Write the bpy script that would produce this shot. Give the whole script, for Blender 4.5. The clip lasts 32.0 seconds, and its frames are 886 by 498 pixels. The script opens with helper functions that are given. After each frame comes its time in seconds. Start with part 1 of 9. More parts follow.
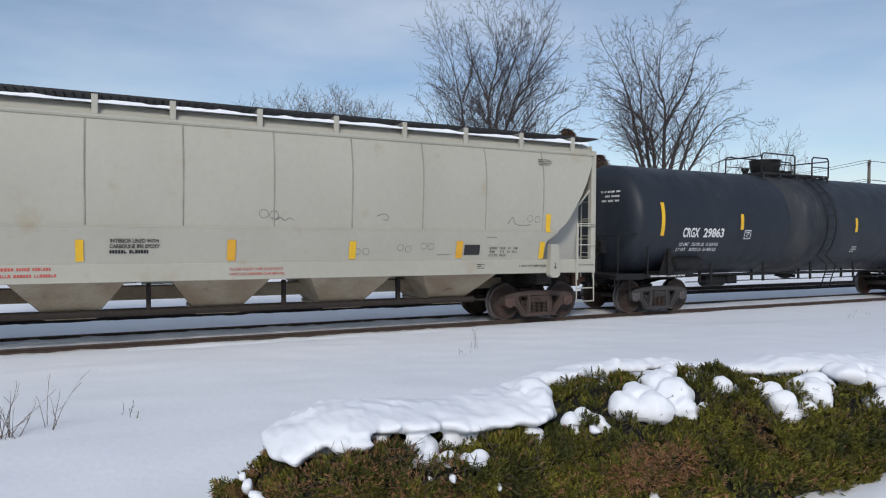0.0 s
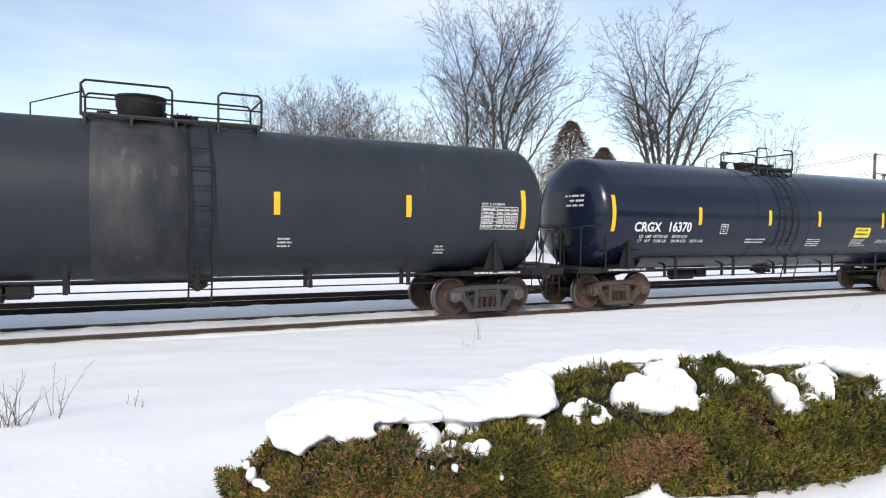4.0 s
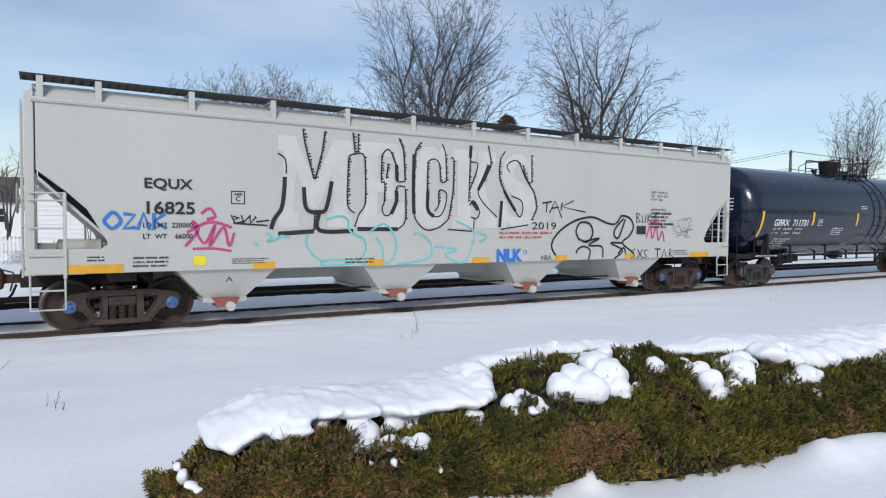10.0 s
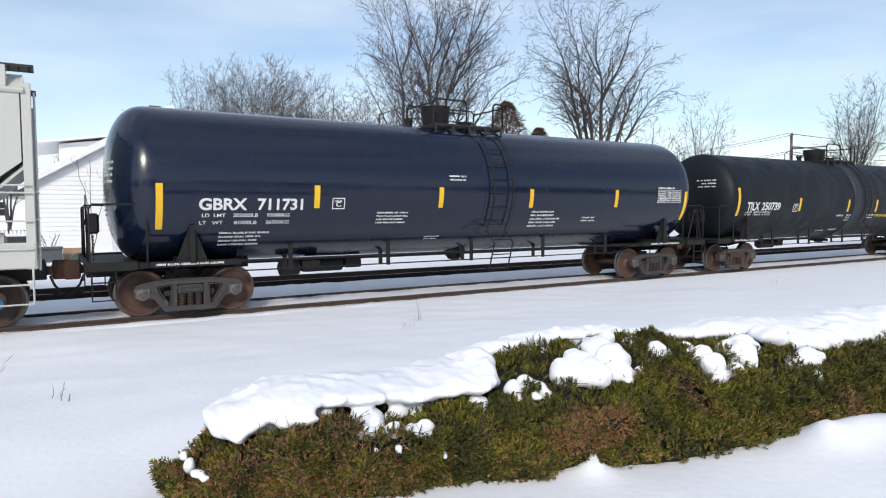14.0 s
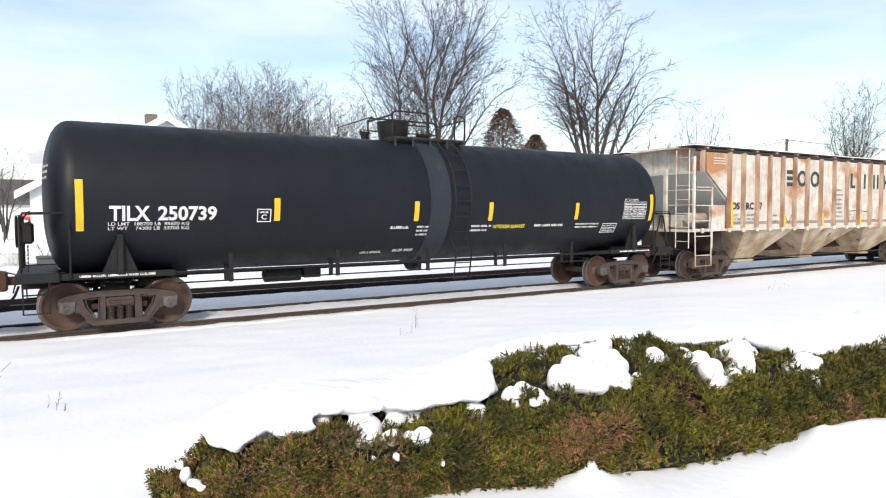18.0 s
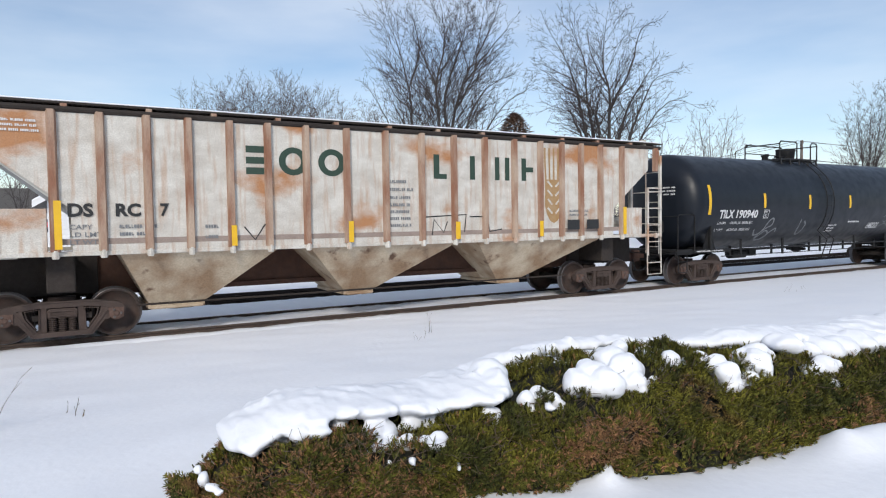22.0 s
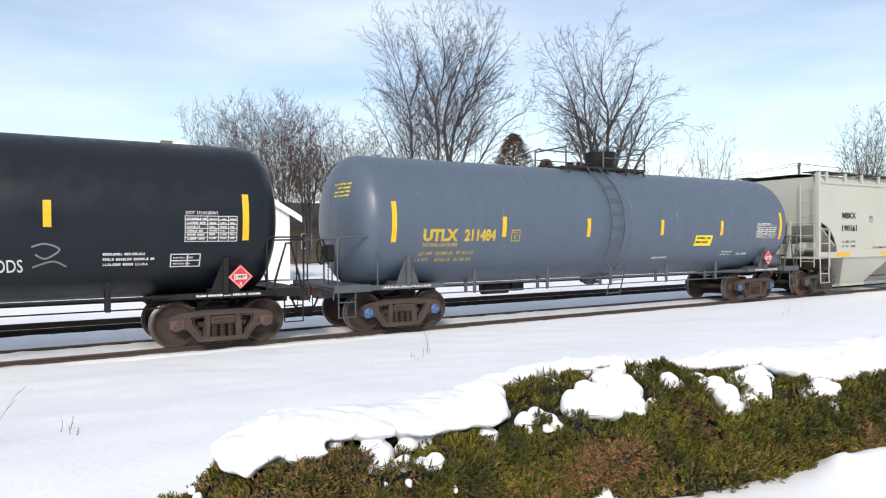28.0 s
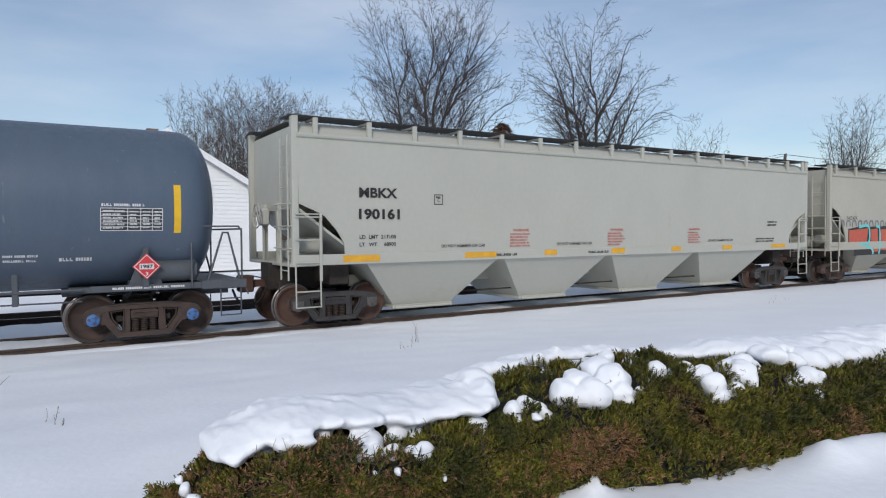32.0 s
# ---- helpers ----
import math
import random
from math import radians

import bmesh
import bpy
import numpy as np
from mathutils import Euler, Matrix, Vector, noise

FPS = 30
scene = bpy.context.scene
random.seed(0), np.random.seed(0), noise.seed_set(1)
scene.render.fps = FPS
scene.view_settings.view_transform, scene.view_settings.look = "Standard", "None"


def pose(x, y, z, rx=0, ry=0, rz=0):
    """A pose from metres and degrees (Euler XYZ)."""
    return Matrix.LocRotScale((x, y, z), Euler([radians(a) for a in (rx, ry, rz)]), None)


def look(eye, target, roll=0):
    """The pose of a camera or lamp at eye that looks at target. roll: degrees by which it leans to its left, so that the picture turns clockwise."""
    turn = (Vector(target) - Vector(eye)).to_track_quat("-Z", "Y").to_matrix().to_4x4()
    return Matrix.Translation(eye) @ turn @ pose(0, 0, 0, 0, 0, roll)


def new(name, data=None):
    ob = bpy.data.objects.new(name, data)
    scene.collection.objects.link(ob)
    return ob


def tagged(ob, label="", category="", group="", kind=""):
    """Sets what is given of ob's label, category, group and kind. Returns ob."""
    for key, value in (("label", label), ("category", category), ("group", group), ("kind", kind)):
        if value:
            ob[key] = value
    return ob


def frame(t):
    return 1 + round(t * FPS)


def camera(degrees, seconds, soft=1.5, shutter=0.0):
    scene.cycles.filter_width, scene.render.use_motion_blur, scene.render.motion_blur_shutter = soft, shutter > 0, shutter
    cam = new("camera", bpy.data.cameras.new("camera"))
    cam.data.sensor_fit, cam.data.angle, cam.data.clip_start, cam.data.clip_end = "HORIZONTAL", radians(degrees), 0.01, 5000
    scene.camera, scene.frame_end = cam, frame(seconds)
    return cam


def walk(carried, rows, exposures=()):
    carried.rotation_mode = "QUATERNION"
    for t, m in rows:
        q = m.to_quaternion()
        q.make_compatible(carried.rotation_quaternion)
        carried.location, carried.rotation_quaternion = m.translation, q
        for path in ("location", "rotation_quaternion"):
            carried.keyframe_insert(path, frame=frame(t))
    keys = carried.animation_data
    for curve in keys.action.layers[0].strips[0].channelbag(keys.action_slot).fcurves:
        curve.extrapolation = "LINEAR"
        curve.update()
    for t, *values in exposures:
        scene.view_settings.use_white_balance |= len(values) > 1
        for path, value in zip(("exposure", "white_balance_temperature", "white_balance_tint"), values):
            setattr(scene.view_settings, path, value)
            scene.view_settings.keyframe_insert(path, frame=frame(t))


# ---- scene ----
cam = camera(68.8, 32.0, soft=1.15)
PATH = [
    (0, pose(-0.000, -0.002, 1.998, 88.89, -0.42, -25.67)),
    (0.5, pose(-0.006, -0.020, 2.003, 88.81, -0.65, -25.69)),
    (1, pose(-0.003, -0.007, 1.998, 88.52, -0.60, -25.74)),
    (1.5, pose(-0.003, -0.007, 2.000, 88.59, -0.51, -25.81)),
    (2, pose(0.013, -0.002, 2.002, 88.89, -0.44, -25.67)),
    (2.5, pose(0.001, -0.011, 1.996, 88.70, -0.31, -25.25)),
    (3, pose(-0.008, -0.016, 1.993, 88.32, -0.72, -25.09)),
    (3.5, pose(-0.003, -0.016, 1.989, 88.31, -0.67, -25.14)),
    (5.5, pose(-0.002, -0.002, 1.994, 87.80, -0.69, -26.27)),
    (6, pose(0.001, -0.011, 1.999, 87.78, -0.80, -26.35)),
    (6.5, pose(-0.000, -0.003, 1.989, 87.77, -1.08, -26.41)),
    (7, pose(-0.013, -0.021, 1.988, 87.80, -1.09, -26.85)),
    (7.5, pose(-0.016, -0.018, 1.993, 87.97, -0.90, -27.79)),
    (8, pose(-0.011, -0.017, 1.995, 87.85, -0.96, -28.78)),
    (8.5, pose(-0.015, -0.005, 1.989, 87.69, -0.89, -29.91)),
    (9, pose(-0.001, -0.004, 1.993, 87.80, -0.65, -30.80)),
    (9.5, pose(0.002, -0.005, 1.994, 87.73, -0.51, -30.92)),
    (10, pose(0.003, 0.009, 1.992, 87.63, -0.65, -30.88)),
    (10.5, pose(-0.001, -0.007, 1.999, 87.39, -0.42, -30.60)),
    (11, pose(-0.006, 0.001, 1.992, 87.14, -0.62, -30.69)),
    (11.5, pose(0.003, 0.009, 1.987, 86.97, -0.44, -30.64)),
    (12, pose(0.006, 0.012, 1.990, 86.82, -0.31, -30.51)),
    (12.5, pose(-0.004, 0.004, 1.988, 86.83, -0.43, -30.22)),
    (13, pose(-0.006, 0.005, 1.987, 86.68, -0.35, -30.18)),
    (13.5, pose(-0.012, 0.000, 1.989, 86.54, -0.16, -30.56)),
    (14, pose(-0.002, 0.009, 1.990, 86.54, 0.11, -30.84)),
    (14.5, pose(0.005, 0.014, 1.988, 86.77, 0.22, -30.69)),
    (15, pose(-0.012, 0.005, 1.993, 86.97, 0.18, -30.62)),
    (15.5, pose(-0.005, 0.008, 1.988, 87.08, 0.13, -30.79)),
    (17.5, pose(-0.011, -0.001, 1.991, 87.20, 0.25, -31.05)),
    (18, pose(0.000, 0.008, 1.989, 87.16, 0.36, -31.10)),
    (18.5, pose(-0.007, 0.002, 1.988, 87.08, 0.22, -31.23)),
    (19, pose(0.003, 0.010, 1.988, 87.22, 0.18, -31.43)),
    (19.5, pose(-0.004, 0.021, 1.983, 87.44, 0.11, -31.50)),
    (20, pose(-0.004, 0.012, 1.987, 87.72, 0.53, -31.35)),
    (20.5, pose(0.003, 0.015, 1.986, 87.85, 0.55, -30.90)),
    (21, pose(-0.004, 0.002, 1.988, 87.82, 0.71, -30.16)),
    (21.5, pose(-0.005, 0.007, 1.985, 87.69, 0.80, -29.90)),
    (22, pose(-0.014, 0.008, 1.984, 87.62, 0.83, -30.03)),
    (22.5, pose(-0.011, 0.007, 1.983, 87.76, 0.97, -29.92)),
    (23, pose(-0.007, 0.007, 1.988, 87.92, 1.20, -29.76)),
    (23.5, pose(-0.015, 0.003, 1.987, 88.04, 1.20, -29.64)),
    (24, pose(-0.015, -0.007, 1.989, 88.18, 1.02, -29.68)),
    (24.5, pose(-0.020, 0.001, 1.988, 88.31, 1.14, -30.21)),
    (25, pose(-0.004, 0.015, 1.988, 88.79, 1.72, -30.31)),
    (25.5, pose(-0.013, 0.012, 1.989, 89.33, 0.98, -30.19)),
    (27.5, pose(-0.010, 0.006, 1.988, 89.51, 0.49, -30.44)),
    (28, pose(-0.014, 0.002, 1.989, 89.33, 0.44, -30.13)),
    (28.5, pose(-0.021, -0.000, 1.989, 89.21, 0.60, -30.08)),
    (29, pose(-0.023, -0.009, 1.987, 89.11, 0.76, -30.15)),
    (29.5, pose(-0.015, 0.010, 1.986, 89.04, 0.46, -30.80)),
    (30, pose(-0.008, 0.008, 1.988, 88.81, 0.80, -30.91)),
    (30.5, pose(-0.009, 0.020, 1.987, 88.46, 0.72, -31.02)),
    (31, pose(-0.013, 0.011, 1.985, 88.29, 0.75, -31.02)),
    (31.5, pose(-0.007, 0.017, 1.986, 88.58, 0.48, -31.13)),
    (32, pose(-0.009, 0.022, 1.980, 88.43, 0.33, -31.15)),
]
# ---------------------------------------------------------------- light
# stops and white balance of the automatic camera
EXPOSURES = [(0, -0.22, 6500, 10), (0.25, -0.02, 6500, 10), (0.5, 0.45, 6800, 10), (0.8, 0.5, 7000, 10), (1.2, 0.5, 7100, 10), (2, 0.5, 7100, 10), (3.5, 0.5, 7100, 10), (5.5, 0.52, 7100, 10), (7.0, 0.62, 7300, 10), (7.3, 0.35, 6900, 10), (7.8, 0.05, 6500, 10), (9, -0.03, 6500, 10), (11, -0.08, 6500, 10), (11.5, 0.15, 6700, 10), (12, 0.35, 6900, 10), (13.3, 0.38, 6900, 10), (14, 0.26, 6800, 10), (14.6, 0.62, 7200, 10), (15.5, 0.74, 7400, 10), (17.5, 0.68, 7300, 10), (18.8, 0.66, 7300, 10), (19.4, 0.3, 6800, 10), (19.9, 0.04, 6500, 10), (21, -0.05, 6500, 10), (21.6, 0.02, 6500, 10), (22.3, 0.14, 6700, 10), (23, 0.25, 6700, 10), (24, 0.40, 7000, 10), (24.6, 0.48, 7000, 10), (26.5, 0.5, 7100, 10), (29.8, 0.55, 7200, 10), (30.05, 0.38, 7100, 10), (30.35, 0, 6600, 10), (30.6, -0.22, 6500, 10), (32, -0.2, 6500, 10)]
walk(cam, PATH, EXPOSURES)

SUN_AZ, SUN_EL = 215.0, 32.0        # degrees, clockwise from +Y; behind the viewer
world = bpy.data.worlds.new("sky")
scene.world = world
world.use_nodes = True
wt = world.node_tree
wt.nodes.clear()
sky = wt.nodes.new("ShaderNodeTexSky")
sky.sky_type, sky.sun_disc = 'NISHITA', False
sky.sun_elevation, sky.sun_rotation = radians(SUN_EL), radians(SUN_AZ)
sky.air_density, sky.dust_density, sky.ozone_density = 1.0, 0.5, 2.5
wcoord = wt.nodes.new("ShaderNodeTexCoord")
wmap = wt.nodes.new("ShaderNodeMapping")
wmap.inputs["Scale"].default_value = (1.3, 1.3, 5.0)
wmap.inputs["Rotation"].default_value = (0.12, -0.1, 0.5)
wnoise = wt.nodes.new("ShaderNodeTexNoise")
wnoise.inputs["Scale"].default_value, wnoise.inputs["Detail"].default_value = 1.6, 6.0
wramp = wt.nodes.new("ShaderNodeValToRGB")
wramp.color_ramp.elements[0].position, wramp.color_ramp.elements[0].color = 0.34, (0.06, 0.06, 0.06, 1)
wramp.color_ramp.elements[1].position, wramp.color_ramp.elements[1].color = 0.76, (0.50, 0.50, 0.50, 1)
wmix = wt.nodes.new("ShaderNodeMixRGB")
wmix.inputs[2].default_value = (8.0, 8.4, 8.95, 1)
wbg = wt.nodes.new("ShaderNodeBackground")
wbg.inputs["Strength"].default_value = 0.125
wout = wt.nodes.new("ShaderNodeOutputWorld")
wt.links.new(wcoord.outputs["Generated"], wmap.inputs["Vector"])
wt.links.new(wmap.outputs["Vector"], wnoise.inputs["Vector"])
wt.links.new(wnoise.outputs["Fac"], wramp.inputs["Fac"])
wt.links.new(wramp.outputs["Color"], wmix.inputs["Fac"])
wt.links.new(sky.outputs["Color"], wmix.inputs[1])
wt.links.new(wmix.outputs["Color"], wbg.inputs["Color"])
wt.links.new(wbg.outputs["Background"], wout.inputs["Surface"])

sun = new("sun", bpy.data.lights.new("sun", 'SUN'))
sun.data.energy, sun.data.angle, sun.data.color = 2.25, radians(12), (1.0, 0.945, 0.87)
sa, se = radians(SUN_AZ), radians(SUN_EL)
sun.matrix_world = look((60 * math.sin(sa) * math.cos(se), 60 * math.cos(sa) * math.cos(se), 60 * math.sin(se)), (0, 0, 0))


# ---------------------------------------------------------------- materials
def mat(name, color, rough=0.6, metal=0.0, col2=None, amount=0.5, scale=2.0, stretch=(1, 1, 1), fine=0.08,
        bump=0.0, bump_scale=40.0, spots=None, spot_cut=0.62, spot_scale=3.0, coat=0.0, piece=0.0, spec=0.5, island=0.0, streak=None, streak_amount=0.75):
    """A surface: two colours mixed by broad noise, fine grain, optional stains and relief."""
    m = bpy.data.materials.new(name)
    m.use_nodes = True
    nt = m.node_tree
    nd, ln = nt.nodes, nt.links
    b = nd["Principled BSDF"]
    b.inputs["Roughness"].default_value, b.inputs["Metallic"].default_value = rough, metal
    b.inputs["Coat Weight"].default_value = coat
    b.inputs["Specular IOR Level"].default_value = spec
    b.inputs["Coat Roughness"].default_value = 0.12
    tc = nd.new("ShaderNodeTexCoord")
    mp = nd.new("ShaderNodeMapping")
    mp.inputs["Scale"].default_value = stretch
    ln.new(tc.outputs["Object"], mp.inputs["Vector"])

    def nz(sc, detail=5.0, vec=mp.outputs["Vector"]):
        n = nd.new("ShaderNodeTexNoise")
        n.inputs["Scale"].default_value, n.inputs["Detail"].default_value = sc, detail
        ln.new(vec, n.inputs["Vector"])
        return n.outputs["Fac"]

    def ramp(src, lo, hi, a=0.0, z=1.0):
        r = nd.new("ShaderNodeMapRange")
        r.inputs[1].default_value, r.inputs[2].default_value = lo, hi
        r.inputs[3].default_value, r.inputs[4].default_value = a, z
        ln.new(src, r.inputs[0])
        return r.outputs[0]

    def mix(fac, c1, c2, blend='MIX'):
        x = nd.new("ShaderNodeMixRGB")
        x.blend_type = blend
        for sock, v in ((x.inputs[0], fac), (x.inputs[1], c1), (x.inputs[2], c2)):
            if isinstance(v, (int, float)):
                sock.default_value = v
            elif isinstance(v, tuple):
                sock.default_value = (*v, 1) if len(v) == 3 else v
            else:
                ln.new(v, sock)
        return x.outputs[0]

    c2 = col2 or tuple(c * 0.8 for c in color)
    broad = nz(scale)
    col = mix(ramp(broad, 0.35, 0.65, 0.0, amount), color, c2)
    if spots:
        col = mix(ramp(nz(spot_scale, 8.0), spot_cut, spot_cut + 0.1), col, spots)
    if streak:
        sm = nd.new("ShaderNodeMapping")
        sm.inputs["Scale"].default_value = (4.5, 4.5, 0.5)
        ln.new(tc.outputs["Object"], sm.inputs["Vector"])
        col = mix(ramp(nz(2.2, 6.0, sm.outputs["Vector"]), 0.50, 0.66, 0.0, streak_amount), col, streak)
    if fine:
        grain = ramp(nz(scale * 18, 3.0), 0.3, 0.7, 1 - fine, 1 + fine)
        cx = nd.new("ShaderNodeVectorMath")
        cx.operation = 'SCALE'
        ln.new(col, cx.inputs[0])
        ln.new(grain, cx.inputs["Scale"])
        col = cx.outputs[0]
    if piece:
        oi = nd.new("ShaderNodeObjectInfo")
        cy = nd.new("ShaderNodeVectorMath")
        cy.operation = 'SCALE'
        ln.new(col, cy.inputs[0])
        ln.new(ramp(oi.outputs["Random"], 0, 1, 1 - piece, 1 + piece), cy.inputs["Scale"])
        col = cy.outputs[0]
    if island:
        gi = nd.new("ShaderNodeNewGeometry")
        cz = nd.new("ShaderNodeVectorMath")
        cz.operation = 'SCALE'
        ln.new(col, cz.inputs[0])
        ln.new(ramp(gi.outputs["Random Per Island"], 0, 1, 1 - island, 1 + island), cz.inputs["Scale"])
        col = cz.outputs[0]
    ln.new(col, b.inputs["Base Color"])
    ln.new(ramp(nz(scale * 3, 4.0), 0.3, 0.7, max(rough - 0.08, 0.02), min(rough + 0.1, 1)), b.inputs["Roughness"])
    if bump:
        bp = nd.new("ShaderNodeBump")
        bp.inputs["Strength"].default_value, bp.inputs["Distance"].default_value = bump, 0.02
        ln.new(nz(bump_scale, 4.0), bp.inputs["Height"])
        ln.new(bp.outputs["Normal"], b.inputs["Normal"])
    return m


M = {}
M["snow"] = mat("snow", (0.86, 0.88, 0.92), 0.65, col2=(0.80, 0.83, 0.89), scale=0.7, fine=0.012, bump=0.25, bump_scale=14)
M["snow"].node_tree.nodes["Principled BSDF"].inputs["Subsurface Weight"].default_value = 0.0
M["track_snow"] = mat("track_snow", (0.74, 0.75, 0.78), 0.7, col2=(0.58, 0.58, 0.60), scale=2.2, stretch=(0.35, 1, 1), amount=0.8, fine=0.06, bump=0.4, bump_scale=10,
                      spots=(0.40, 0.37, 0.35), spot_cut=0.66, spot_scale=4)
M["rail"] = mat("rail", (0.070, 0.047, 0.035), 0.8, 0.1, col2=(0.040, 0.030, 0.025), scale=6, fine=0.2, bump=0.2)
# rusty rail steel again, darkened to hold the shade cast by the train
M["rail_shaded"] = mat("rail_shaded", (0.030, 0.020, 0.016), 0.85, 0.0, col2=(0.018, 0.014, 0.012), scale=6, fine=0.2, bump=0.2)
M["railhead"] = mat("railhead", (0.30, 0.28, 0.27), 0.35, 0.9, scale=4)
M["tank_blue"] = mat("tank_blue", (0.008, 0.013, 0.028), 0.17, col2=(0.009, 0.014, 0.027), scale=1.2, fine=0.05, spec=0.33)
M["tank_gloss"] = mat("tank_gloss", (0.004, 0.009, 0.026), 0.20, col2=(0.005, 0.010, 0.024), scale=1.2, fine=0.05, spec=0.4, coat=0.3)
M["tank_black"] = mat("tank_black", (0.008, 0.011, 0.017), 0.36, col2=(0.012, 0.015, 0.021), scale=1.2, fine=0.06, spec=0.30)
M["tank_dull"] = mat("tank_dull", (0.017, 0.022, 0.031), 0.48, spec=0.30, col2=(0.026, 0.031, 0.040), scale=0.9, stretch=(1, 1, 0.35), fine=0.08,
                     spots=(0.055, 0.055, 0.055), spot_cut=0.66, spot_scale=1.4)
M["tank_matt"] = mat("tank_matt", (0.006, 0.008, 0.012), 0.5, spec=0.24, col2=(0.010, 0.013, 0.018), scale=0.8, stretch=(1, 1, 0.4), fine=0.06)
M["tank_stain"] = mat("tank_stain", (0.020, 0.023, 0.030), 0.55, spec=0.3, col2=(0.050, 0.050, 0.053), scale=1.6, stretch=(1.5, 1.5, 0.35), amount=0.9, fine=0.12, spots=(0.085, 0.083, 0.082), spot_cut=0.62, spot_scale=2.2)
M["tank_grey"] = mat("tank_grey", (0.074, 0.102, 0.146), 0.42, col2=(0.088, 0.118, 0.160), scale=1.6, stretch=(2.2, 2.2, 0.16), fine=0.05,
                     spots=(0.22, 0.24, 0.26), spot_cut=0.68, spot_scale=4)
M["black_steel"] = mat("black_steel", (0.011, 0.011, 0.012), 0.6, spec=0.25, col2=(0.020, 0.019, 0.018), scale=4, fine=0.15, bump=0.15)
M["grey_steel"] = mat("grey_steel", (0.075, 0.085, 0.10), 0.6, col2=(0.055, 0.06, 0.065), scale=4, fine=0.15, bump=0.15)
# dirty underframe steel; also paints in the shade under roofs and cars
M["grime"] = mat("grime", (0.034, 0.026, 0.022), 0.9, col2=(0.018, 0.015, 0.014), scale=5, fine=0.2, bump=0.3)
M["bogie"] = mat("bogie", (0.070, 0.048, 0.040), 0.85, col2=(0.036, 0.027, 0.024), scale=4, fine=0.18, bump=0.3, spots=(0.14, 0.075, 0.045), spot_cut=0.68)
M["bogie_dark"] = mat("bogie_dark", (0.035, 0.035, 0.038), 0.7, col2=(0.06, 0.05, 0.045), scale=4, fine=0.18, bump=0.3)
M["wheel"] = mat("wheel", (0.040, 0.030, 0.026), 0.7, 0.2, col2=(0.085, 0.045, 0.032), scale=5, fine=0.15, bump=0.15)
M["wheel_new"] = mat("wheel_new", (0.095, 0.050, 0.035), 0.7, 0.1, col2=(0.045, 0.028, 0.023), scale=5, fine=0.15, bump=0.15)
M["tread"] = mat("tread", (0.16, 0.15, 0.15), 0.4, 0.8, scale=4)
M["rust"] = mat("rust", (0.085, 0.042, 0.028), 0.9, col2=(0.045, 0.026, 0.021), scale=5, fine=0.2, bump=0.3)
M["spring"] = mat("spring", (0.07, 0.05, 0.042), 0.7, 0.3, scale=6, fine=0.2)
M["blue_cap"] = mat("blue_cap", (0.05, 0.16, 0.42), 0.6, col2=(0.06, 0.10, 0.18), scale=9, fine=0.15)
M["grey_cap"] = mat("grey_cap", (0.12, 0.11, 0.11), 0.6, 0.3, col2=(0.06, 0.05, 0.045), scale=9, fine=0.15)
M["rust_cap"] = mat("rust_cap", (0.105, 0.060, 0.045), 0.75, col2=(0.06, 0.038, 0.03), scale=9, fine=0.15)
M["yellow"] = mat("yellow", (0.78, 0.47, 0.02), 0.45, col2=(0.62, 0.36, 0.02), scale=6, fine=0.05)
M["worn_yellow"] = mat("worn_yellow", (0.58, 0.40, 0.03), 0.5, col2=(0.42, 0.30, 0.06), scale=9, amount=0.7, fine=0.15)
M["lemon"] = mat("lemon", (0.80, 0.66, 0.03), 0.45, scale=6, fine=0.04)
M["crayon"] = mat("crayon", (0.17, 0.17, 0.165), 0.9, col2=(0.28, 0.275, 0.25), scale=9, fine=0.2)
M["seam_grime"] = mat("seam_grime", (0.25, 0.24, 0.21), 0.8, col2=(0.34, 0.325, 0.28), scale=2.5, amount=0.9, fine=0.15)
M["orange_strip"] = mat("orange_strip", (0.72, 0.38, 0.03), 0.5, col2=(0.55, 0.27, 0.02), scale=6, fine=0.06)
M["white_paint"] = mat("white_paint", (0.66, 0.66, 0.66), 0.6, col2=(0.55, 0.55, 0.55), scale=8, fine=0.06)
M["black_paint"] = mat("black_paint", (0.02, 0.021, 0.022), 0.6, scale=8, fine=0.1)
M["panel_dark"] = mat("panel_dark", (0.03, 0.032, 0.038), 0.5, scale=8, fine=0.1)
M["red_text"] = mat("red_text", (0.50, 0.10, 0.08), 0.6, scale=8)
M["red_paint"] = mat("red_paint", (0.52, 0.10, 0.06), 0.65, col2=(0.35, 0.09, 0.06), scale=8, fine=0.15)
M["gate_red"] = mat("gate_red", (0.34, 0.07, 0.05), 0.75, col2=(0.22, 0.10, 0.08), scale=7, amount=0.9, fine=0.2)
M["magenta"] = mat("magenta", (0.50, 0.06, 0.20), 0.6, scale=8)
M["teal"] = mat("teal", (0.16, 0.55, 0.55), 0.6, scale=8)
M["blue_spray"] = mat("blue_spray", (0.03, 0.18, 0.58), 0.6, scale=8)
M["soft_white"] = mat("soft_white", (0.58, 0.585, 0.565), 0.55, scale=2, fine=0.03)
M["chalk"] = mat("chalk", (0.20, 0.21, 0.22), 0.8, scale=9, fine=0.3)
M["hop_grey"] = mat("hop_grey", (0.50, 0.505, 0.475), 0.5, col2=(0.445, 0.445, 0.415), scale=0.7, stretch=(0.8, 0.8, 0.6), fine=0.02, spots=(0.40, 0.385, 0.345), spot_cut=0.66, spot_scale=1.1)
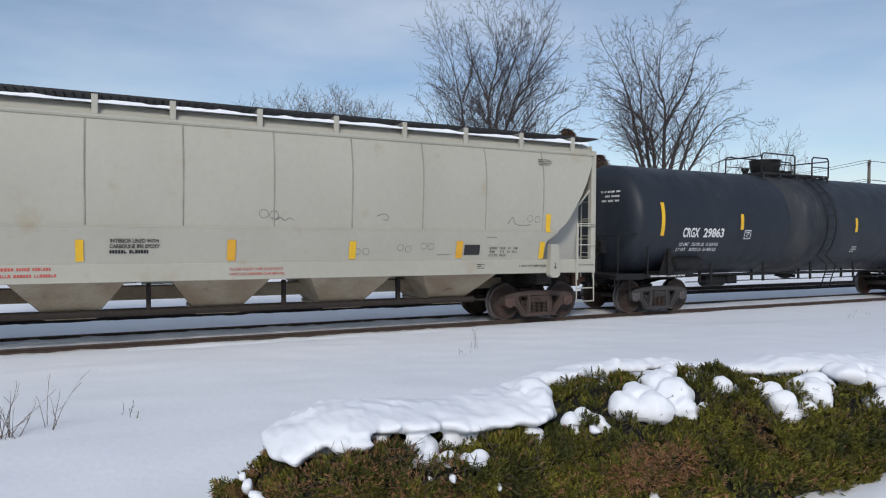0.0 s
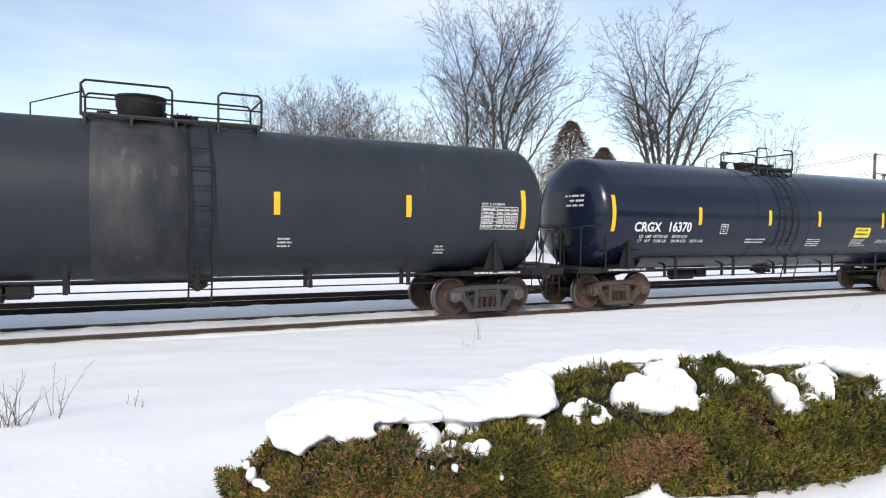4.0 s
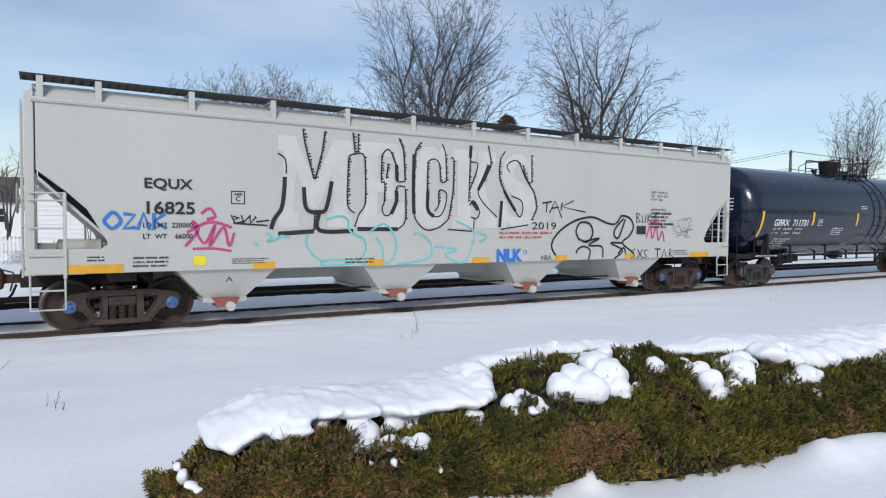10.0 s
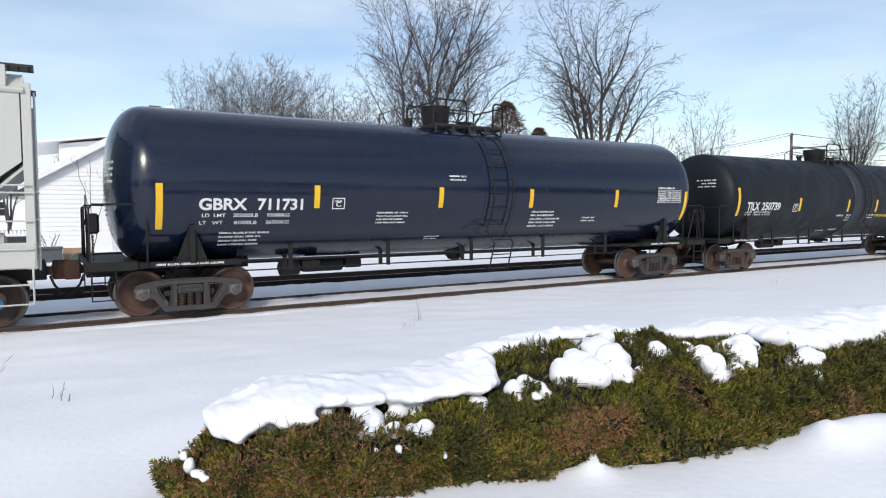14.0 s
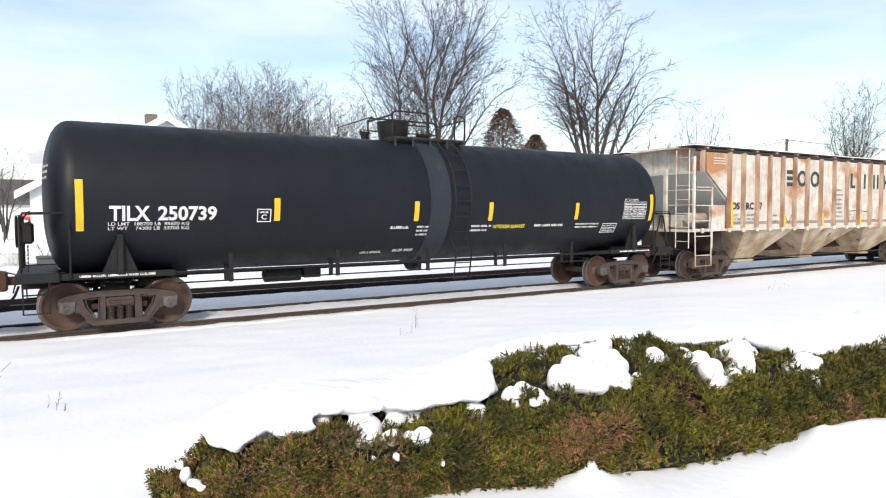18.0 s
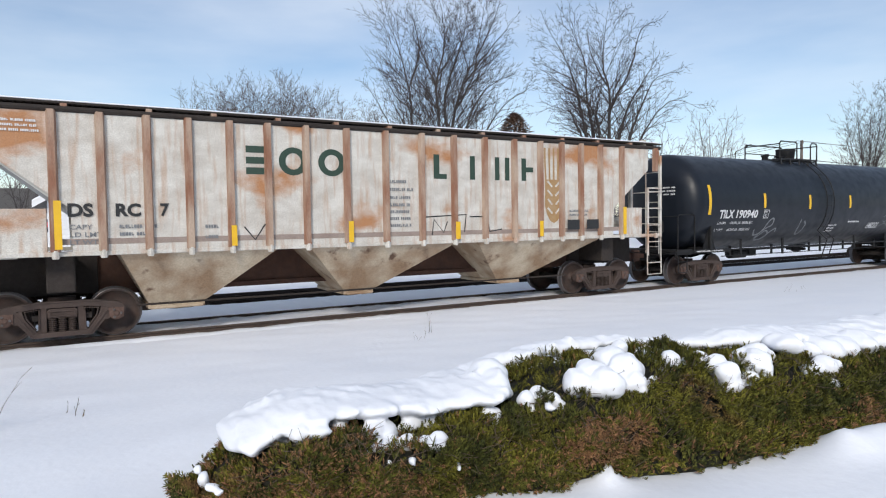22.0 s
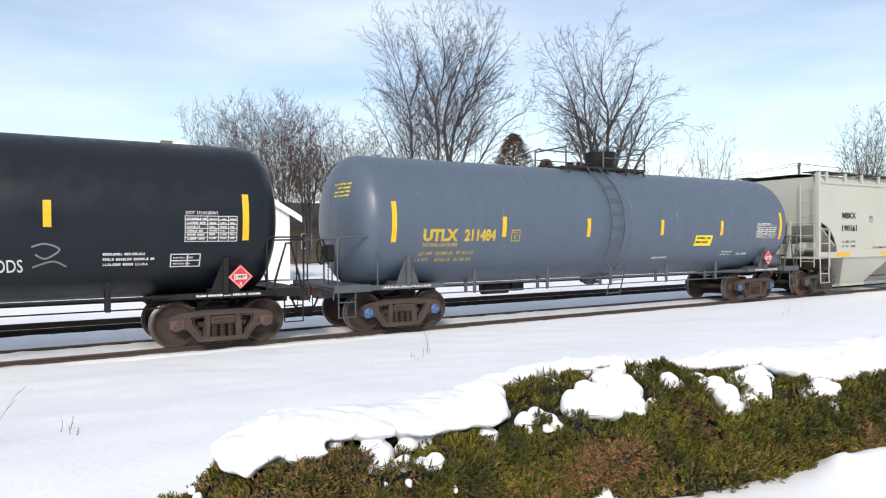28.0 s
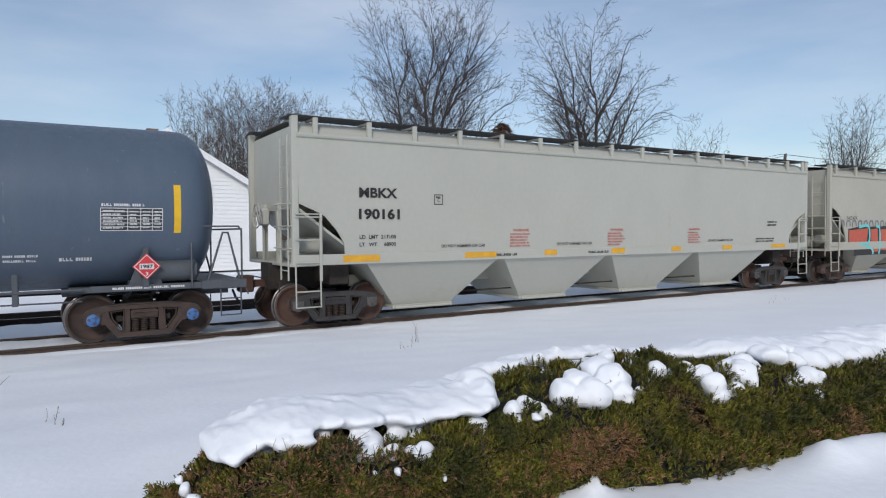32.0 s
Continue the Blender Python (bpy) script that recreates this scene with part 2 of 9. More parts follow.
M["hop_cream"] = mat("hop_cream", (0.435, 0.435, 0.385), 0.5, col2=(0.39, 0.388, 0.342), scale=0.7, stretch=(0.8, 0.8, 0.6), fine=0.02, spots=(0.38, 0.36, 0.31), spot_cut=0.66, spot_scale=1.1)
M["hop_tan"] = mat("hop_tan", (0.42, 0.405, 0.345), 0.55, col2=(0.35, 0.335, 0.28), scale=0.6, stretch=(0.8, 0.8, 0.7), fine=0.03,
                   spots=(0.36, 0.32, 0.24), spot_cut=0.62, spot_scale=1.6)
M["hop_dirty"] = mat("hop_dirty", (0.36, 0.31, 0.23), 0.7, col2=(0.24, 0.18, 0.12), scale=1.5, amount=0.9, fine=0.12, spots=(0.16, 0.10, 0.06), spot_cut=0.64)
M["hop_shade"] = mat("hop_shade", (0.42, 0.42, 0.39), 0.6, col2=(0.36, 0.355, 0.33), scale=1.5, fine=0.04)
M["soo"] = mat("soo", (0.62, 0.60, 0.55), 0.6, col2=(0.42, 0.38, 0.33), scale=2.4, stretch=(1.0, 1.0, 1.5), amount=0.7, fine=0.16,
               spots=(0.40, 0.19, 0.085), spot_cut=0.555, spot_scale=0.62, bump=0.5, bump_scale=6, streak=(0.40, 0.235, 0.135), streak_amount=0.5)
M["stripe_brown"] = mat("stripe_brown", (0.26, 0.20, 0.17), 0.7, col2=(0.36, 0.30, 0.26), scale=3, fine=0.12)
M["soo_rib"] = mat("soo_rib", (0.24, 0.11, 0.065), 0.75, col2=(0.44, 0.34, 0.26), scale=2.5, stretch=(1.5, 1.5, 0.4), amount=0.9, fine=0.12, bump=0.2)
M["soo_low"] = mat("soo_low", (0.52, 0.44, 0.33), 0.75, col2=(0.26, 0.16, 0.09), scale=1.6, amount=0.9, fine=0.12, spots=(0.14, 0.08, 0.05), spot_cut=0.62)
M["soo_green"] = mat("soo_green", (0.022, 0.050, 0.034), 0.6, col2=(0.035, 0.065, 0.048), scale=6, fine=0.15)
M["wheat"] = mat("wheat", (0.34, 0.20, 0.08), 0.65, col2=(0.40, 0.29, 0.18), scale=5, fine=0.15)
M["galv"] = mat("galv", (0.33, 0.34, 0.35), 0.5, 0.5, col2=(0.25, 0.25, 0.26), scale=5, fine=0.1)
M["grate"] = mat("grate", (0.020, 0.021, 0.023), 0.7, 0.0, scale=6, fine=0.2)
M["placard_red"] = mat("placard_red", (0.60, 0.04, 0.05), 0.5, scale=9)
M["siding"] = mat("siding", (0.78, 0.785, 0.79), 0.7, spec=0.2, col2=(0.72, 0.725, 0.735), scale=0.8, fine=0.02)
M["trim"] = mat("trim", (0.82, 0.82, 0.82), 0.55, scale=3, fine=0.02)
M["glass"] = mat("glass", (0.03, 0.035, 0.045), 0.12, scale=2, fine=0.0)
M["shingle"] = mat("shingle", (0.10, 0.095, 0.09), 0.9, col2=(0.07, 0.065, 0.06), scale=6, fine=0.25, bump=0.4)
M["brown_wall"] = mat("brown_wall", (0.16, 0.12, 0.09), 0.85, col2=(0.11, 0.085, 0.07), scale=4, fine=0.1)
M["bark"] = mat("bark", (0.050, 0.043, 0.042), 0.95, col2=(0.09, 0.078, 0.075), scale=5, stretch=(3, 3, 0.6), fine=0.2, bump=0.6, bump_scale=25)
M["twig"] = mat("twig", (0.046, 0.037, 0.038), 0.9, col2=(0.066, 0.052, 0.052), scale=0.6, fine=0.1)
M["twig_pale"] = mat("twig_pale", (0.092, 0.072, 0.066), 0.9, col2=(0.075, 0.060, 0.058), scale=0.6, fine=0.1)
M["conifer"] = mat("conifer", (0.23, 0.155, 0.115), 0.9, col2=(0.30, 0.20, 0.15), scale=1.5, fine=0.2)
M["far_wood"] = mat("far_wood", (0.17, 0.155, 0.155), 1.0, col2=(0.23, 0.215, 0.215), scale=0.25, fine=0.15)
M["leaf"] = mat("leaf", (0.128, 0.118, 0.016), 0.8, island=0.8, spec=0.25, col2=(0.036, 0.042, 0.010), scale=4.0, amount=1.0, fine=0.25, spots=(0.15, 0.085, 0.035), spot_cut=0.63, spot_scale=2.2)
# near-black: the shade deep inside the hedge is put into this colour
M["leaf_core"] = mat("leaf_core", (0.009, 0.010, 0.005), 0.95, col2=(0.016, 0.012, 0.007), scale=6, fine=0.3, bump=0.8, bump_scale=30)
M["dead_leaf"] = mat("dead_leaf", (0.25, 0.125, 0.055), 0.9, island=0.7, col2=(0.12, 0.075, 0.035), scale=4, fine=0.25)
M["stem"] = mat("stem", (0.10, 0.07, 0.05), 0.9, col2=(0.16, 0.12, 0.09), scale=6, fine=0.2)
M["pole_wood"] = mat("pole_wood", (0.13, 0.11, 0.095), 0.95, col2=(0.19, 0.17, 0.15), scale=2, stretch=(6, 6, 0.4), fine=0.15)
M["car_white"] = mat("car_white", (0.62, 0.63, 0.64), 0.3, scale=3, fine=0.03)
M["car_grey"] = mat("car_grey", (0.22, 0.23, 0.25), 0.3, scale=3, fine=0.03)
M["tarp"] = mat("tarp", (0.035, 0.06, 0.05), 0.6, col2=(0.10, 0.11, 0.11), scale=3, fine=0.1, bump=0.3, bump_scale=8)
M["wire"] = mat("wire", (0.04, 0.04, 0.045), 0.7, scale=3)
M["cardboard"] = mat("cardboard", (0.36, 0.25, 0.16), 0.9, scale=3)
M["brake_blue"] = mat("brake_blue", (0.05, 0.08, 0.12), 0.5, scale=4, fine=0.1)
M["ice"] = mat("ice", (0.75, 0.78, 0.82), 0.15, scale=4, fine=0.0)
M["ice"].node_tree.nodes["Principled BSDF"].inputs["Transmission Weight"].default_value = 0.7


# ---------------------------------------------------------------- mesh helpers
def obj_from(name, bm, materials, parent=None, label="", smooth=None):
    me = bpy.data.meshes.new(name)
    bm.to_mesh(me)
    bm.free()
    for m in (materials if isinstance(materials, (list, tuple)) else [materials]):
        me.materials.append(M[m])
    if smooth is not None:
        me.shade_smooth()
        me.set_sharp_from_angle(angle=radians(smooth))
    ob = new(name, me)
    if parent is not None:
        ob.parent = parent
    if label:
        ob["label"] = label
    return ob


def part(name, bm, material, parent, label="", smooth=35):
    return obj_from(name, bm, material, parent, label, smooth)


def share(name, me, parent, m=None):
    ob = new(name, me)
    ob.parent = parent
    if m is not None:
        ob.matrix_basis = m
    return ob


def thing(name, m, label, category, group="", kind=""):
    ob = new(name)
    ob.empty_display_size = 0.2
    ob.matrix_basis = m
    return tagged(ob, label, category, group, kind)


def setmat(faces, i):
    for fc in faces:
        fc.material_index = i


def box(bm, x0, x1, y0, y1, z0, z1, bev=0.0, mi=0, m=None):
    vs = [bm.verts.new((x, y, z)) for x in (x0, x1) for y in (y0, y1) for z in (z0, z1)]
    q = [(0, 1, 3, 2), (4, 6, 7, 5), (0, 4, 5, 1), (2, 3, 7, 6), (0, 2, 6, 4), (1, 5, 7, 3)]
    fs = [bm.faces.new([vs[i] for i in a]) for a in q]
    setmat(fs, mi)
    if m is not None:
        bmesh.ops.transform(bm, matrix=m, verts=vs)
    if bev:
        es = list({e for fc in fs for e in fc.edges})
        r = bmesh.ops.bevel(bm, geom=es, offset=bev, segments=1, affect='EDGES')
        setmat(r["faces"], mi)
    return fs


def prism(bm, pts, d0, d1, axis='y', mi=0):
    """A flat polygon given in two axes, drawn out along the third."""
    def p3(a, b, d):
        return (a, d, b) if axis == 'y' else (d, a, b) if axis == 'x' else (a, b, d)
    lo = [bm.verts.new(p3(a, b, d0)) for a, b in pts]
    hi = [bm.verts.new(p3(a, b, d1)) for a, b in pts]
    n = len(pts)
    fs = [bm.faces.new(lo), bm.faces.new(hi[::-1])]
    fs += [bm.faces.new((lo[i], hi[i], hi[(i + 1) % n], lo[(i + 1) % n])) for i in range(n)]
    bmesh.ops.recalc_face_normals(bm, faces=fs)
    setmat(fs, mi)
    return fs


def tube(bm, p0, p1, r0, r1=None, seg=8, cap=True, mi=0):
    p0, p1 = Vector(p0), Vector(p1)
    d = p1 - p0
    if d.length < 1e-6:
        return []
    r1 = r0 if r1 is None else r1
    q = d.to_track_quat('Z', 'Y')
    a = [bm.verts.new(p0 + q @ Vector((r0 * math.cos(t), r0 * math.sin(t), 0))) for t in (2 * math.pi * i / seg for i in range(seg))]
    b = [bm.verts.new(p1 + q @ Vector((r1 * math.cos(t), r1 * math.sin(t), 0))) for t in (2 * math.pi * i / seg for i in range(seg))]
    fs = [bm.faces.new((a[i], a[(i + 1) % seg], b[(i + 1) % seg], b[i])) for i in range(seg)]
    if cap:
        fs += [bm.faces.new(a[::-1]), bm.faces.new(b)]
    setmat(fs, mi)
    return fs


def pipe(bm, pts, r, seg=6, mi=0):
    """A bent round bar through the points."""
    pts = [Vector(p) for p in pts]
    rings = []
    for i, p in enumerate(pts):
        a = (pts[i] - pts[i - 1]) if i else (pts[1] - pts[0])
        b = (pts[i + 1] - pts[i]) if i < len(pts) - 1 else a
        d = (a.normalized() + b.normalized())
        q = (d if d.length > 1e-6 else a).to_track_quat('Z', 'Y')
        rings.append([bm.verts.new(p + q @ Vector((r * math.cos(t), r * math.sin(t), 0))) for t in (2 * math.pi * k / seg for k in range(seg))])
    fs = []
    for a, b in zip(rings, rings[1:]):
        best = min(range(seg), key=lambda o: sum((a[k].co - b[(k + o) % seg].co).length for k in range(seg)))
        fs += [bm.faces.new((a[k], a[(k + 1) % seg], b[(k + 1 + best) % seg], b[(k + best) % seg])) for k in range(seg)]
    fs += [bm.faces.new(rings[0][::-1]), bm.faces.new(rings[-1])]
    setmat(fs, mi)
    return fs


def lathe(bm, prof, axis='x', c=(0, 0, 0), seg=32, mi=0, cap=True):
    """Turn a profile of (along, radius) round an axis through c."""
    rings = []
    for a, r in prof:
        ring = []
        for k in range(seg):
            t = 2 * math.pi * k / seg
            u, v = r * math.cos(t), r * math.sin(t)
            p = (a, u, v) if axis == 'x' else (u, a, v) if axis == 'y' else (u, v, a)
            ring.append(bm.verts.new((p[0] + c[0], p[1] + c[1], p[2] + c[2])))
        rings.append(ring)
    fs = []
    for A, B in zip(rings, rings[1:]):
        fs += [bm.faces.new((A[k], A[(k + 1) % seg], B[(k + 1) % seg], B[k])) for k in range(seg)]
    if cap:
        fs += [bm.faces.new(rings[0][::-1]), bm.faces.new(rings[-1])]
    bmesh.ops.recalc_face_normals(bm, faces=fs)
    setmat(fs, mi)
    return fs


def B():
    return bmesh.new()


# ---------------------------------------------------------------- ground and tracks
YC = 14.121         # the near track's middle line
YC2 = 18.86         # the second track's
LINE = radians(0.542)   # the line's slight turn
RAIL_Z = -0.018     # top of the rails
HALF = 0.707        # half the way between the rails' middles
CL, SL = math.cos(LINE), math.sin(LINE)


def on_line(a, y=YC, z=RAIL_Z):
    """A pose a metres along the line, y metres from the viewer across it."""
    return pose(a * CL - y * SL, a * SL + y * CL, z, 0, 0, math.degrees(LINE))


def smooth(a, b, x):
    t = min(max((x - a) / (b - a), 0.0), 1.0)
    return t * t * (3 - 2 * t)


def ground_z(x, y):
    """Snow level: a gentle bank from the viewer's lawn down to the line, with the rails standing out of it."""
    w = y * CL - x * SL                 # distance across the line
    z = 0.36 - 0.40 * smooth(4.5, 12.3, y)
    z -= (0.085 + 0.018 * noise.noise((x * 1.9, 0.0, 5.0)) + 0.012 * noise.noise((x * 5.5, 1.0, 5.0))) * smooth(12.75, 13.34, w + 0.10 * noise.noise((x * 1.1, 3.0, 1.0)))
    z += 0.055 * smooth(13.42, 13.50, w) - 0.045 * smooth(14.78, 14.95, w)
    z -= 0.075 * smooth(17.75, 18.08, w + 0.05 * noise.noise((x * 2.2, 7.0, 1.0)))
    z += 0.165 * smooth(19.60, 24, w) + 0.05 * smooth(19.52, 19.62, w)
    d = math.hypot(x, y)
    if d < 60 and w < 12.6:
        z += 0.045 * noise.noise((x * 0.35, y * 0.5, 0.3)) + 0.018 * noise.noise((x * 1.3, y * 1.6, 4.0))
    elif w < 20.5:
        z += 0.016 * noise.noise((x * 0.8, y * 1.5, 2.0)) + 0.008 * noise.noise((x * 3.1, y * 4.0, 9.0))
    elif d < 60:
        z += 0.045 * noise.noise((x * 0.35, y * 0.5, 0.3))
    # the drift below the hedge, with a small peak
    z += 0.15 * math.exp(-math.hypot(x - 2.82, y - 2.92) / 0.075)
    z += 0.11 * math.exp(-((x - 4.9) ** 2 / 0.30 + (y - 2.42) ** 2 / 0.03)) + 0.09 * math.exp(-math.hypot((x - 4.6) * 1.0, (y - 2.49) * 0.7) / 0.09)
    return z


def build_ground():
    def axis_steps(lo, hi, fine_lo, fine_hi, step):
        xs = [fine_lo + i * step for i in range(int((fine_hi - fine_lo) / step) + 1)]
        s, v = step, fine_lo
        left = []
        while v > lo:
            s *= 1.35
            v -= s
            left.append(v)
        s, v = step, xs[-1]
        right = []
        while v < hi:
            s *= 1.35
            v += s
            right.append(v)
        return left[::-1] + xs + right
    xs = axis_steps(-900, 900, -4, 12, 0.055)
    ys = axis_steps(-600, 1500, 0.5, 19.9, 0.055)
    verts = [(x, y, ground_z(x, y)) for y in ys for x in xs]
    n = len(xs)
    faces = [(j * n + i, j * n + i + 1, (j + 1) * n + i + 1, (j + 1) * n + i) for j in range(len(ys) - 1) for i in range(n - 1)]
    me = bpy.data.meshes.new("ground")
    me.from_pydata(verts, [], faces)
    me.materials.append(M["snow"])
    me.shade_smooth()
    tagged(new("ground", me), "deep smooth white snow over a lawn and railway land", "snow", kind="structure")


RAIL_PROF = [(-0.07, -0.17), (0.07, -0.17), (0.07, -0.155), (0.012, -0.135), (0.010, -0.045), (0.036, -0.036), (0.037, -0.006), (0.030, 0.0),
             (-0.030, 0.0), (-0.037, -0.006), (-0.036, -0.036), (-0.010, -0.045), (-0.012, -0.135), (-0.07, -0.155)]


def build_track(name, yc, label, steel="rail"):
    tr = thing(name, on_line(0, yc), label, "railway track", kind="structure")
    for s in (-1, 1):
        bm = B()
        fs = prism(bm, [(s * HALF + a, b) for a, b in RAIL_PROF], -260, 420, axis='x')
        for fc in fs:
            if fc.normal.z > 0.9 and fc.calc_center_median().z > -0.01:
                fc.material_index = 1
        part("rail", bm, [steel, "railhead"], tr, smooth=None)
    # rail joints: bolted plates on the webs of the near rails
    bm = B()
    box(bm, -0.45, 0.45, -0.032, -0.013, -0.125, -0.05, 0.006)
    for k in range(4):
        x = -0.33 + 0.22 * k
        lathe(bm, [(-0.050, 0.018), (-0.032, 0.020)], 'y', (x, 0, -0.088), 6)
    first = obj_from("joint_plate", bm, "rail", tr)
    first.location = (-9.0, -HALF, 0)
    for i in range(1, 7):
        share("joint_plate", first.data, tr, pose(-9.0 + i * 11.9, -HALF, 0))
    return tr


def dirty_edge(track):
    """Trodden, sooty snow along the viewer's side of the near rail."""
    verts, n = [], 0
    xs = [-12 + 0.2 * i for i in range(360)]
    for j, q in enumerate((0.0, 0.12, 0.30, 0.5)):
        for a in xs:
            w = YC - HALF - 0.075 - q * (1.0 + 0.5 * noise.noise((a * 0.7, 4, 0)) + 0.35 * noise.noise((a * 2.9, 8, 0)))
            x, y = a * CL - w * SL, a * SL + w * CL
            verts.append((a, w - YC, ground_z(x, y) - RAIL_Z + (0.012, 0.010, 0.008, -0.004)[j] + 0.008 * noise.noise((a * 4, w * 6, 1))))
    n = len(xs)
    faces = [(j * n + i + n, j * n + i + n + 1, j * n + i + 1, j * n + i) for j in range(3) for i in range(n - 1)]
    me = bpy.data.meshes.new("dirty_snow")
    me.from_pydata(verts, [], faces)
    me.materials.append(M["track_snow"])
    me.shade_smooth()
    ob = new("dirty_snow", me)
    ob.parent = track
    ob["label"] = "strip of grey trodden snow beside the rail"


build_ground()
dirty_edge(build_track("track_near", YC, "brown steel rails sunk in packed snow"))
build_track("track_far", YC2, "second railway track with rusty rails, painted darker for the train's shade, standing out of the snow", "rail_shaded")


# ---------------------------------------------------------------- railway cars
SPEED = 4.556
WR = 0.44
CARS, WHEELSETS = [], []


def flat(y):
    return lambda z: y


def round_side(R, zc):
    return lambda z: -math.sqrt(max(R * R - (z - zc) ** 2, 0.01))


def wrap(bm, side, off=0.005):
    """Lay a drawing made in x and z on a car's side."""
    lo, hi = min(v.co.z for v in bm.verts), max(v.co.z for v in bm.verts)
    n = 0 if abs(side(lo) - side(hi)) + abs(side((lo + hi) / 2) - side(hi)) < 1e-6 else int((hi - lo) / 0.09)
    for i in range(1, n):
        g = list(bm.verts) + list(bm.edges) + list(bm.faces)
        bmesh.ops.bisect_plane(bm, geom=g, plane_co=(0, 0, lo + (hi - lo) * i / n), plane_no=(0, 0, 1))
    for v in bm.verts:
        v.co.y = side(v.co.z) - off - v.co.y


def quad(bm, x0, x1, z0, z1, off=0.0):
    vs = [bm.verts.new(p) for p in ((x0, off, z0), (x1, off, z0), (x1, off, z1), (x0, off, z1))]
    bm.faces.new(vs)


def stroke(bm, pts, w, off=0.0):
    """A painted line through points in x and z."""
    P = [Vector((a, 0, b)) for a, b in pts]
    L, Rr = [], []
    for i, p in enumerate(P):
        a = P[i] - P[i - 1] if i else P[1] - P[0]
        b = P[i + 1] - P[i] if i < len(P) - 1 else a
        d = a.normalized() + b.normalized()
        d = d if d.length > 0.2 else a
        d.normalize()
        nrm = Vector((-d.z, 0, d.x)) * (w / 2)
        L.append(bm.verts.new((p + nrm + Vector((0, off, 0)))))
        Rr.append(bm.verts.new((p - nrm + Vector((0, off, 0)))))
    for i in range(len(P) - 1):
        bm.faces.new((Rr[i], Rr[i + 1], L[i + 1], L[i]))


TEXTS = {}


def letters(body, bold=0.0):
    """The outlines of a line of writing as a filled mesh, one unit high."""
    if (body, bold) not in TEXTS:
        cu = bpy.data.curves.new("text", 'FONT')
        cu.body, cu.size, cu.offset, cu.resolution_u = body, 1.0, bold, 3
        ob = bpy.data.objects.new("text", cu)
        scene.collection.objects.link(ob)
        dg = bpy.context.evaluated_depsgraph_get()
        TEXTS[(body, bold)] = bpy.data.meshes.new_from_object(ob.evaluated_get(dg))
        bpy.data.objects.remove(ob)
    return TEXTS[(body, bold)]


def text(car, name, body, x0, x1, z0, z1, material, side, bold=0.02, label=""):
    bm = B()
    bm.from_mesh(letters(body, bold))
    xs, ys = [v.co.x for v in bm.verts], [v.co.y for v in bm.verts]
    ax, ay = min(xs), min(ys)
    sx, sy = (x1 - x0) / (max(xs) - ax), (z1 - z0) / (max(ys) - ay)
    for v in bm.verts:
        v.co = Vector((x0 + (v.co.x - ax) * sx, 0, z0 + (v.co.y - ay) * sy))
    for fc in bm.faces:
        fc.material_index = 0
    wrap(bm, side)
    bmesh.ops.recalc_face_normals(bm, faces=bm.faces)
    for fc in bm.faces:
        if fc.normal.y > 0:
            fc.normal_flip()
    if z1 - z0 < 0.15:
        return tagged(part(name, bm, material, car, label, smooth=None), kind="stuff")
    # large letters are pieces of their own
    bm.verts.ensure_lookup_table()
    left, groups = set(bm.verts), []
    while left:
        grp, todo = set(), [next(iter(left))]
        while todo:
            v = todo.pop()
            if v in grp:
                continue
            grp.add(v)
            todo += [e.other_vert(v) for e in v.link_edges]
        left -= grp
        groups.append(sorted(grp, key=lambda v: v.index))
    groups.sort(key=lambda g: min(v.co.x for v in g))
    for g in groups:
        b2 = B()
        mp = {v: b2.verts.new(v.co) for v in g}
        for fc in {f for v in g for f in v.link_faces}:
            b2.faces.new([mp[v] for v in fc.verts])
        last = part("letter", b2, material, car, label, smooth=None)
    bm.free()
    return last


def bars(car, name, x0, x1, z0, z1, rows, material, side, seed=0, label=""):
    """Small writing that cannot be read: broken bars in rows."""
    rng = random.Random(seed + int(x0 * 100))
    bm = B()
    h = min((z1 - z0) / (rows * 2.1 - 1.1), 0.06)
    step = (z1 - z0 - h) / max(rows - 1, 1)
    for r in range(rows):
        zz = z1 - h - r * step
        x = x0
        end = x1 - (rng.uniform(0, 0.3) * (x1 - x0) if rows > 1 else 0)
        while x < end - h * 0.5:
            word = x + min(rng.uniform(3.0, 8.0) * h, end - x)
            while x < word:
                w = rng.uniform(0.45, 0.75) * h
                if rng.random() < 0.75:
                    quad(bm, x, x + w, zz, zz + h)
                else:
                    quad(bm, x, x + w, zz, zz + h * 0.35)
                    quad(bm, x, x + w * 0.4, zz + h * 0.4, zz + h)
                x += w + h * 0.18
            x += h * 0.6
    wrap(bm, side)
    return tagged(part(name, bm, material, car, label, smooth=None), kind="stuff")


def patch(car, name, x0, x1, z0, z1, material, side, label="", off=0.004):
    bm = B()
    quad(bm, x0, x1, z0, z1)
    wrap(bm, side, off)
    return part(name, bm, material, car, label, smooth=None)


def outline(car, name, x0, x1, z0, z1, w, material, side, rows=(), cols=(), label=""):
    bm = B()
    for a in (z0, z1 - w, *[z0 + (z1 - z0) * r for r in rows]):
        quad(bm, x0, x1, a, a + w)
    for a in (x0, x1 - w, *[x0 + (x1 - x0) * c for c in cols]):
        quad(bm, a, a + w, z0 + w, z1 - w)
    wrap(bm, side, 0.007)
    return part(name, bm, material, car, label, smooth=None)


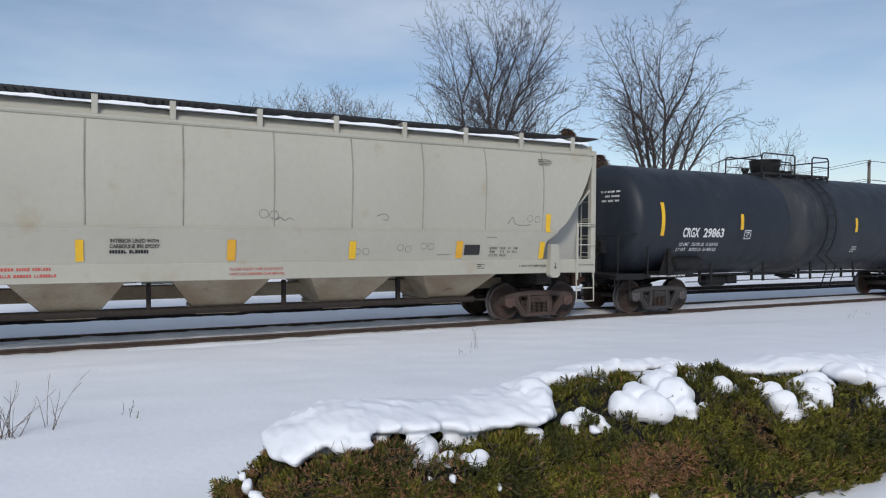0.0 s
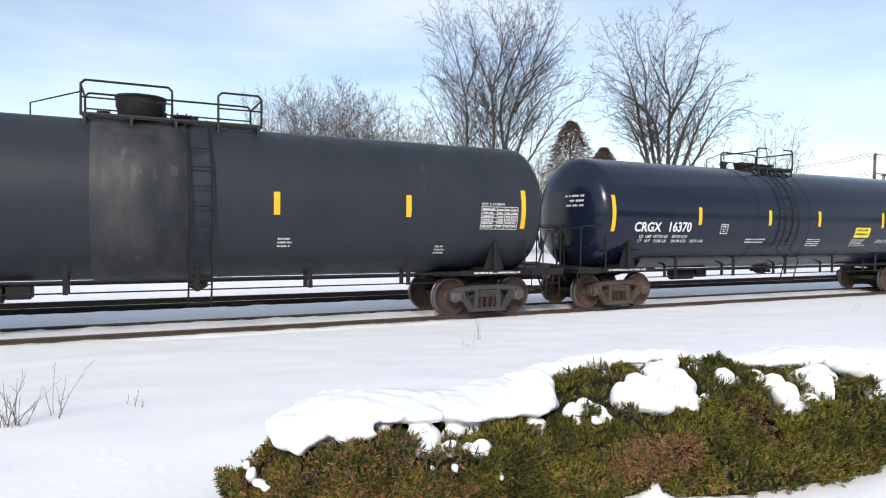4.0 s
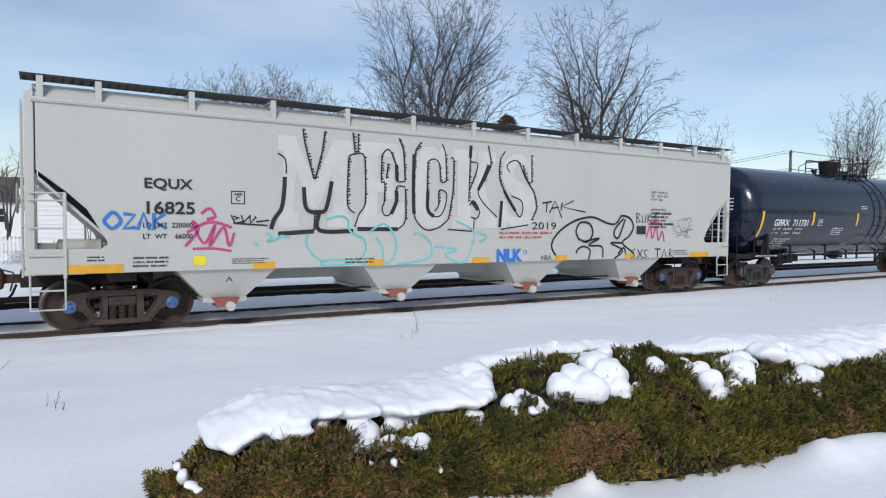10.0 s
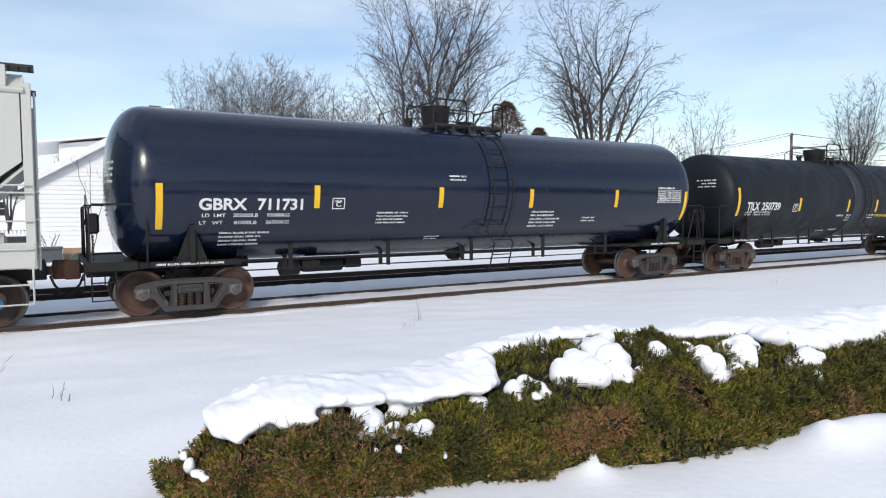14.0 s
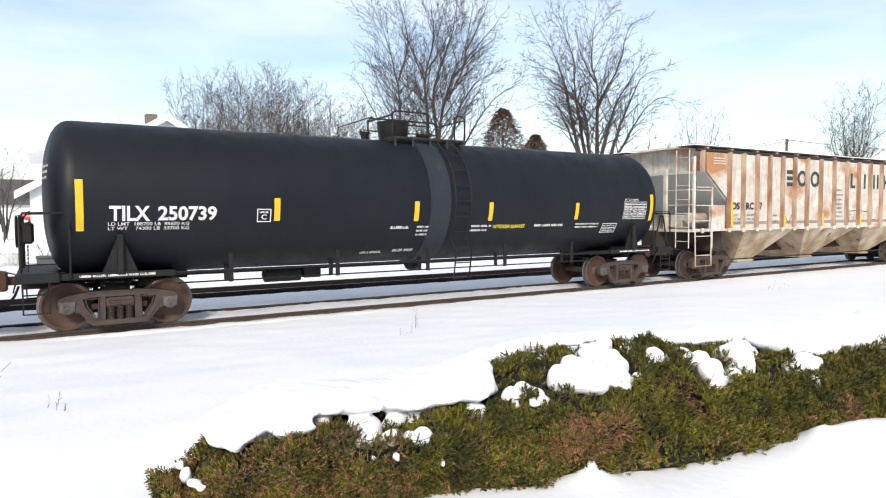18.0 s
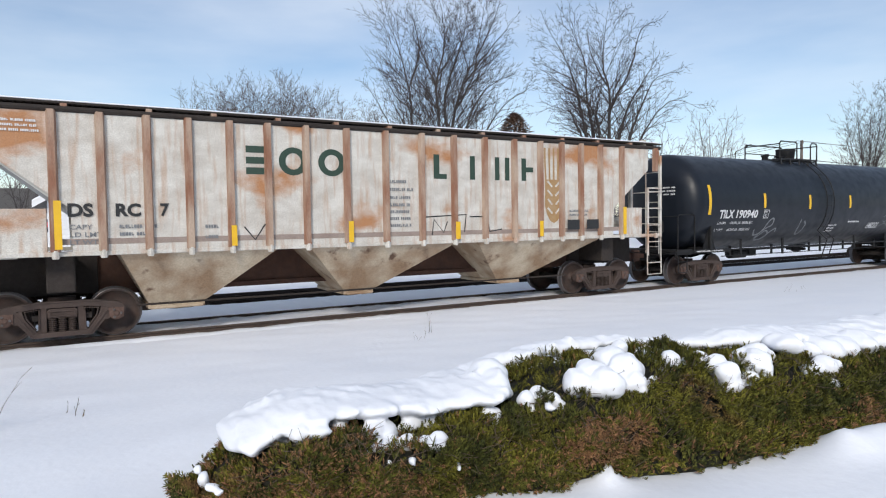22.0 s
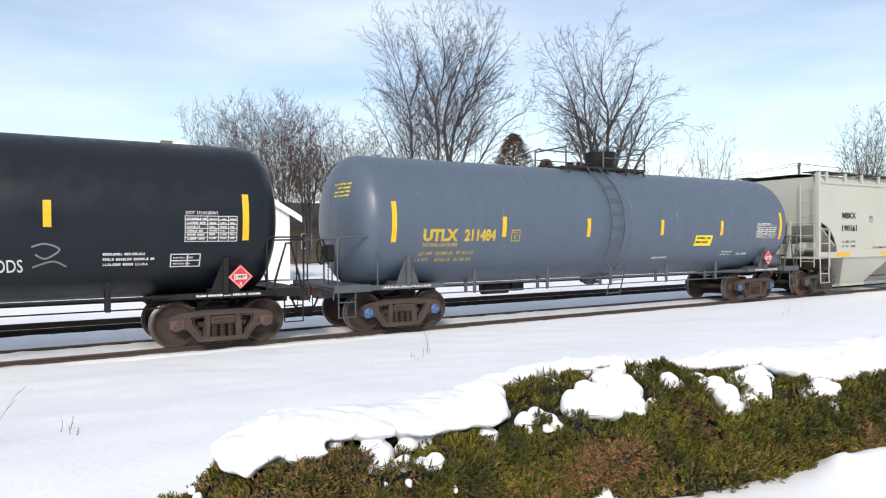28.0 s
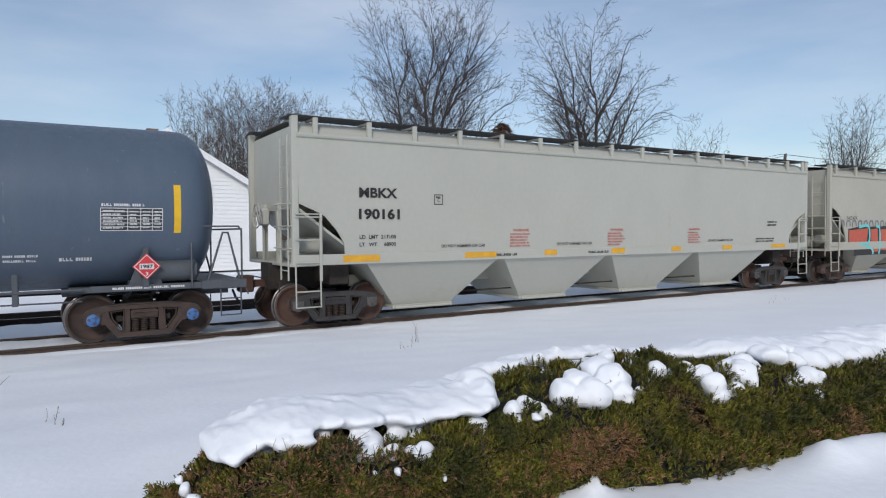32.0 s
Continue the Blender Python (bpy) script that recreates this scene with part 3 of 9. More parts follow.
def data_panel(car, x0, x1, z0, z1, side, material="white_paint", title=""):
    patch(car, "data_panel", x0, x1, z0, z1, "panel_dark", side, "dark panel with a white ruled table")
    tagged(outline(car, "table_rule", x0, x1, z0, z1, 0.012, material, side, rows=(0.16, 0.33, 0.5, 0.66, 0.82), cols=(0.42, 0.63, 0.82)), kind="stuff")
    bars(car, "table_writing", x0 + 0.04, x0 + (x1 - x0) * 0.4, z0 + 0.04, z1 - 0.04, 6, material, side, 3)
    for c0, c1 in ((0.46, 0.60), (0.67, 0.80), (0.86, 0.97)):
        bars(car, "table_writing", x0 + (x1 - x0) * c0, x0 + (x1 - x0) * c1, z0 + 0.05, z1 - 0.05, 6, material, side, 8)
    if title:
        text(car, "table_heading", title, x0 + 0.02, x0 + (x1 - x0) * 0.62, z1 + 0.025, z1 + 0.085, material, side, 0.01)
    else:
        bars(car, "table_heading", x0 + 0.02, x0 + (x1 - x0) * 0.7, z1 + 0.03, z1 + 0.075, 1, material, side, 5)


# ---- running gear, shared by all cars
GEAR = {}


def gear_mesh(key, build, materials, smooth=35):
    if key not in GEAR:
        bm = B()
        build(bm)
        me = bpy.data.meshes.new(key[0])
        bm.to_mesh(me)
        bm.free()
        for m in materials:
            me.materials.append(M[m])
        me.shade_smooth()
        me.set_sharp_from_angle(angle=radians(smooth))
        GEAR[key] = me
    return GEAR[key]


def wheel_shape(bm):
    # near wheel: outer face towards -y
    prof = [(0.06, 0.085), (0.075, 0.11), (0.045, 0.14), (0.0, 0.17), (-0.015, 0.30), (-0.045, 0.365), (-0.07, 0.385), (-0.072, 0.425),
            (-0.065, 0.437), (0.035, 0.442), (0.045, 0.462), (0.062, 0.466), (0.07, 0.45), (0.07, 0.385), (0.04, 0.36), (0.02, 0.30), (0.03, 0.17), (0.06, 0.12)]
    prof = [(-0.085, 0.0), (-0.085, 0.10), (-0.06, 0.125), (-0.02, 0.16), (-0.005, 0.29)] + prof[5:]
    fs = lathe(bm, prof, 'y', (0, 0, 0), 36)
    for fc in fs:
        c = fc.calc_center_median()
        r = math.hypot(c.x, c.z)
        if r > 0.43 or (r > 0.404 and c.y < -0.06):
            fc.material_index = 1


def cap_shape(bm):
    lathe(bm, [(0.16, 0.095), (0.02, 0.10), (0.02, 0.118), (-0.03, 0.118), (-0.045, 0.10), (-0.05, 0.045), (-0.065, 0.04), (-0.07, 0.0)], 'y', (0, 0, 0), 20)
    for k in range(3):
        a = 2 * math.pi * k / 3 + 0.4
        lathe(bm, [(-0.03, 0.024), (-0.068, 0.022)], 'y', (0.075 * math.cos(a), 0, 0.075 * math.sin(a)), 6, mi=1)


def frame_shape(bm):
    """Cast side frame: hooded ends over the bearings, triangular windows, spring opening in the middle."""
    d0, d1 = -0.07, 0.07
    top = [(0.36, 0.715), (0.60, 0.690), (0.84, 0.655), (0.945, 0.615), (0.995, 0.54), (0.99, 0.47), (0.945, 0.47), (0.925, 0.53), (0.75, 0.535), (0.66, 0.575), (0.38, 0.605)]
    prism(bm, top + [(-a, b) for a, b in top[::-1]], d0, d1)
    for s in (-1, 1):
        prism(bm, [(s * 0.945, 0.475), (s * 0.99, 0.475), (s * 0.985, 0.385), (s * 0.955, 0.36), (s * 0.935, 0.40)], d0 + 0.012, d1 - 0.012)
        prism(bm, [(s * 0.60, 0.585), (s * 0.745, 0.545), (s * 0.735, 0.36), (s * 0.69, 0.335), (s * 0.665, 0.36), (s * 0.47, 0.105), (s * 0.32, 0.105), (s * 0.32, 0.185), (s * 0.395, 0.205), (s * 0.565, 0.44)],
              d0 + 0.008, d1 - 0.008)
        prism(bm, [(s * 0.245, 0.15), (s * 0.235, 0.62), (s * 0.325, 0.62), (s * 0.35, 0.4), (s * 0.38, 0.15)], d0 + 0.016, d1 - 0.004)
        prism(bm, [(s * 0.735, 0.52), (s * 0.75, 0.56), (s * 0.93, 0.56), (s * 0.945, 0.52), (s * 0.92, 0.535), (s * 0.76, 0.535)], d0 - 0.010, d1 + 0.010)
        # rib along the sloping arm and the top flange
        prism(bm, [(s * 0.66, 0.50), (s * 0.70, 0.50), (s * 0.43, 0.125), (s * 0.40, 0.13)], d0 - 0.012, d0 + 0.014)
    prism(bm, [(-0.46, 0.098), (0.46, 0.098), (0.41, 0.185), (-0.41, 0.185)], d0 - 0.022, d1 + 0.022)
    prism(bm, [(-0.60, 0.692), (-0.36, 0.712), (0.36, 0.712), (0.60, 0.692), (0.60, 0.672), (0.36, 0.692), (-0.36, 0.692), (-0.60, 0.672)], d0 - 0.018, d0 + 0.01)
    # window edges
    for s in (-1, 1):
        pipe(bm, [(s * 0.355, d0 - 0.004, 0.24), (s * 0.345, d0 - 0.004, 0.585), (s * 0.56, d0 - 0.004, 0.565), (s * 0.53, d0 - 0.004, 0.44), (s * 0.40, d0 - 0.004, 0.25)], 0.013, 5)


def bolster_shape(bm):
    prism(bm, [(-0.225, 0.43), (0.225, 0.43), (0.23, 0.56), (0.19, 0.59), (-0.19, 0.59), (-0.23, 0.56)], -1.02, 1.02)
    box(bm, -0.19, 0.19, -1.045, -1.01, 0.455, 0.475, 0.004)
    box(bm, -0.19, 0.19, -1.045, -1.01, 0.535, 0.56, 0.004)
    for x in (-0.19, 0.0, 0.19):
        box(bm, x - 0.012, x + 0.012, -1.04, -1.01, 0.46, 0.55)
    box(bm, -0.22, 0.22, -0.5, 0.5, 0.56, 0.74)


def spring_shape(bm):
    prof = []
    n = 7
    for i in range(n):
        z = 0.185 + 0.245 * i / n
        prof += [(z, 0.030), (z + 0.006, 0.064), (z + 0.020, 0.066), (z + 0.026, 0.032)]
    lathe(bm, prof, 'z', (0, 0, 0), 12)


def adapter_shape(bm):
    prism(bm, [(-0.115, 0.36), (-0.125, 0.545), (0.125, 0.545), (0.115, 0.36), (0.085, 0.40), (0.095, 0.47), (0.05, 0.53), (-0.05, 0.53), (-0.095, 0.47), (-0.085, 0.40)], -0.085, 0.06)


def add_bogie(car, x, style, brake=True):
    """Wheelsets, side frames, springs and bolster of one truck of the car."""
    frame_m, wheel_m, cap_m = style
    for s in (-1, 1):
        ax = new("wheelset", gear_mesh(("axle",), lambda bm: lathe(bm, [(-0.92, 0.06), (-0.76, 0.075), (-0.3, 0.078), (0.3, 0.078), (0.76, 0.075), (0.92, 0.06)], 'y', (0, 0, 0), 12), ["grime"]))
        ax.parent = car
        ax.matrix_basis = pose(x + s * 0.845, 0, WR + RAIL_Z)
        WHEELSETS.append((ax, x + s * 0.845))
        for side in (-1, 1):
            share("wheel", gear_mesh(("wheel", wheel_m), wheel_shape, [wheel_m, "tread"]), ax, pose(0, side * 0.69, 0, 0, 0, 0 if side < 0 else 180))
            share("bearing_cap", gear_mesh(("bearing_cap", cap_m), cap_shape, [cap_m, "grey_cap"]), ax, pose(0, side * 0.985, 0, 0, 0, 0 if side < 0 else 180))
    for side in (-1, 1):
        fr = share("side_frame", gear_mesh(("side_frame", frame_m), frame_shape, [frame_m]), car, pose(x, side * 0.94, RAIL_Z, 0, 0, 0 if side < 0 else 180))
        for sx in (-0.15, 0.0, 0.15):
            share("coil_spring", gear_mesh(("coil_spring",), spring_shape, ["spring"]), fr, pose(sx, -0.03, 0))
        for s in (-1, 1):
            share("bearing_adapter", gear_mesh(("bearing_adapter", cap_m), adapter_shape, [cap_m if cap_m != "blue_cap" else frame_m]), fr, pose(s * 0.845, 0, 0))
    # added dark block behind the springs, in place of the opening's shade
    share("spring_plank", gear_mesh(("spring_plank",), lambda bm: box(bm, -0.30, 0.30, -0.915, 0.915, 0.15, 0.44), ["grime"]), car, pose(x, 0, RAIL_Z))
    share("bolster", gear_mesh(("bolster", frame_m), bolster_shape, [frame_m]), car, pose(x, 0, RAIL_Z))

    def beam(bm):
        box(bm, -0.06, 0.06, -0.95, 0.95, 0.36, 0.46, 0.01)
        for y in (-0.69, 0.69):
            box(bm, -0.03, 0.10, y - 0.06, y + 0.06, 0.30, 0.56, 0.01)
    for s in (-1, 1):
        share("brake_beam", gear_mesh(("brake_beam",), beam, ["grime"]), car, pose(x + s * 0.40, 0, 0, 0, 0, 0 if s > 0 else 180))


def coupler(car, x, s, material):
    """Draft sill end, coupler and knuckle, hose and cut lever at one end."""
    bm = B()
    box(bm, min(x, x - s * 1.0), max(x, x - s * 1.0), -0.20, 0.20, 0.72, 1.02, 0.01)
    part("draft_sill", bm, material, car)
    bm = B()
    p = lambda a: x + s * a
    prism(bm, [(p(-0.1), 0.80), (p(0.22), 0.80), (p(0.30), 0.74), (p(0.52), 0.74), (p(0.52), 1.02), (p(0.30), 1.02), (p(0.22), 0.95), (p(-0.1), 0.95)], -0.09, 0.09)
    box(bm, min(p(0.27), p(0.55)), max(p(0.27), p(0.55)), -0.19 if s > 0 else -0.02, 0.02 if s > 0 else 0.19, 0.70, 1.06, 0.03)
    part("coupler", bm, "rust", car, "rusty cast knuckle coupler")
    bm = B()
    pipe(bm, [(p(0.05), -0.34, 0.80), (p(0.12), -0.34, 0.62), (p(0.25), -0.30, 0.46), (p(0.42), -0.24, 0.43), (p(0.56), -0.20, 0.47)], 0.024, 6)
    part("air_hose", bm, "black_steel", car)
    bm = B()
    pipe(bm, [(p(0.3), -0.05, 1.05), (p(0.1), -0.2, 1.0), (p(0.06), -0.9, 0.98), (p(0.06), -1.32, 0.95), (p(0.10), -1.40, 0.78)], 0.014, 5)
    part("cut_lever", bm, material, car)


def brake_wheel(car, x, y, z, s, material):
    bm = B()
    n = 20
    for k in range(n):
        a, b = 2 * math.pi * k / n, 2 * math.pi * (k + 1) / n
        tube(bm, (x, y + 0.27 * math.cos(a), z + 0.27 * math.sin(a)), (x, y + 0.27 * math.cos(b), z + 0.27 * math.sin(b)), 0.016, seg=6, cap=False)
    for k in range(5):
        a = 2 * math.pi * k / 5
        tube(bm, (x - s * 0.03, y, z), (x, y + 0.27 * math.cos(a), z + 0.27 * math.sin(a)), 0.012, seg=5)
    hw = part("brake_wheel", bm, material, car, "round spoked handbrake wheel")
    bm = B()
    box(bm, min(x - s * 0.06, x - s * 0.26), max(x - s * 0.06, x - s * 0.26), y - 0.17, y + 0.17, z - 0.22, z + 0.16, 0.04)
    tube(bm, (x, y, z), (x - s * 0.1, y, z), 0.04, seg=10)
    part("brake_gear_box", bm, material, car)
    bm = B()
    for i in range(12):
        zz = z - 0.24 - i * 0.07
        if zz > 1.1:
            box(bm, x - s * 0.16 - 0.012, x - s * 0.16 + 0.012, y - 0.02, y + 0.02, zz - 0.055, zz, 0.006)
    if len(bm.verts):
        part("brake_chain", bm, material, car)
    else:
        bm.free()


def key_car(name, u0, u1, label, category, group):
    car = thing(name, on_line((u0 + u1) / 2, YC, 0.0), label, category, group)
    CARS.append((car, (u0 + u1) / 2))
    return car


def tank_car(u0, u1, paint, steel, label, spec):
    """A tank car between truck centres u0 and u1 along the train."""
    car = key_car("tank_car", u0, u1, label, "tank car", "cars of the freight train")
    a = (u1 - u0) / 2
    R, zc, hl = spec.get("R", 1.53), spec.get("zc", 2.475), a + spec.get("over", 1.45)
    kn = spec.get("head", 0.62)           # depth of the rounded heads
    prof = []
    for i in range(13):
        t = math.pi / 2 * i / 12
        prof.append((-hl + kn * (1 - math.cos(t) ** 0.85 if i < 12 else 1.0), R * math.sin(t) ** 0.8 if i else 0.02))
    body = prof + [(x, R) for x in np.linspace(-hl + kn + 0.3, hl - kn - 0.3, 15)] + [(-x, r) for x, r in prof[::-1]]
    bm = B()
    lathe(bm, body, 'x', (0, 0, zc), 56)
    tank = part("tank", bm, paint, car, spec.get("tank_label", ""), smooth=50)
    side = round_side(R, zc)
    # circumferential welds and jacket bands
    for x in spec.get("bands", ()):
        bm = B()
        w = 0.03
        lathe(bm, [(x - w, R - 0.01), (x - w, R + 0.006), (x + w, R + 0.006), (x + w, R - 0.01)], 'x', (0, 0, zc), 56, cap=False)
        part("seam_band", bm, paint, tank, smooth=50)
    if "jacket" in spec:
        x0, x1 = spec["jacket"]
        jt = spec.get("jacket_t", 0.035)
        bm = B()
        lathe(bm, [(x0, R - 0.01), (x0 + 0.03, R + jt), (x1 - 0.03, R + jt), (x1, R - 0.01)], 'x', (0, 0, zc), 56, cap=False)
        part("jacket_saddle", bm, spec.get("jacket_paint", paint), tank, "raised worn jacket band round the tank", smooth=50)
    # reflective strips
    n = len(spec["stripes"])
    for i, (x, z0, z1) in enumerate(spec["stripes"]):
        patch(car, "reflector_strip", x - 0.06, x + 0.06, z0, z1, spec.get("stripe_paint", "yellow"), side, "yellow reflective strip", 0.006)
    for args in spec.get("texts", ()):
        body_, x0, x1, z0, z1, m_, bold = args
        text(car, "lettering", body_, x0, x1, z0, z1, m_, side, bold)
    for i, (x0, x1, z0, z1, rows, m_) in enumerate(spec.get("bars", ())):
        bars(car, "small_lettering", x0, x1, z0, z1, rows, m_, side, i)
    if "panel" in spec:
        data_panel(car, *spec["panel"], side, spec.get("panel_paint", "white_paint"), spec.get("title", ""))
    for x0, x1, z0, z1 in spec.get("plates", ()):
        m_ = spec.get("plate_paint", "white_paint")
        outline(car, "plate_mark", x0, x1, z0, z1, 0.02, m_, side)
        text(car, "plate_letter", "C", x0 + 0.085, x1 - 0.085, z0 + 0.05, z0 + 0.15, m_, side, 0.02)
        bars(car, "plate_word", x0 + 0.05, x1 - 0.05, z1 - 0.085, z1 - 0.045, 1, m_, side)
    for x0, x1, z0, z1 in spec.get("boxes", ()):
        outline(car, "stencil_box", x0, x1, z0, z1, 0.02, "white_paint", side, rows=(0.45,), cols=(0.55,))
        bars(car, "stencil_lines", x0 + 0.05, x1 - 0.05, z0 + 0.05, z1 - 0.06, 3, "white_paint", side)
    if "sign" in spec:
        x0, x1, z0, z1 = spec["sign"]
        patch(car, "notice", x0, x1, z0, z1, "lemon", side, "yellow notice with dark lettering", 0.006)
        bars(car, "notice_lettering", x0 + 0.06, x1 - 0.06, z0 + 0.08, z1 - 0.05, 2, "black_paint", lambda z: side(z) - 0.005)
    for x, z in spec.get("placards", ()):
        py = min(side(z) - 0.15, -1.44)
        bm = B()
        h = 0.235
        prism(bm, [(x - h, z), (x, z - h), (x + h, z), (x, z + h)], py - 0.0, py + 0.015)
        pl = part("placard", bm, "placard_red", car, "red diamond hazard placard", smooth=None)
        bm = B()
        for q in ([(x - h, z), (x, z - h), (x + h, z), (x, z + h), (x - h, z)],):
            stroke(bm, [(x + (p - x) * 0.88, z + (r - z) * 0.88) for p, r in q], 0.014)
        quad(bm, x - 0.12, x + 0.12, z - 0.05, z + 0.05, 0.0)
        for v in bm.verts:
            v.co.y = py - 0.003
        part("placard_face", bm, "white_paint", pl, smooth=None)
        text(pl, "placard_number", "1987", x - 0.10, x + 0.10, z - 0.033, z + 0.033, "black_paint", flat(py - 0.005), 0.02)
        text(pl, "placard_class", "3", x - 0.022, x + 0.022, z - 0.165, z - 0.10, "white_paint", flat(py - 0.003), 0.02)
    for pts, w, m_ in spec.get("strokes", ()):
        bm = B()
        stroke(bm, pts, w)
        wrap(bm, side, 0.006)
        part("graffiti_line", bm, m_, car, smooth=None)
    # ladder up the side
    lx0, lx1 = spec["ladder"]
    for x in (lx0, lx1):
        bm = B()
        zt = zc + R * 0.80
        pts = [(x, -1.42, 0.52), (x, -R - 0.10, 1.2)]
        pts += [(x, side(z) - 0.10 - 0.02 * abs(z - zc), z) for z in np.linspace(1.5, zt, 9)]
        pts += [(x, -0.62, zc + R + 0.05)]
        pipe(bm, pts, 0.019, 5)
        part("ladder_rail", bm, steel, car)
    for i in range(10):
        z = 0.56 + i * 0.36
        if z < zc + R * 0.8:
            y = side(z) - 0.10 - 0.02 * abs(z - zc) if z > 1.5 else -1.42 - (R + 0.10 - 1.42) * min((z - 0.52) / 0.68, 1)
            bm = B()
            tube(bm, (lx0, y, z), (lx1, y, z), 0.014, seg=5)
            part("ladder_rung", bm, steel, car)
    # top platform, railing, manway and fittings
    px0, px1 = spec["platform"]
    zt = zc + R
    pw = 0.66
    for y in np.linspace(-pw, pw, 7):
        bm = B()
        box(bm, px0, px1, y - 0.035, y + 0.035, zt + 0.0, zt + 0.04)
        part("walkway_bar", bm, "grate", car, smooth=None)
    for x in np.linspace(px0 + 0.06, px1 - 0.06, 5):
        bm = B()
        box(bm, x - 0.03, x + 0.03, -pw - 0.03, pw + 0.03, zt - 0.06, zt - 0.002)
        for sg in (-1, 1):
            tube(bm, (x, sg * pw, zt - 0.03), (x, sg * 0.70, zc + math.sqrt(R * R - 0.49) - 0.02), 0.03, seg=6)
        part("walkway_support", bm, "grate", car, smooth=None)
    rh = spec.get("rail_h", 0.62)
    rr_ = 0.024
    gate = spec.get("gate", 0.42)
    for sg in (-1, 1):
        if sg < 0 and spec.get("end_rails"):
            for x, d in ((px0, 1), (px1, -1)):
                bm = B()
                pipe(bm, [(x, sg * pw, zt - 0.02), (x, sg * pw, zt + rh - 0.05), (x + d * 0.05, sg * pw, zt + rh), (x + d * 0.42, sg * pw, zt + rh + 0.01)], rr_, 6)
                part("railing_post", bm, steel, car)
            continue
        # the rail along the side is open where the ladder comes up
        g0, g1 = ((lx0 + lx1) / 2 - gate, (lx0 + lx1) / 2 + gate) if sg < 0 else (None, None)
        runs = [(px0, px1)] if g0 is None else [(px0, max(g0, px0 + 0.4)), (min(g1, px1 - 0.3), px1)]
        for xa, xb in runs:
            bm = B()
            pipe(bm, [(xa, sg * pw, zt - 0.02), (xa, sg * pw, zt + rh - 0.07), (xa + 0.07, sg * pw, zt + rh), (xb - 0.07, sg * pw, zt + rh), (xb, sg * pw, zt + rh - 0.07), (xb, sg * pw, zt - 0.02)], rr_, 6)
            if xb - xa > 0.7:
                tube(bm, (xa, sg * pw, zt + rh * 0.5), (xb, sg * pw, zt + rh * 0.5), rr_ * 0.7, seg=6)
            part("railing", bm, steel, car)
    for x in (px0, px1):
        bm = B()
        tube(bm, (x, -pw, zt + rh - 0.09), (x, pw, zt + rh - 0.09), rr_ * 0.9, seg=6)
        part("railing_end", bm, steel, car)
    bm = B()
    ox0 = spec.get("side_rail", px0 - 0.9)
    pipe(bm, [(ox0, 0.42, zt - 0.08), (ox0, 0.42, zt + 0.3), (px0, 0.42, zt + rh)], 0.016, 5)
    part("grab_rail", bm, steel, car)
    mx, mr, mh = spec["manway"]
    bm = B()
    lathe(bm, [(zt - 0.12, mr * 0.86), (zt + mh * 0.12, mr * 0.86), (zt + mh * 0.2, mr * 0.90), (zt + mh * 0.5, mr * 0.96), (zt + mh * 0.6, mr), (zt + mh - 0.05, mr), (zt + mh - 0.045, mr * 1.04), (zt + mh, mr * 1.04),
               (zt + mh + 0.015, mr * 0.6)], 'z', (mx, 0, 0), 26)
    part("manway_dome", bm, spec.get("dome_paint", "black_steel"), car, "round valve housing on the tank top")
    for k, (dx, dy, rr, hh) in enumerate(((0.72, -0.25, 0.20, 0.16), (0.98, 0.2, 0.10, 0.22), (-0.66, 0.2, 0.12, 0.20), (0.42, 0.45, 0.07, 0.28))):
        bm = B()
        x = mx + dx * spec.get("flip", 1)
        lathe(bm, [(zt - 0.10, rr * 0.7), (zt + hh * 0.7, rr * 0.7), (zt + hh * 0.72, rr), (zt + hh, rr), (zt + hh + 0.01, rr * 0.3)], 'z', (x, dy, 0), 14)
        for q in range(6):
            w = 2 * math.pi * q / 6
            box(bm, x + rr * 0.85 * math.cos(w) - 0.012, x + rr * 0.85 * math.cos(w) + 0.012, dy + rr * 0.85 * math.sin(w) - 0.012, dy + rr * 0.85 * math.sin(w) + 0.012, zt + hh, zt + hh + 0.035)
        part("valve", bm, "black_steel", car)
    # underside: two side pipes with hangers, outlet, brake pipe and reservoir
    zp = zc - R + 0.0
    for y in (-0.95, 0.95):
        for dz, rp in ((0.03, 0.03), (-0.17, 0.016)):
            bm = B()
            tube(bm, (-a + 1.0, y, zp + dz), (a - 1.0, y, zp + dz), rp, seg=6)
            part("side_pipe", bm, steel, car)
    for x in np.linspace(-a + 2.0, a - 2.0, 5):
        for y in (-0.95, -0.55):
            bm = B()
            box(bm, x - 0.045, x + 0.045, y - 0.02, y + 0.02, zp - 0.20, zc - math.sqrt(R * R - y * y) + 0.03, 0.006)
            part("pipe_hanger", bm, steel, car)
    bm = B()
    lathe(bm, [(zc - R - 0.24, 0.10), (zc - R - 0.20, 0.18), (zc - R - 0.06, 0.20), (zc - R + 0.08, 0.42)], 'z', (0.1, 0, 0), 18)
    tube(bm, (0.1, -0.35, zc - R - 0.14), (0.1, 0.35, zc - R - 0.14), 0.05, seg=8)
    part("bottom_outlet", bm, steel, car)
    bm = B()
    tube(bm, (-a + 0.6, 0.25, zc - R - 0.10), (a - 0.6, 0.25, zc - R - 0.10), 0.03, seg=6)
    part("brake_pipe", bm, "black_steel", car)
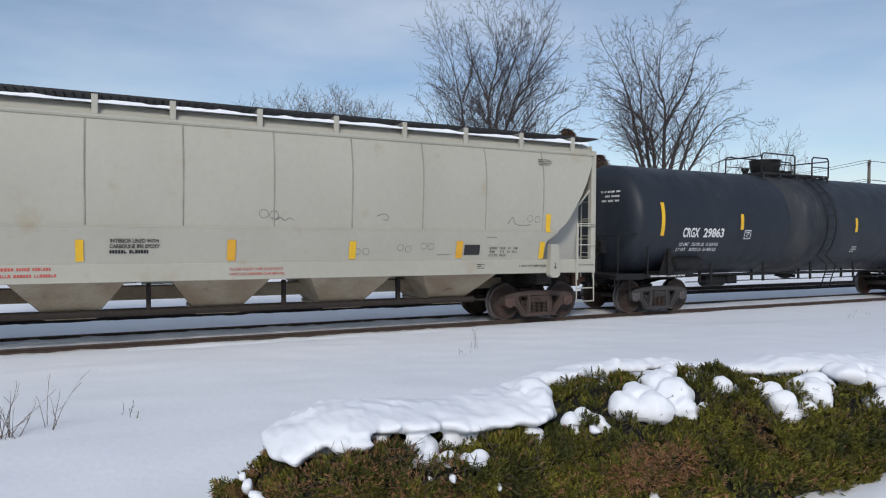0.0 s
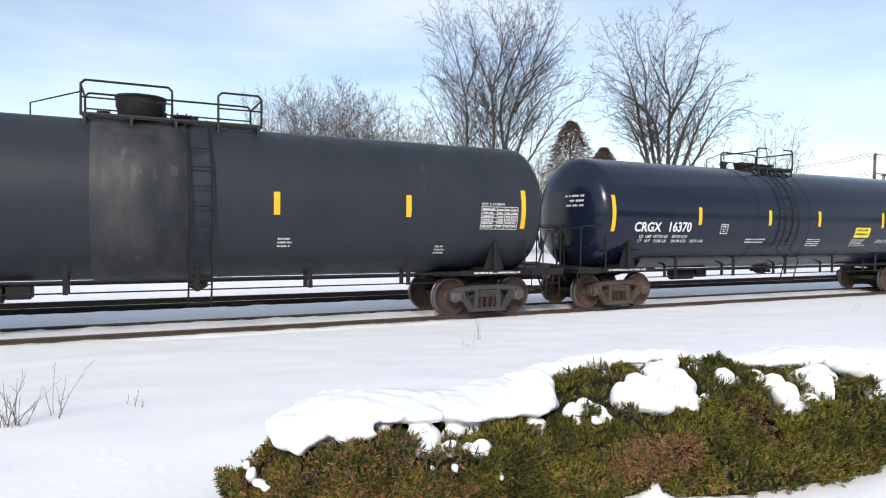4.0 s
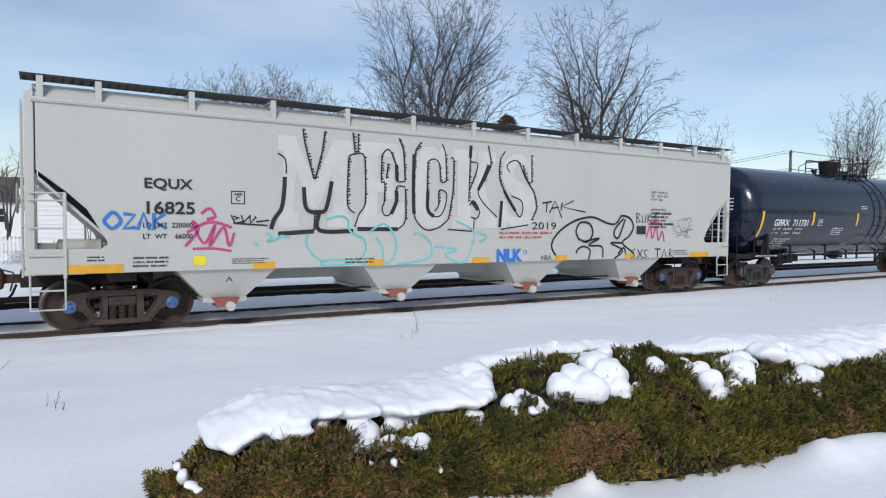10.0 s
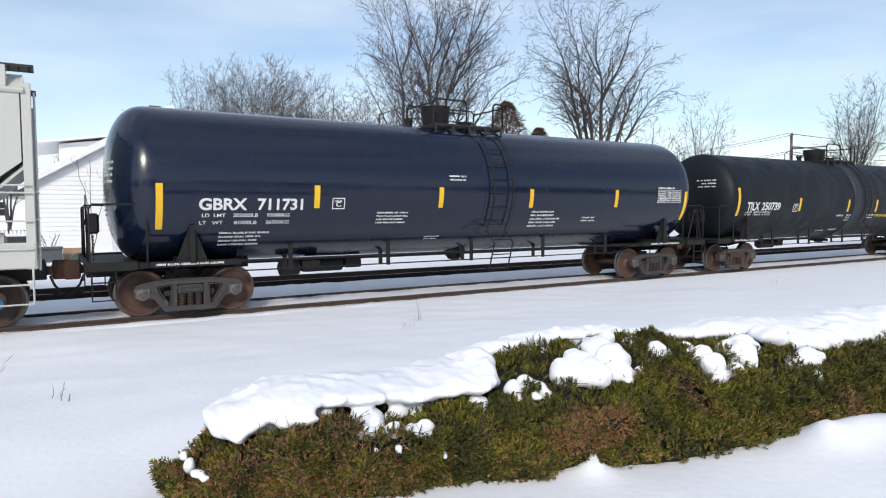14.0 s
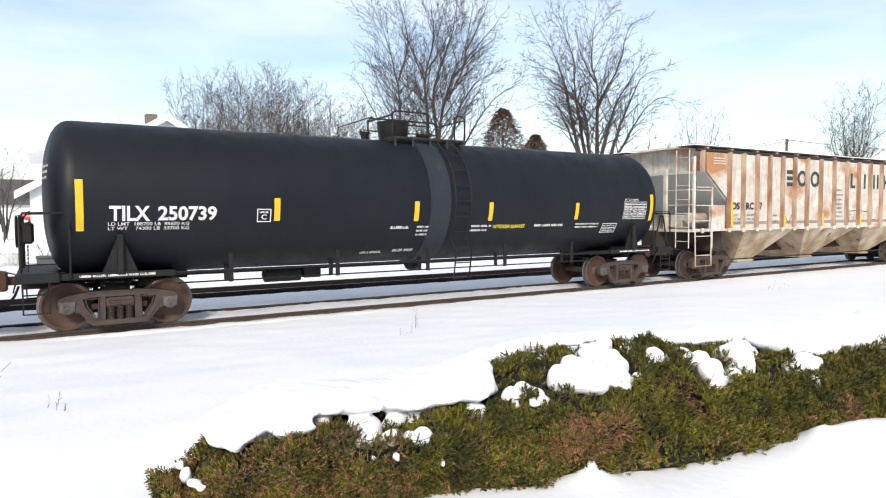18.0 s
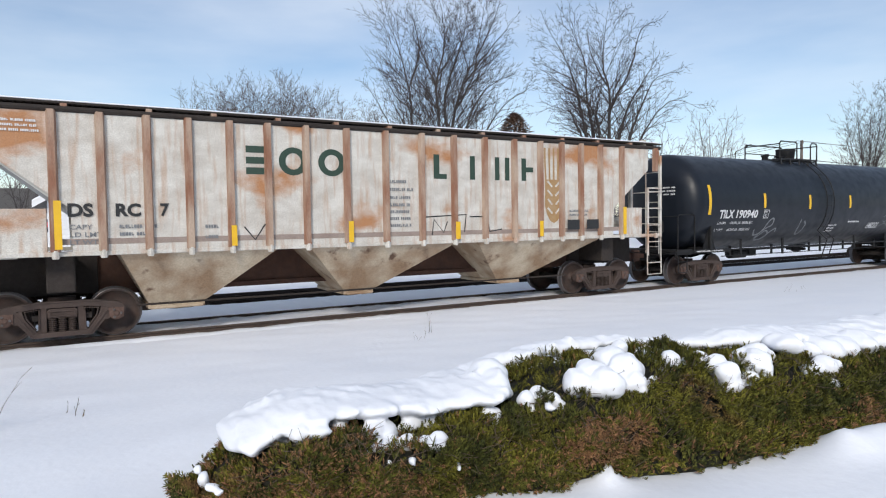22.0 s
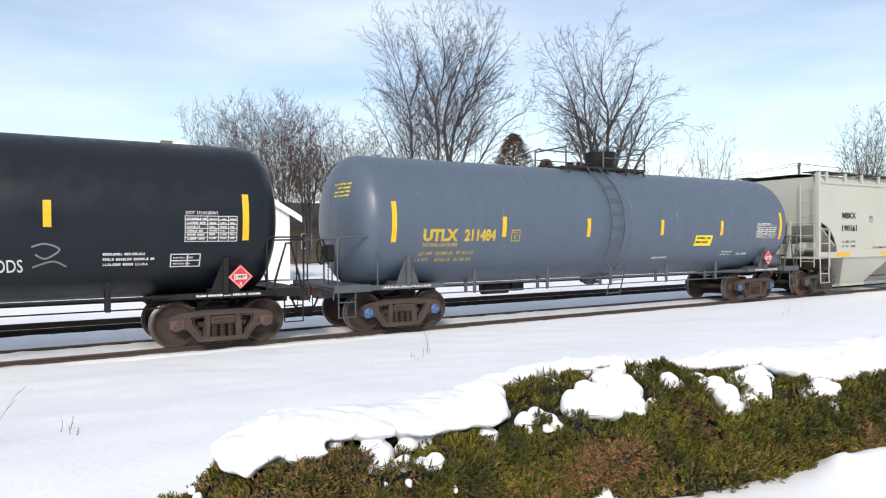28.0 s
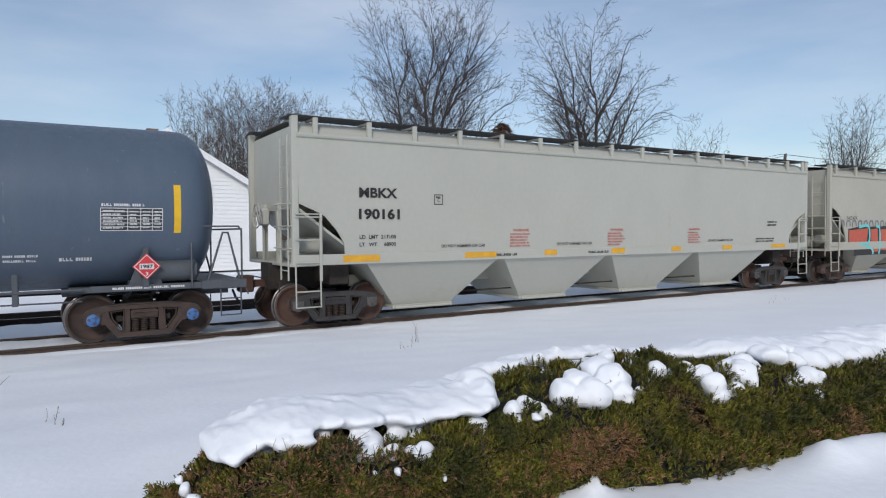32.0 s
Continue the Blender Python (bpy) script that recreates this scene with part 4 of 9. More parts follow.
    for x, l, y in spec.get("reservoirs", ((-a + 3.4, 0.9, 0.2),)):
        bm = B()
        lathe(bm, [(x - l / 2, 0.05), (x - l / 2 + 0.05, 0.17), (x + l / 2 - 0.05, 0.17), (x + l / 2, 0.05)], 'x', (0, y, zc - R - 0.2), 16)
        box(bm, x + l / 2, x + l / 2 + 0.4, y - 0.2, y + 0.2, zc - R - 0.3, zc - R - 0.06, 0.02)
        part("air_reservoir", bm, "black_steel", car)
    # ends: stub sills, saddles, platforms, handrails, steps
    zdeck = 1.06
    for s in (-1, 1):
        xe = s * (hl + 0.05)
        bm = B()
        x0, x1 = sorted((s * (a - 1.3), s * (hl + 0.30)))
        box(bm, x0, x1, -0.27, 0.27, 0.80, 1.02, 0.01)
        box(bm, x0 + 0.1, x1 - 0.3, -0.9, 0.9, 0.90, 1.0, 0.01)
        part("stub_sill", bm, steel, car)
        bm = B()
        x0, x1 = sorted((s * (a + 0.95), s * (hl + 0.42)))
        box(bm, x0, x1, -1.36, 1.36, zdeck - 0.05, zdeck, 0.008)
        box(bm, x0, x1, -1.40, -1.36, zdeck - 0.14, zdeck + 0.02, 0.006)
        box(bm, x0, x1, 1.36, 1.40, zdeck - 0.14, zdeck + 0.02, 0.006)
        part("end_platform", bm, steel, car)
        bm = B()
        x0, x1 = sorted((s * (a - 0.9), s * (a + 1.0)))
        box(bm, x0, x1, -1.33, -1.27, zdeck - 0.12, zdeck - 0.01, 0.006)
        part("side_sill", bm, steel, car)
        bars(car, "sill_lettering", x0 + 0.35, x1 - 0.35, zdeck - 0.085, zdeck - 0.045, 1, "white_paint", flat(-1.332), 2)
        # body bolster and saddle
        bm = B()
        for dx in (-0.22, 0.22):
            prism(bm, [(-1.30, 0.98), (-1.30, 1.04), (-1.12, 1.12), (-0.9, 1.10), (0.9, 1.10), (1.12, 1.12), (1.30, 1.04), (1.30, 0.98), (0.4, 0.74), (-0.4, 0.74)],
                  s * a + dx - 0.02, s * a + dx + 0.02, axis='x')
        box(bm, s * a - 0.30, s * a + 0.30, -1.31, 1.31, 0.94, 0.985, 0.006)
        part("tank_saddle", bm, steel, car)
        bm = B()
        box(bm, s * a - 0.05, s * a + 0.05, -1.36, -1.22, 1.0, 1.72, 0.01)
        prism(bm, [(s * a - 0.30, 1.0), (s * a + 0.30, 1.0), (s * a + 0.06, 1.62), (s * a - 0.06, 1.62)], -1.27, -1.24)
        part("saddle_post", bm, steel, car)
        # U-shaped end handrails and corner steps
        for y in (-1.36, 1.36):
            bm = B()
            xa, xb = s * (a + 0.78), s * (hl + 0.34)
            pipe(bm, [(xa, y, zdeck - 0.1), (xa, y, 2.02), (xa + s * 0.06, y, 2.10), (xb - s * 0.06, y, 2.10), (xb, y, 2.02), (xb, y, zdeck)], 0.02, 6)
            part("end_handrail", bm, steel, car)
            bm = B()
            pipe(bm, [(xb - s * 0.02, y, zdeck - 0.05), (xb - s * 0.02, y, 0.40), (xb - s * 0.40, y, 0.40), (xb - s * 0.40, y, zdeck - 0.05)], 0.018, 5)
            tube(bm, (xb - s * 0.02, y, 0.72), (xb - s * 0.40, y, 0.72), 0.014, seg=5)
            part("corner_step", bm, steel, car)
        bm = B()
        xb = s * (hl + 0.34)
        tube(bm, (xb, -1.36, 2.05), (xb, 1.36, 2.05), 0.018, seg=5)
        part("end_rail", bm, steel, car)
        for y in (-0.55, 0.55) if s < 0 else ():
            bm = B()
            tube(bm, (xb, y, zdeck), (xb, y, 2.05), 0.02, seg=5)
            part("end_rail_post", bm, steel, car)
        for y in (-1.30, 1.30) if s > 0 else ():
            bm = B()
            pipe(bm, [(xb - 0.62, y, zdeck), (xb - 0.34, y, 1.98), (xb - 0.24, y, 1.98), (xb - 0.02, y, zdeck)], 0.024, 6)
            part("rail_brace", bm, steel, car)
        coupler(car, s * (hl + 0.35), s, steel)
        add_bogie(car, s * a, spec.get("gear", ("bogie", "wheel", "rust_cap")))
    bs = spec.get("brake_end", -1)
    brake_wheel(car, bs * (hl + 0.40), -0.55, 1.78, bs, "black_steel")
    if spec.get("end_tank"):
        bm = B()
        x = spec["end_tank"]
        lathe(bm, [(x - 0.55, 0.08), (x - 0.48, 0.2), (x + 0.48, 0.2), (x + 0.55, 0.08)], 'x', (0, -1.12, 1.28), 18)
        part("air_tank", bm, spec.get("end_tank_paint", "grey_steel"), car, "dull air tank on the end platform")
    for x0, x1, z0, z1, rows, m_ in spec.get("head_bars", ()):
        rng = random.Random(4)
        bm = B()
        h = (z1 - z0) / (rows * 2.4 - 1.4)
        for r in range(rows):
            zz = z1 - h - r * h * 2.4
            x = x0
            end = x1 - rng.uniform(0, 0.2)
            while x < end:
                w = rng.uniform(0.025, 0.05)
                quad(bm, x, x + w, zz, zz + h)
                x += w + (0.012 if rng.random() < 0.8 else 0.06)
        for v in bm.verts:
            y = v.co.x
            rr = min(math.hypot(y, v.co.z - zc) / R, 0.995)
            d = float(np.interp(rr * R, [q[1] for q in prof], [q[0] for q in prof]))
            v.co = Vector((d - 0.012, y, v.co.z))
        tagged(part("head_lettering", bm, m_, car, smooth=None), kind="stuff")
    return car

from mathutils.geometry import tessellate_polygon


def belted_side(z):
    """Outside of an old hopper's side: a belt that leans out to a crease, then a bulging sheet."""
    if z <= 1.48:
        return -1.60
    if z <= 2.12:
        return -1.60 - 0.135 * (z - 1.48) / 0.64
    return -1.70 - 0.055 * math.sin(math.pi * min((z - 2.12) / 1.88, 1)) + 0.10 * max((z - 3.3) / 0.7, 0) ** 2


def hopper_car(name, u0, u1, label, paint, spec):
    """A covered hopper car between truck centres u0 and u1."""
    car = key_car(name, u0, u1, label, "hopper car", "cars of the freight train")
    a = (u1 - u0) / 2
    hl, hw = spec["hl"], 1.60
    zs, zk, zr = spec["sill_z"], spec["knee_z"], spec["rim_z"]        # sill bottom, sill top, roof rim
    side = flat(-hw)
    tilt = spec.get("bulge", 0.0)
    cut = spec["cut"]                     # end cut-away: (distance from the end, z) from the top down
    low = paint if "low_paint" not in spec else spec["low_paint"]

    def side_y(z):
        if spec.get("belt"):
            return belted_side(z)
        t = (z - zk) / (zr - zk)
        return -hw - tilt * math.sin(math.pi * min(max(t, 0), 1))
    # side sheets
    for s in (-1, 1):
        outer = [(-hl + d, z) for d, z in cut] + [(hl - d, z) for d, z in cut[::-1]]
        bm = B()
        zl = sorted({z for _, z in outer} | set(np.linspace(zk, zr, 12 if tilt else 2)) | ({2.12, 2.14} if spec.get("belt") else set()))
        for z0, z1 in zip(zl, zl[1:]):
            def edge(z):
                for (d0, za), (d1, zb) in zip(cut, cut[1:]):
                    if zb <= z <= za and za > zb:
                        return -hl + d0 + (d1 - d0) * (za - z) / (za - zb)
                return -hl + cut[-1][0]
            e0, e1 = edge(z0 + 1e-4), edge(z1 - 1e-4)
            ys = (side_y(z0), side_y(z1))
            q = [(e0, ys[0], z0), (-e0, ys[0], z0), (-e1, ys[1], z1), (e1, ys[1], z1)]
            vo = [bm.verts.new((x, -s * y if s > 0 else y, z)) for x, y, z in q]
            bm.faces.new(vo)
            vi = [bm.verts.new((x, (-y - 0.04) * s, z)) for x, y, z in q]
            bm.faces.new(vi[::-1])
            for i in (1, 3):
                bm.faces.new((vo[i], vi[i], vi[(i + 1) % 4], vo[(i + 1) % 4]))
        bmesh.ops.remove_doubles(bm, verts=bm.verts, dist=0.0005)
        bmesh.ops.recalc_face_normals(bm, faces=bm.faces)
        part("side_sheet", bm, paint, car, spec.get("side_label", ""), smooth=40)
        bm = B()
        box(bm, -hl + 0.02, hl - 0.02, *sorted((s * (hw - 0.05), s * (hw + 0.012))), zs, zk, 0.01)
        part("side_sill", bm, spec.get("sill_paint", paint), car)
        bm = B()
        tube(bm, (-hl + 0.1, s * (hw + tilt * 0.0), zr), (hl - 0.1, s * hw, zr), 0.05, seg=8)
        part("roof_rim", bm, spec.get("rim_paint", paint), car)
    # roof: arched between the rims
    bm = B()
    rows = []
    for t in (-1, -0.985, -0.96, -0.92, -0.86, -0.75, -0.5, 0, 0.5, 0.75, 0.86, 0.92, 0.96, 0.985, 1):
        rows.append([bm.verts.new((x, t * hw, zr + spec.get("roof_h", 0.36) * (1 - abs(t) ** 7))) for x in (-hl + 0.12, hl - 0.12)])
    for p, q in zip(rows, rows[1:]):
        bm.faces.new((p[0], p[1], q[1], q[0]))
    part("roof", bm, paint, car, smooth=60)
    # hatches along the roof
    for x in np.linspace(-hl + 1.2, hl - 1.2, 7) if not spec.get("no_hatch") else ():
        bm = B()
        lathe(bm, [(zr + 0.22, 0.36), (zr + 0.34, 0.36), (zr + 0.35, 0.38), (zr + 0.37, 0.37), (zr + 0.39, 0.1)], 'z', (x, 0, 0), 18)
        part("roof_hatch", bm, paint, car)
    # running boards on brackets
    zb = spec["board_z"]
    for s in (-1, 1):
        bm = B()
        y0, y1 = sorted((s * (hw - 0.02), s * (hw - 0.55)))
        for y in np.linspace(y0, y1, 6):
            box(bm, -hl - 0.05, hl + 0.05, y - 0.008, y + 0.008, zb - 0.035, zb)
        for x in np.arange(-hl, hl, 0.14):
            box(bm, x - 0.008, x + 0.008, y0, y1, zb - 0.03, zb - 0.005)
        part("running_board", bm, spec.get("board_paint", "grate"), car, spec.get("board_label", "dark grated roof walkway"), smooth=None)
        if spec.get("white_board"):
            bm = B()
            box(bm, -hl + 0.1, hl - 0.1, y0 + 0.03, y1 - 0.02, zb + 0.002, zb + 0.035, 0.012)
            part("board_snow", bm, "snow", car, "thin crust of snow on the walkway")
        for x in spec["brackets"]:
            bm = B()
            ya, yb = sorted((s * (hw - 0.06), s * (hw + 0.012)))
            box(bm, x - 0.05, x + 0.05, ya, yb, zr + 0.04, zb - 0.03, 0.006)
            box(bm, x - 0.035, x + 0.035, *sorted((s * (hw - 0.06), s * (hw - 0.55))), zb - 0.07, zb - 0.036)
            part("walkway_bracket", bm, paint if not spec.get("bracket_paint") else spec["bracket_paint"], car)
        if spec.get("snow_line"):
            bm = B()
            n = 150
            y0s, y1s = sorted((s * (hw - 0.35), s * (hw + 0.005)))
            lo_, hi_ = [], []
            for i in range(n + 1):
                x = -hl + 0.25 + i * (2 * hl - 0.5) / n
                hh = 0.05 + 0.055 * noise.noise((x * 1.3, s, 2)) + 0.03 * noise.noise((x * 5.1, s, 7))
                lo_.append([bm.verts.new((x, y, zr + 0.235)) for y in (y0s, y1s)])
                hi_.append([bm.verts.new((x, y + d, zr + 0.24 + max(hh, 0.003))) for y, d in ((y0s, 0.03), (y1s, -0.03))])
            for i in range(n):
                bm.faces.new((hi_[i][0], hi_[i + 1][0], hi_[i + 1][1], hi_[i][1]))
                bm.faces.new((lo_[i][0], lo_[i + 1][0], hi_[i + 1][0], hi_[i][0]))
                bm.faces.new((lo_[i][1], hi_[i][1], hi_[i + 1][1], lo_[i + 1][1]))
            bmesh.ops.recalc_face_normals(bm, faces=bm.faces)
            part("roof_snow", bm, "snow", car, "strip of snow left under the roof walkway")["kind"] = "stuff"
    # ends: upper bulkhead, slope sheet, posts, ladders, platform
    zc_ = spec["slope_top"]
    for s in (-1, 1):
        xe = s * (hl - spec.get("bulk", 0.10))
        pw = spec.get("post_w", 0.14)
        bm = B()
        box(bm, min(xe, xe - s * 0.03), max(xe, xe - s * 0.03), -hw + 0.05, hw - 0.05, zc_, zr + 0.22)
        for y in (-0.75, 0.0, 0.75) if spec.get("gusset") else ():
            box(bm, min(xe, xe + s * 0.06), max(xe, xe + s * 0.06), y - 0.05, y + 0.05, zc_, zr + 0.15, 0.006)
        part("end_bulkhead", bm, paint, car)
        bm = B()
        xl = s * (hl - spec["slope_run"])
        prism(bm, [(xe, zc_ + 0.02), (xl, zs + 0.1), (xl, zs + 0.04), (xe, zc_ - 0.05)], -hw + 0.07, hw - 0.07)
        # the ribbed car's paler slope colour stands in for sun on the sheet
        part("slope_sheet", bm, spec.get("slope_lit_paint", paint), car, "sloping end sheet of the hopper")
        if spec.get("gusset"):
            for y in (-hw + 0.42, hw - 0.42):
                bm = B()
                xg = s * (hl - 0.22)
                prism(bm, [(xg, zc_ + 0.1), (xl - s * 0.35, zs + 0.05), (xg, zs + 0.05)] if s < 0 else [(xg, zs + 0.05), (xl - s * 0.35, zs + 0.05), (xg, zc_ + 0.1)], y - 0.015, y + 0.015)
                # greyer than the car: shade in the recessed corner is painted in
                part("end_gusset", bm, "hop_shade", car, "flat plate closing the car's end corner", smooth=None)
        for y in (-hw + 0.0, hw - 0.0):
            sy = 1 if y > 0 else -1
            bm = B()
            box(bm, min(s * hl, s * (hl - pw)), max(s * hl, s * (hl - pw)), *sorted((y, y - sy * pw)), zs - 0.02, spec.get("post_z", zr + 0.1), 0.012)
            part("corner_post", bm, paint, car)
        for y in (-0.5, 0.5):
            bm = B()
            box(bm, min(s * (hl - 0.02), s * (hl - 0.12)), max(s * (hl - 0.02), s * (hl - 0.12)), y - 0.06, y + 0.06, zs, zc_ + 0.1, 0.01)
            part("end_post", bm, paint, car)
        # hand holds across the end
        for z in (zs + 0.35, zs + 0.8, zs + 1.25):
            bm = B()
            pipe(bm, [(s * (hl - 0.05), -hw + 0.05, z), (s * (hl + 0.05), -hw + 0.07, z), (s * (hl + 0.05), -0.55, z), (s * (hl - 0.05), -0.5, z)], 0.014, 5)
            part("hand_hold", bm, paint, car)
        # side ladder
        lw = spec.get("ladder_w", 0.58)
        x0, x1 = s * (hl - 0.05), s * (hl - (lw if isinstance(lw, float) else lw[s > 0]))
        lz1 = spec.get("ladder_top", 2.42)
        for x in (x1,):
            bm = B()
            box(bm, x - 0.028, x + 0.028, -hw - 0.05, -hw - 0.01, 0.98, lz1, 0.006)
            part("ladder_rail", bm, paint, car)
        for z in np.arange(1.36, lz1, 0.46):
            bm = B()
            tube(bm, (x0, -hw - 0.035, z), (x1, -hw - 0.035, z), 0.015, seg=6)
            part("ladder_rung", bm, paint, car)
        bm = B()
        tube(bm, (x0, -hw - 0.035, lz1 - 0.02), (x1, -hw - 0.035, lz1 - 0.02), 0.015, seg=6)
        part("ladder_top", bm, paint, car)
        bm = B()
        xs0 = s * (hl - 0.06)
        pipe(bm, [(xs0, -hw, zs), (xs0, -hw - 0.02, 0.46), (x1, -hw - 0.02, 0.46), (x1, -hw, zs)], 0.02, 5)
        tube(bm, (xs0, -hw - 0.02, 0.78), (x1, -hw - 0.02, 0.78), 0.016, seg=5)
        part("corner_step", bm, paint, car)
        # end ladder
        bm = B()
        for y in (-hw + 0.15, -hw + 0.62):
            tube(bm, (s * (hl + 0.04), y, 1.0), (s * (hl + 0.04), y, zr), 0.018, seg=5)
        part("end_ladder_rail", bm, paint, car)
        for z in np.arange(1.2, zr, 0.42):
            bm = B()
            tube(bm, (s * (hl + 0.04), -hw + 0.15, z), (s * (hl + 0.04), -hw + 0.62, z), 0.013, seg=5)
            part("end_ladder_rung", bm, paint, car)
        bm = B()
        x0, x1 = sorted((s * (a + 0.6), s * (hl + 0.02)))
        box(bm, x0, x1, -hw + 0.1, hw - 0.1, zs - 0.02, zs + 0.05, 0.01)
        part("end_floor", bm, paint if not spec.get("dirty_end") else spec["dirty_end"], car)
        bm = B()
        lathe(bm, [(s * (a + 0.3), 0.05), (s * (a + 0.34), 0.17), (s * (a + 1.0), 0.17), (s * (a + 1.04), 0.05)], 'x', (0, -0.9, zs + 0.40), 14)
        box(bm, min(s * (a + 0.2), s * (a + 0.9)), max(s * (a + 0.2), s * (a + 0.9)), -0.55, 0.2, zs + 0.1, zs + 0.5, 0.03)
        part("brake_equipment", bm, paint, car)
        bm = B()
        box(bm, min(s * (a - 0.6), s * (hl + 0.1)), max(s * (a - 0.6), s * (hl + 0.1)), -0.3, 0.3, 0.74, zs + 0.02, 0.01)
        box(bm, s * a - 0.22, s * a + 0.22, -1.2, 1.2, 0.86, zs, 0.02)
        # the dark default paint holds the shade under the car
        part("stub_sill", bm, spec.get("stub_paint", "grime"), car)
        coupler(car, s * (hl + 0.12), s, "grime")
        add_bogie(car, s * a, spec.get("gear", ("bogie", "wheel", "rust_cap")))
    brake_wheel(car, -(hl + 0.16), 0.35, 2.35, -1, spec.get("brake_paint", "hop_shade"))
    # hoppers: tapering bins with outlet gates
    for xc, wt, wb, *skew in spec["bins"]:
        bz, sk = spec["bin_z"], (skew[0] if skew else 0.0)
        bm = B()
        top = [(xc - wt, -hw + 0.03, zs + 0.04), (xc + wt, -hw + 0.03, zs + 0.04), (xc + wt, hw - 0.03, zs + 0.04), (xc - wt, hw - 0.03, zs + 0.04)]
        yb = spec.get("bin_y", 0.5)
        bot = [(xc + sk - wb, -yb, bz), (xc + sk + wb, -yb, bz), (xc + sk + wb, yb, bz), (xc + sk - wb, yb, bz)]
        vt, vb = [bm.verts.new(p) for p in top], [bm.verts.new(p) for p in bot]
        for i in range(4):
            bm.faces.new((vt[i], vt[(i + 1) % 4], vb[(i + 1) % 4], vb[i]))
        bm.faces.new(vt)
        bm.faces.new(vb[::-1])
        bmesh.ops.recalc_face_normals(bm, faces=bm.faces)
        bn = part("hopper_bin", bm, spec.get("bin_paint", low), car, "tapering discharge hopper", smooth=None)
        red = spec.get("gate_paint") == "red_paint"
        xc += sk
        bm = B()
        box(bm, xc - wb - 0.05, xc + wb + 0.05, -yb - 0.06, yb + 0.06, bz - 0.05, bz + 0.03, 0.008)
        for y in (-yb - 0.1, yb + 0.1):
            tube(bm, (xc - wb, y, bz - 0.03), (xc + wb, y, bz - 0.03), 0.03, seg=6)
        part("outlet_frame", bm, low if red else spec.get("gate_paint", low), bn)
        if red:
            bm = B()
            prism(bm, [(xc - 0.25, bz + 0.03), (xc + 0.25, bz + 0.03), (xc + 0.17, bz - 0.14), (xc - 0.17, bz - 0.14)], -yb - 0.14, -yb + 0.3)
            part("outlet_gate", bm, "gate_red", bn, "red painted outlet gate")
        if spec.get("gate_paint") == "red_paint":
            bm = B()
            lathe(bm, [(-yb - 0.20, 0.085), (-yb - 0.15, 0.10), (-yb, 0.10)], 'y', (xc + 0.08, 0, bz - 0.13), 14)
            part("outlet_cap", bm, paint, bn)
    bm = B()
    box(bm, -a + 0.5, a - 0.5, -0.2, 0.2, 0.72, spec.get("sill_top", 0.98))
    if "sill_top" in spec:
        box(bm, -a + 0.5, a - 0.5, -0.26, 0.26, 0.70, 0.80)
    part("center_sill", bm, spec.get("center_paint", spec.get("bin_paint", low)), car)
    bm = B()
    tube(bm, (-a + 1.2, -0.85, 0.52), (a - 1.2, -0.85, 0.52), 0.022, seg=6)
    part("brake_pipe", bm, "grime", car)
    # lettering
    for body_, x0, x1, z0, z1, m_, bold in spec.get("texts", ()):
        text(car, "lettering", body_, x0, x1, z0, z1, m_, lambda z: side_y(z) - (0.012 if z > zk else 0.019), bold)
    for i, (x0, x1, z0, z1, rows, m_) in enumerate(spec.get("bars", ())):
        bars(car, "small_lettering", x0, x1, z0, z1, rows, m_, lambda z: side_y(z) - 0.013, i)
    for x0, x1, z0, z1, m_ in spec.get("strips", ()):
        patch(car, "reflector_strip", x0, x1, z0, z1, m_, lambda z: side_y(z) - 0.012 - spec.get("strip_off", 0.0), "reflective strip", 0.005)
    for x0, x1, z0, z1 in spec.get("plates", ()):
        outline(car, "plate_mark", x0, x1, z0, z1, 0.018, "black_paint", side_y)
        text(car, "plate_letter", "C", x0 + 0.085, x1 - 0.085, z0 + 0.05, z0 + 0.15, "black_paint", side_y, 0.02)
        bars(car, "plate_word", x0 + 0.05, x1 - 0.05, z1 - 0.085, z1 - 0.045, 1, "black_paint", side_y)
    return car


def draw(car, name, lines, w, material, side, label="", off=0.006):
    """Painted strokes, all of one colour, as one piece of graffiti."""
    bm = B()
    for pts in lines:
        stroke(bm, pts, w)
    wrap(bm, side, off)
    ob = part(name, bm, material, car, label, smooth=None)
    return tagged(ob, kind="stuff") if len(lines) > 1 else ob


def curve(pts, n=6):
    """A smooth line through points (Catmull-Rom)."""
    P = [pts[0], *pts, pts[-1]]
    out = []
    for i in range(1, len(P) - 2):
        p0, p1, p2, p3 = (np.array(P[k], float) for k in (i - 1, i, i + 1, i + 2))
        for k in range(n):
            t = k / n
            out.append(tuple(0.5 * ((2 * p1) + (p2 - p0) * t + (2 * p0 - 5 * p1 + 4 * p2 - p3) * t * t + (3 * p1 - p0 - 3 * p2 + p3) * t ** 3)))
    out.append(tuple(pts[-1]))
    return out


W, K = "white_paint", "black_paint"
G_OLD, G_DARK, G_BLUE, G_GREY = ("bogie", "wheel", "rust_cap"), ("bogie_dark", "wheel_new", "grey_cap"), ("bogie", "wheel", "blue_cap"), ("bogie", "wheel", "grey_cap")


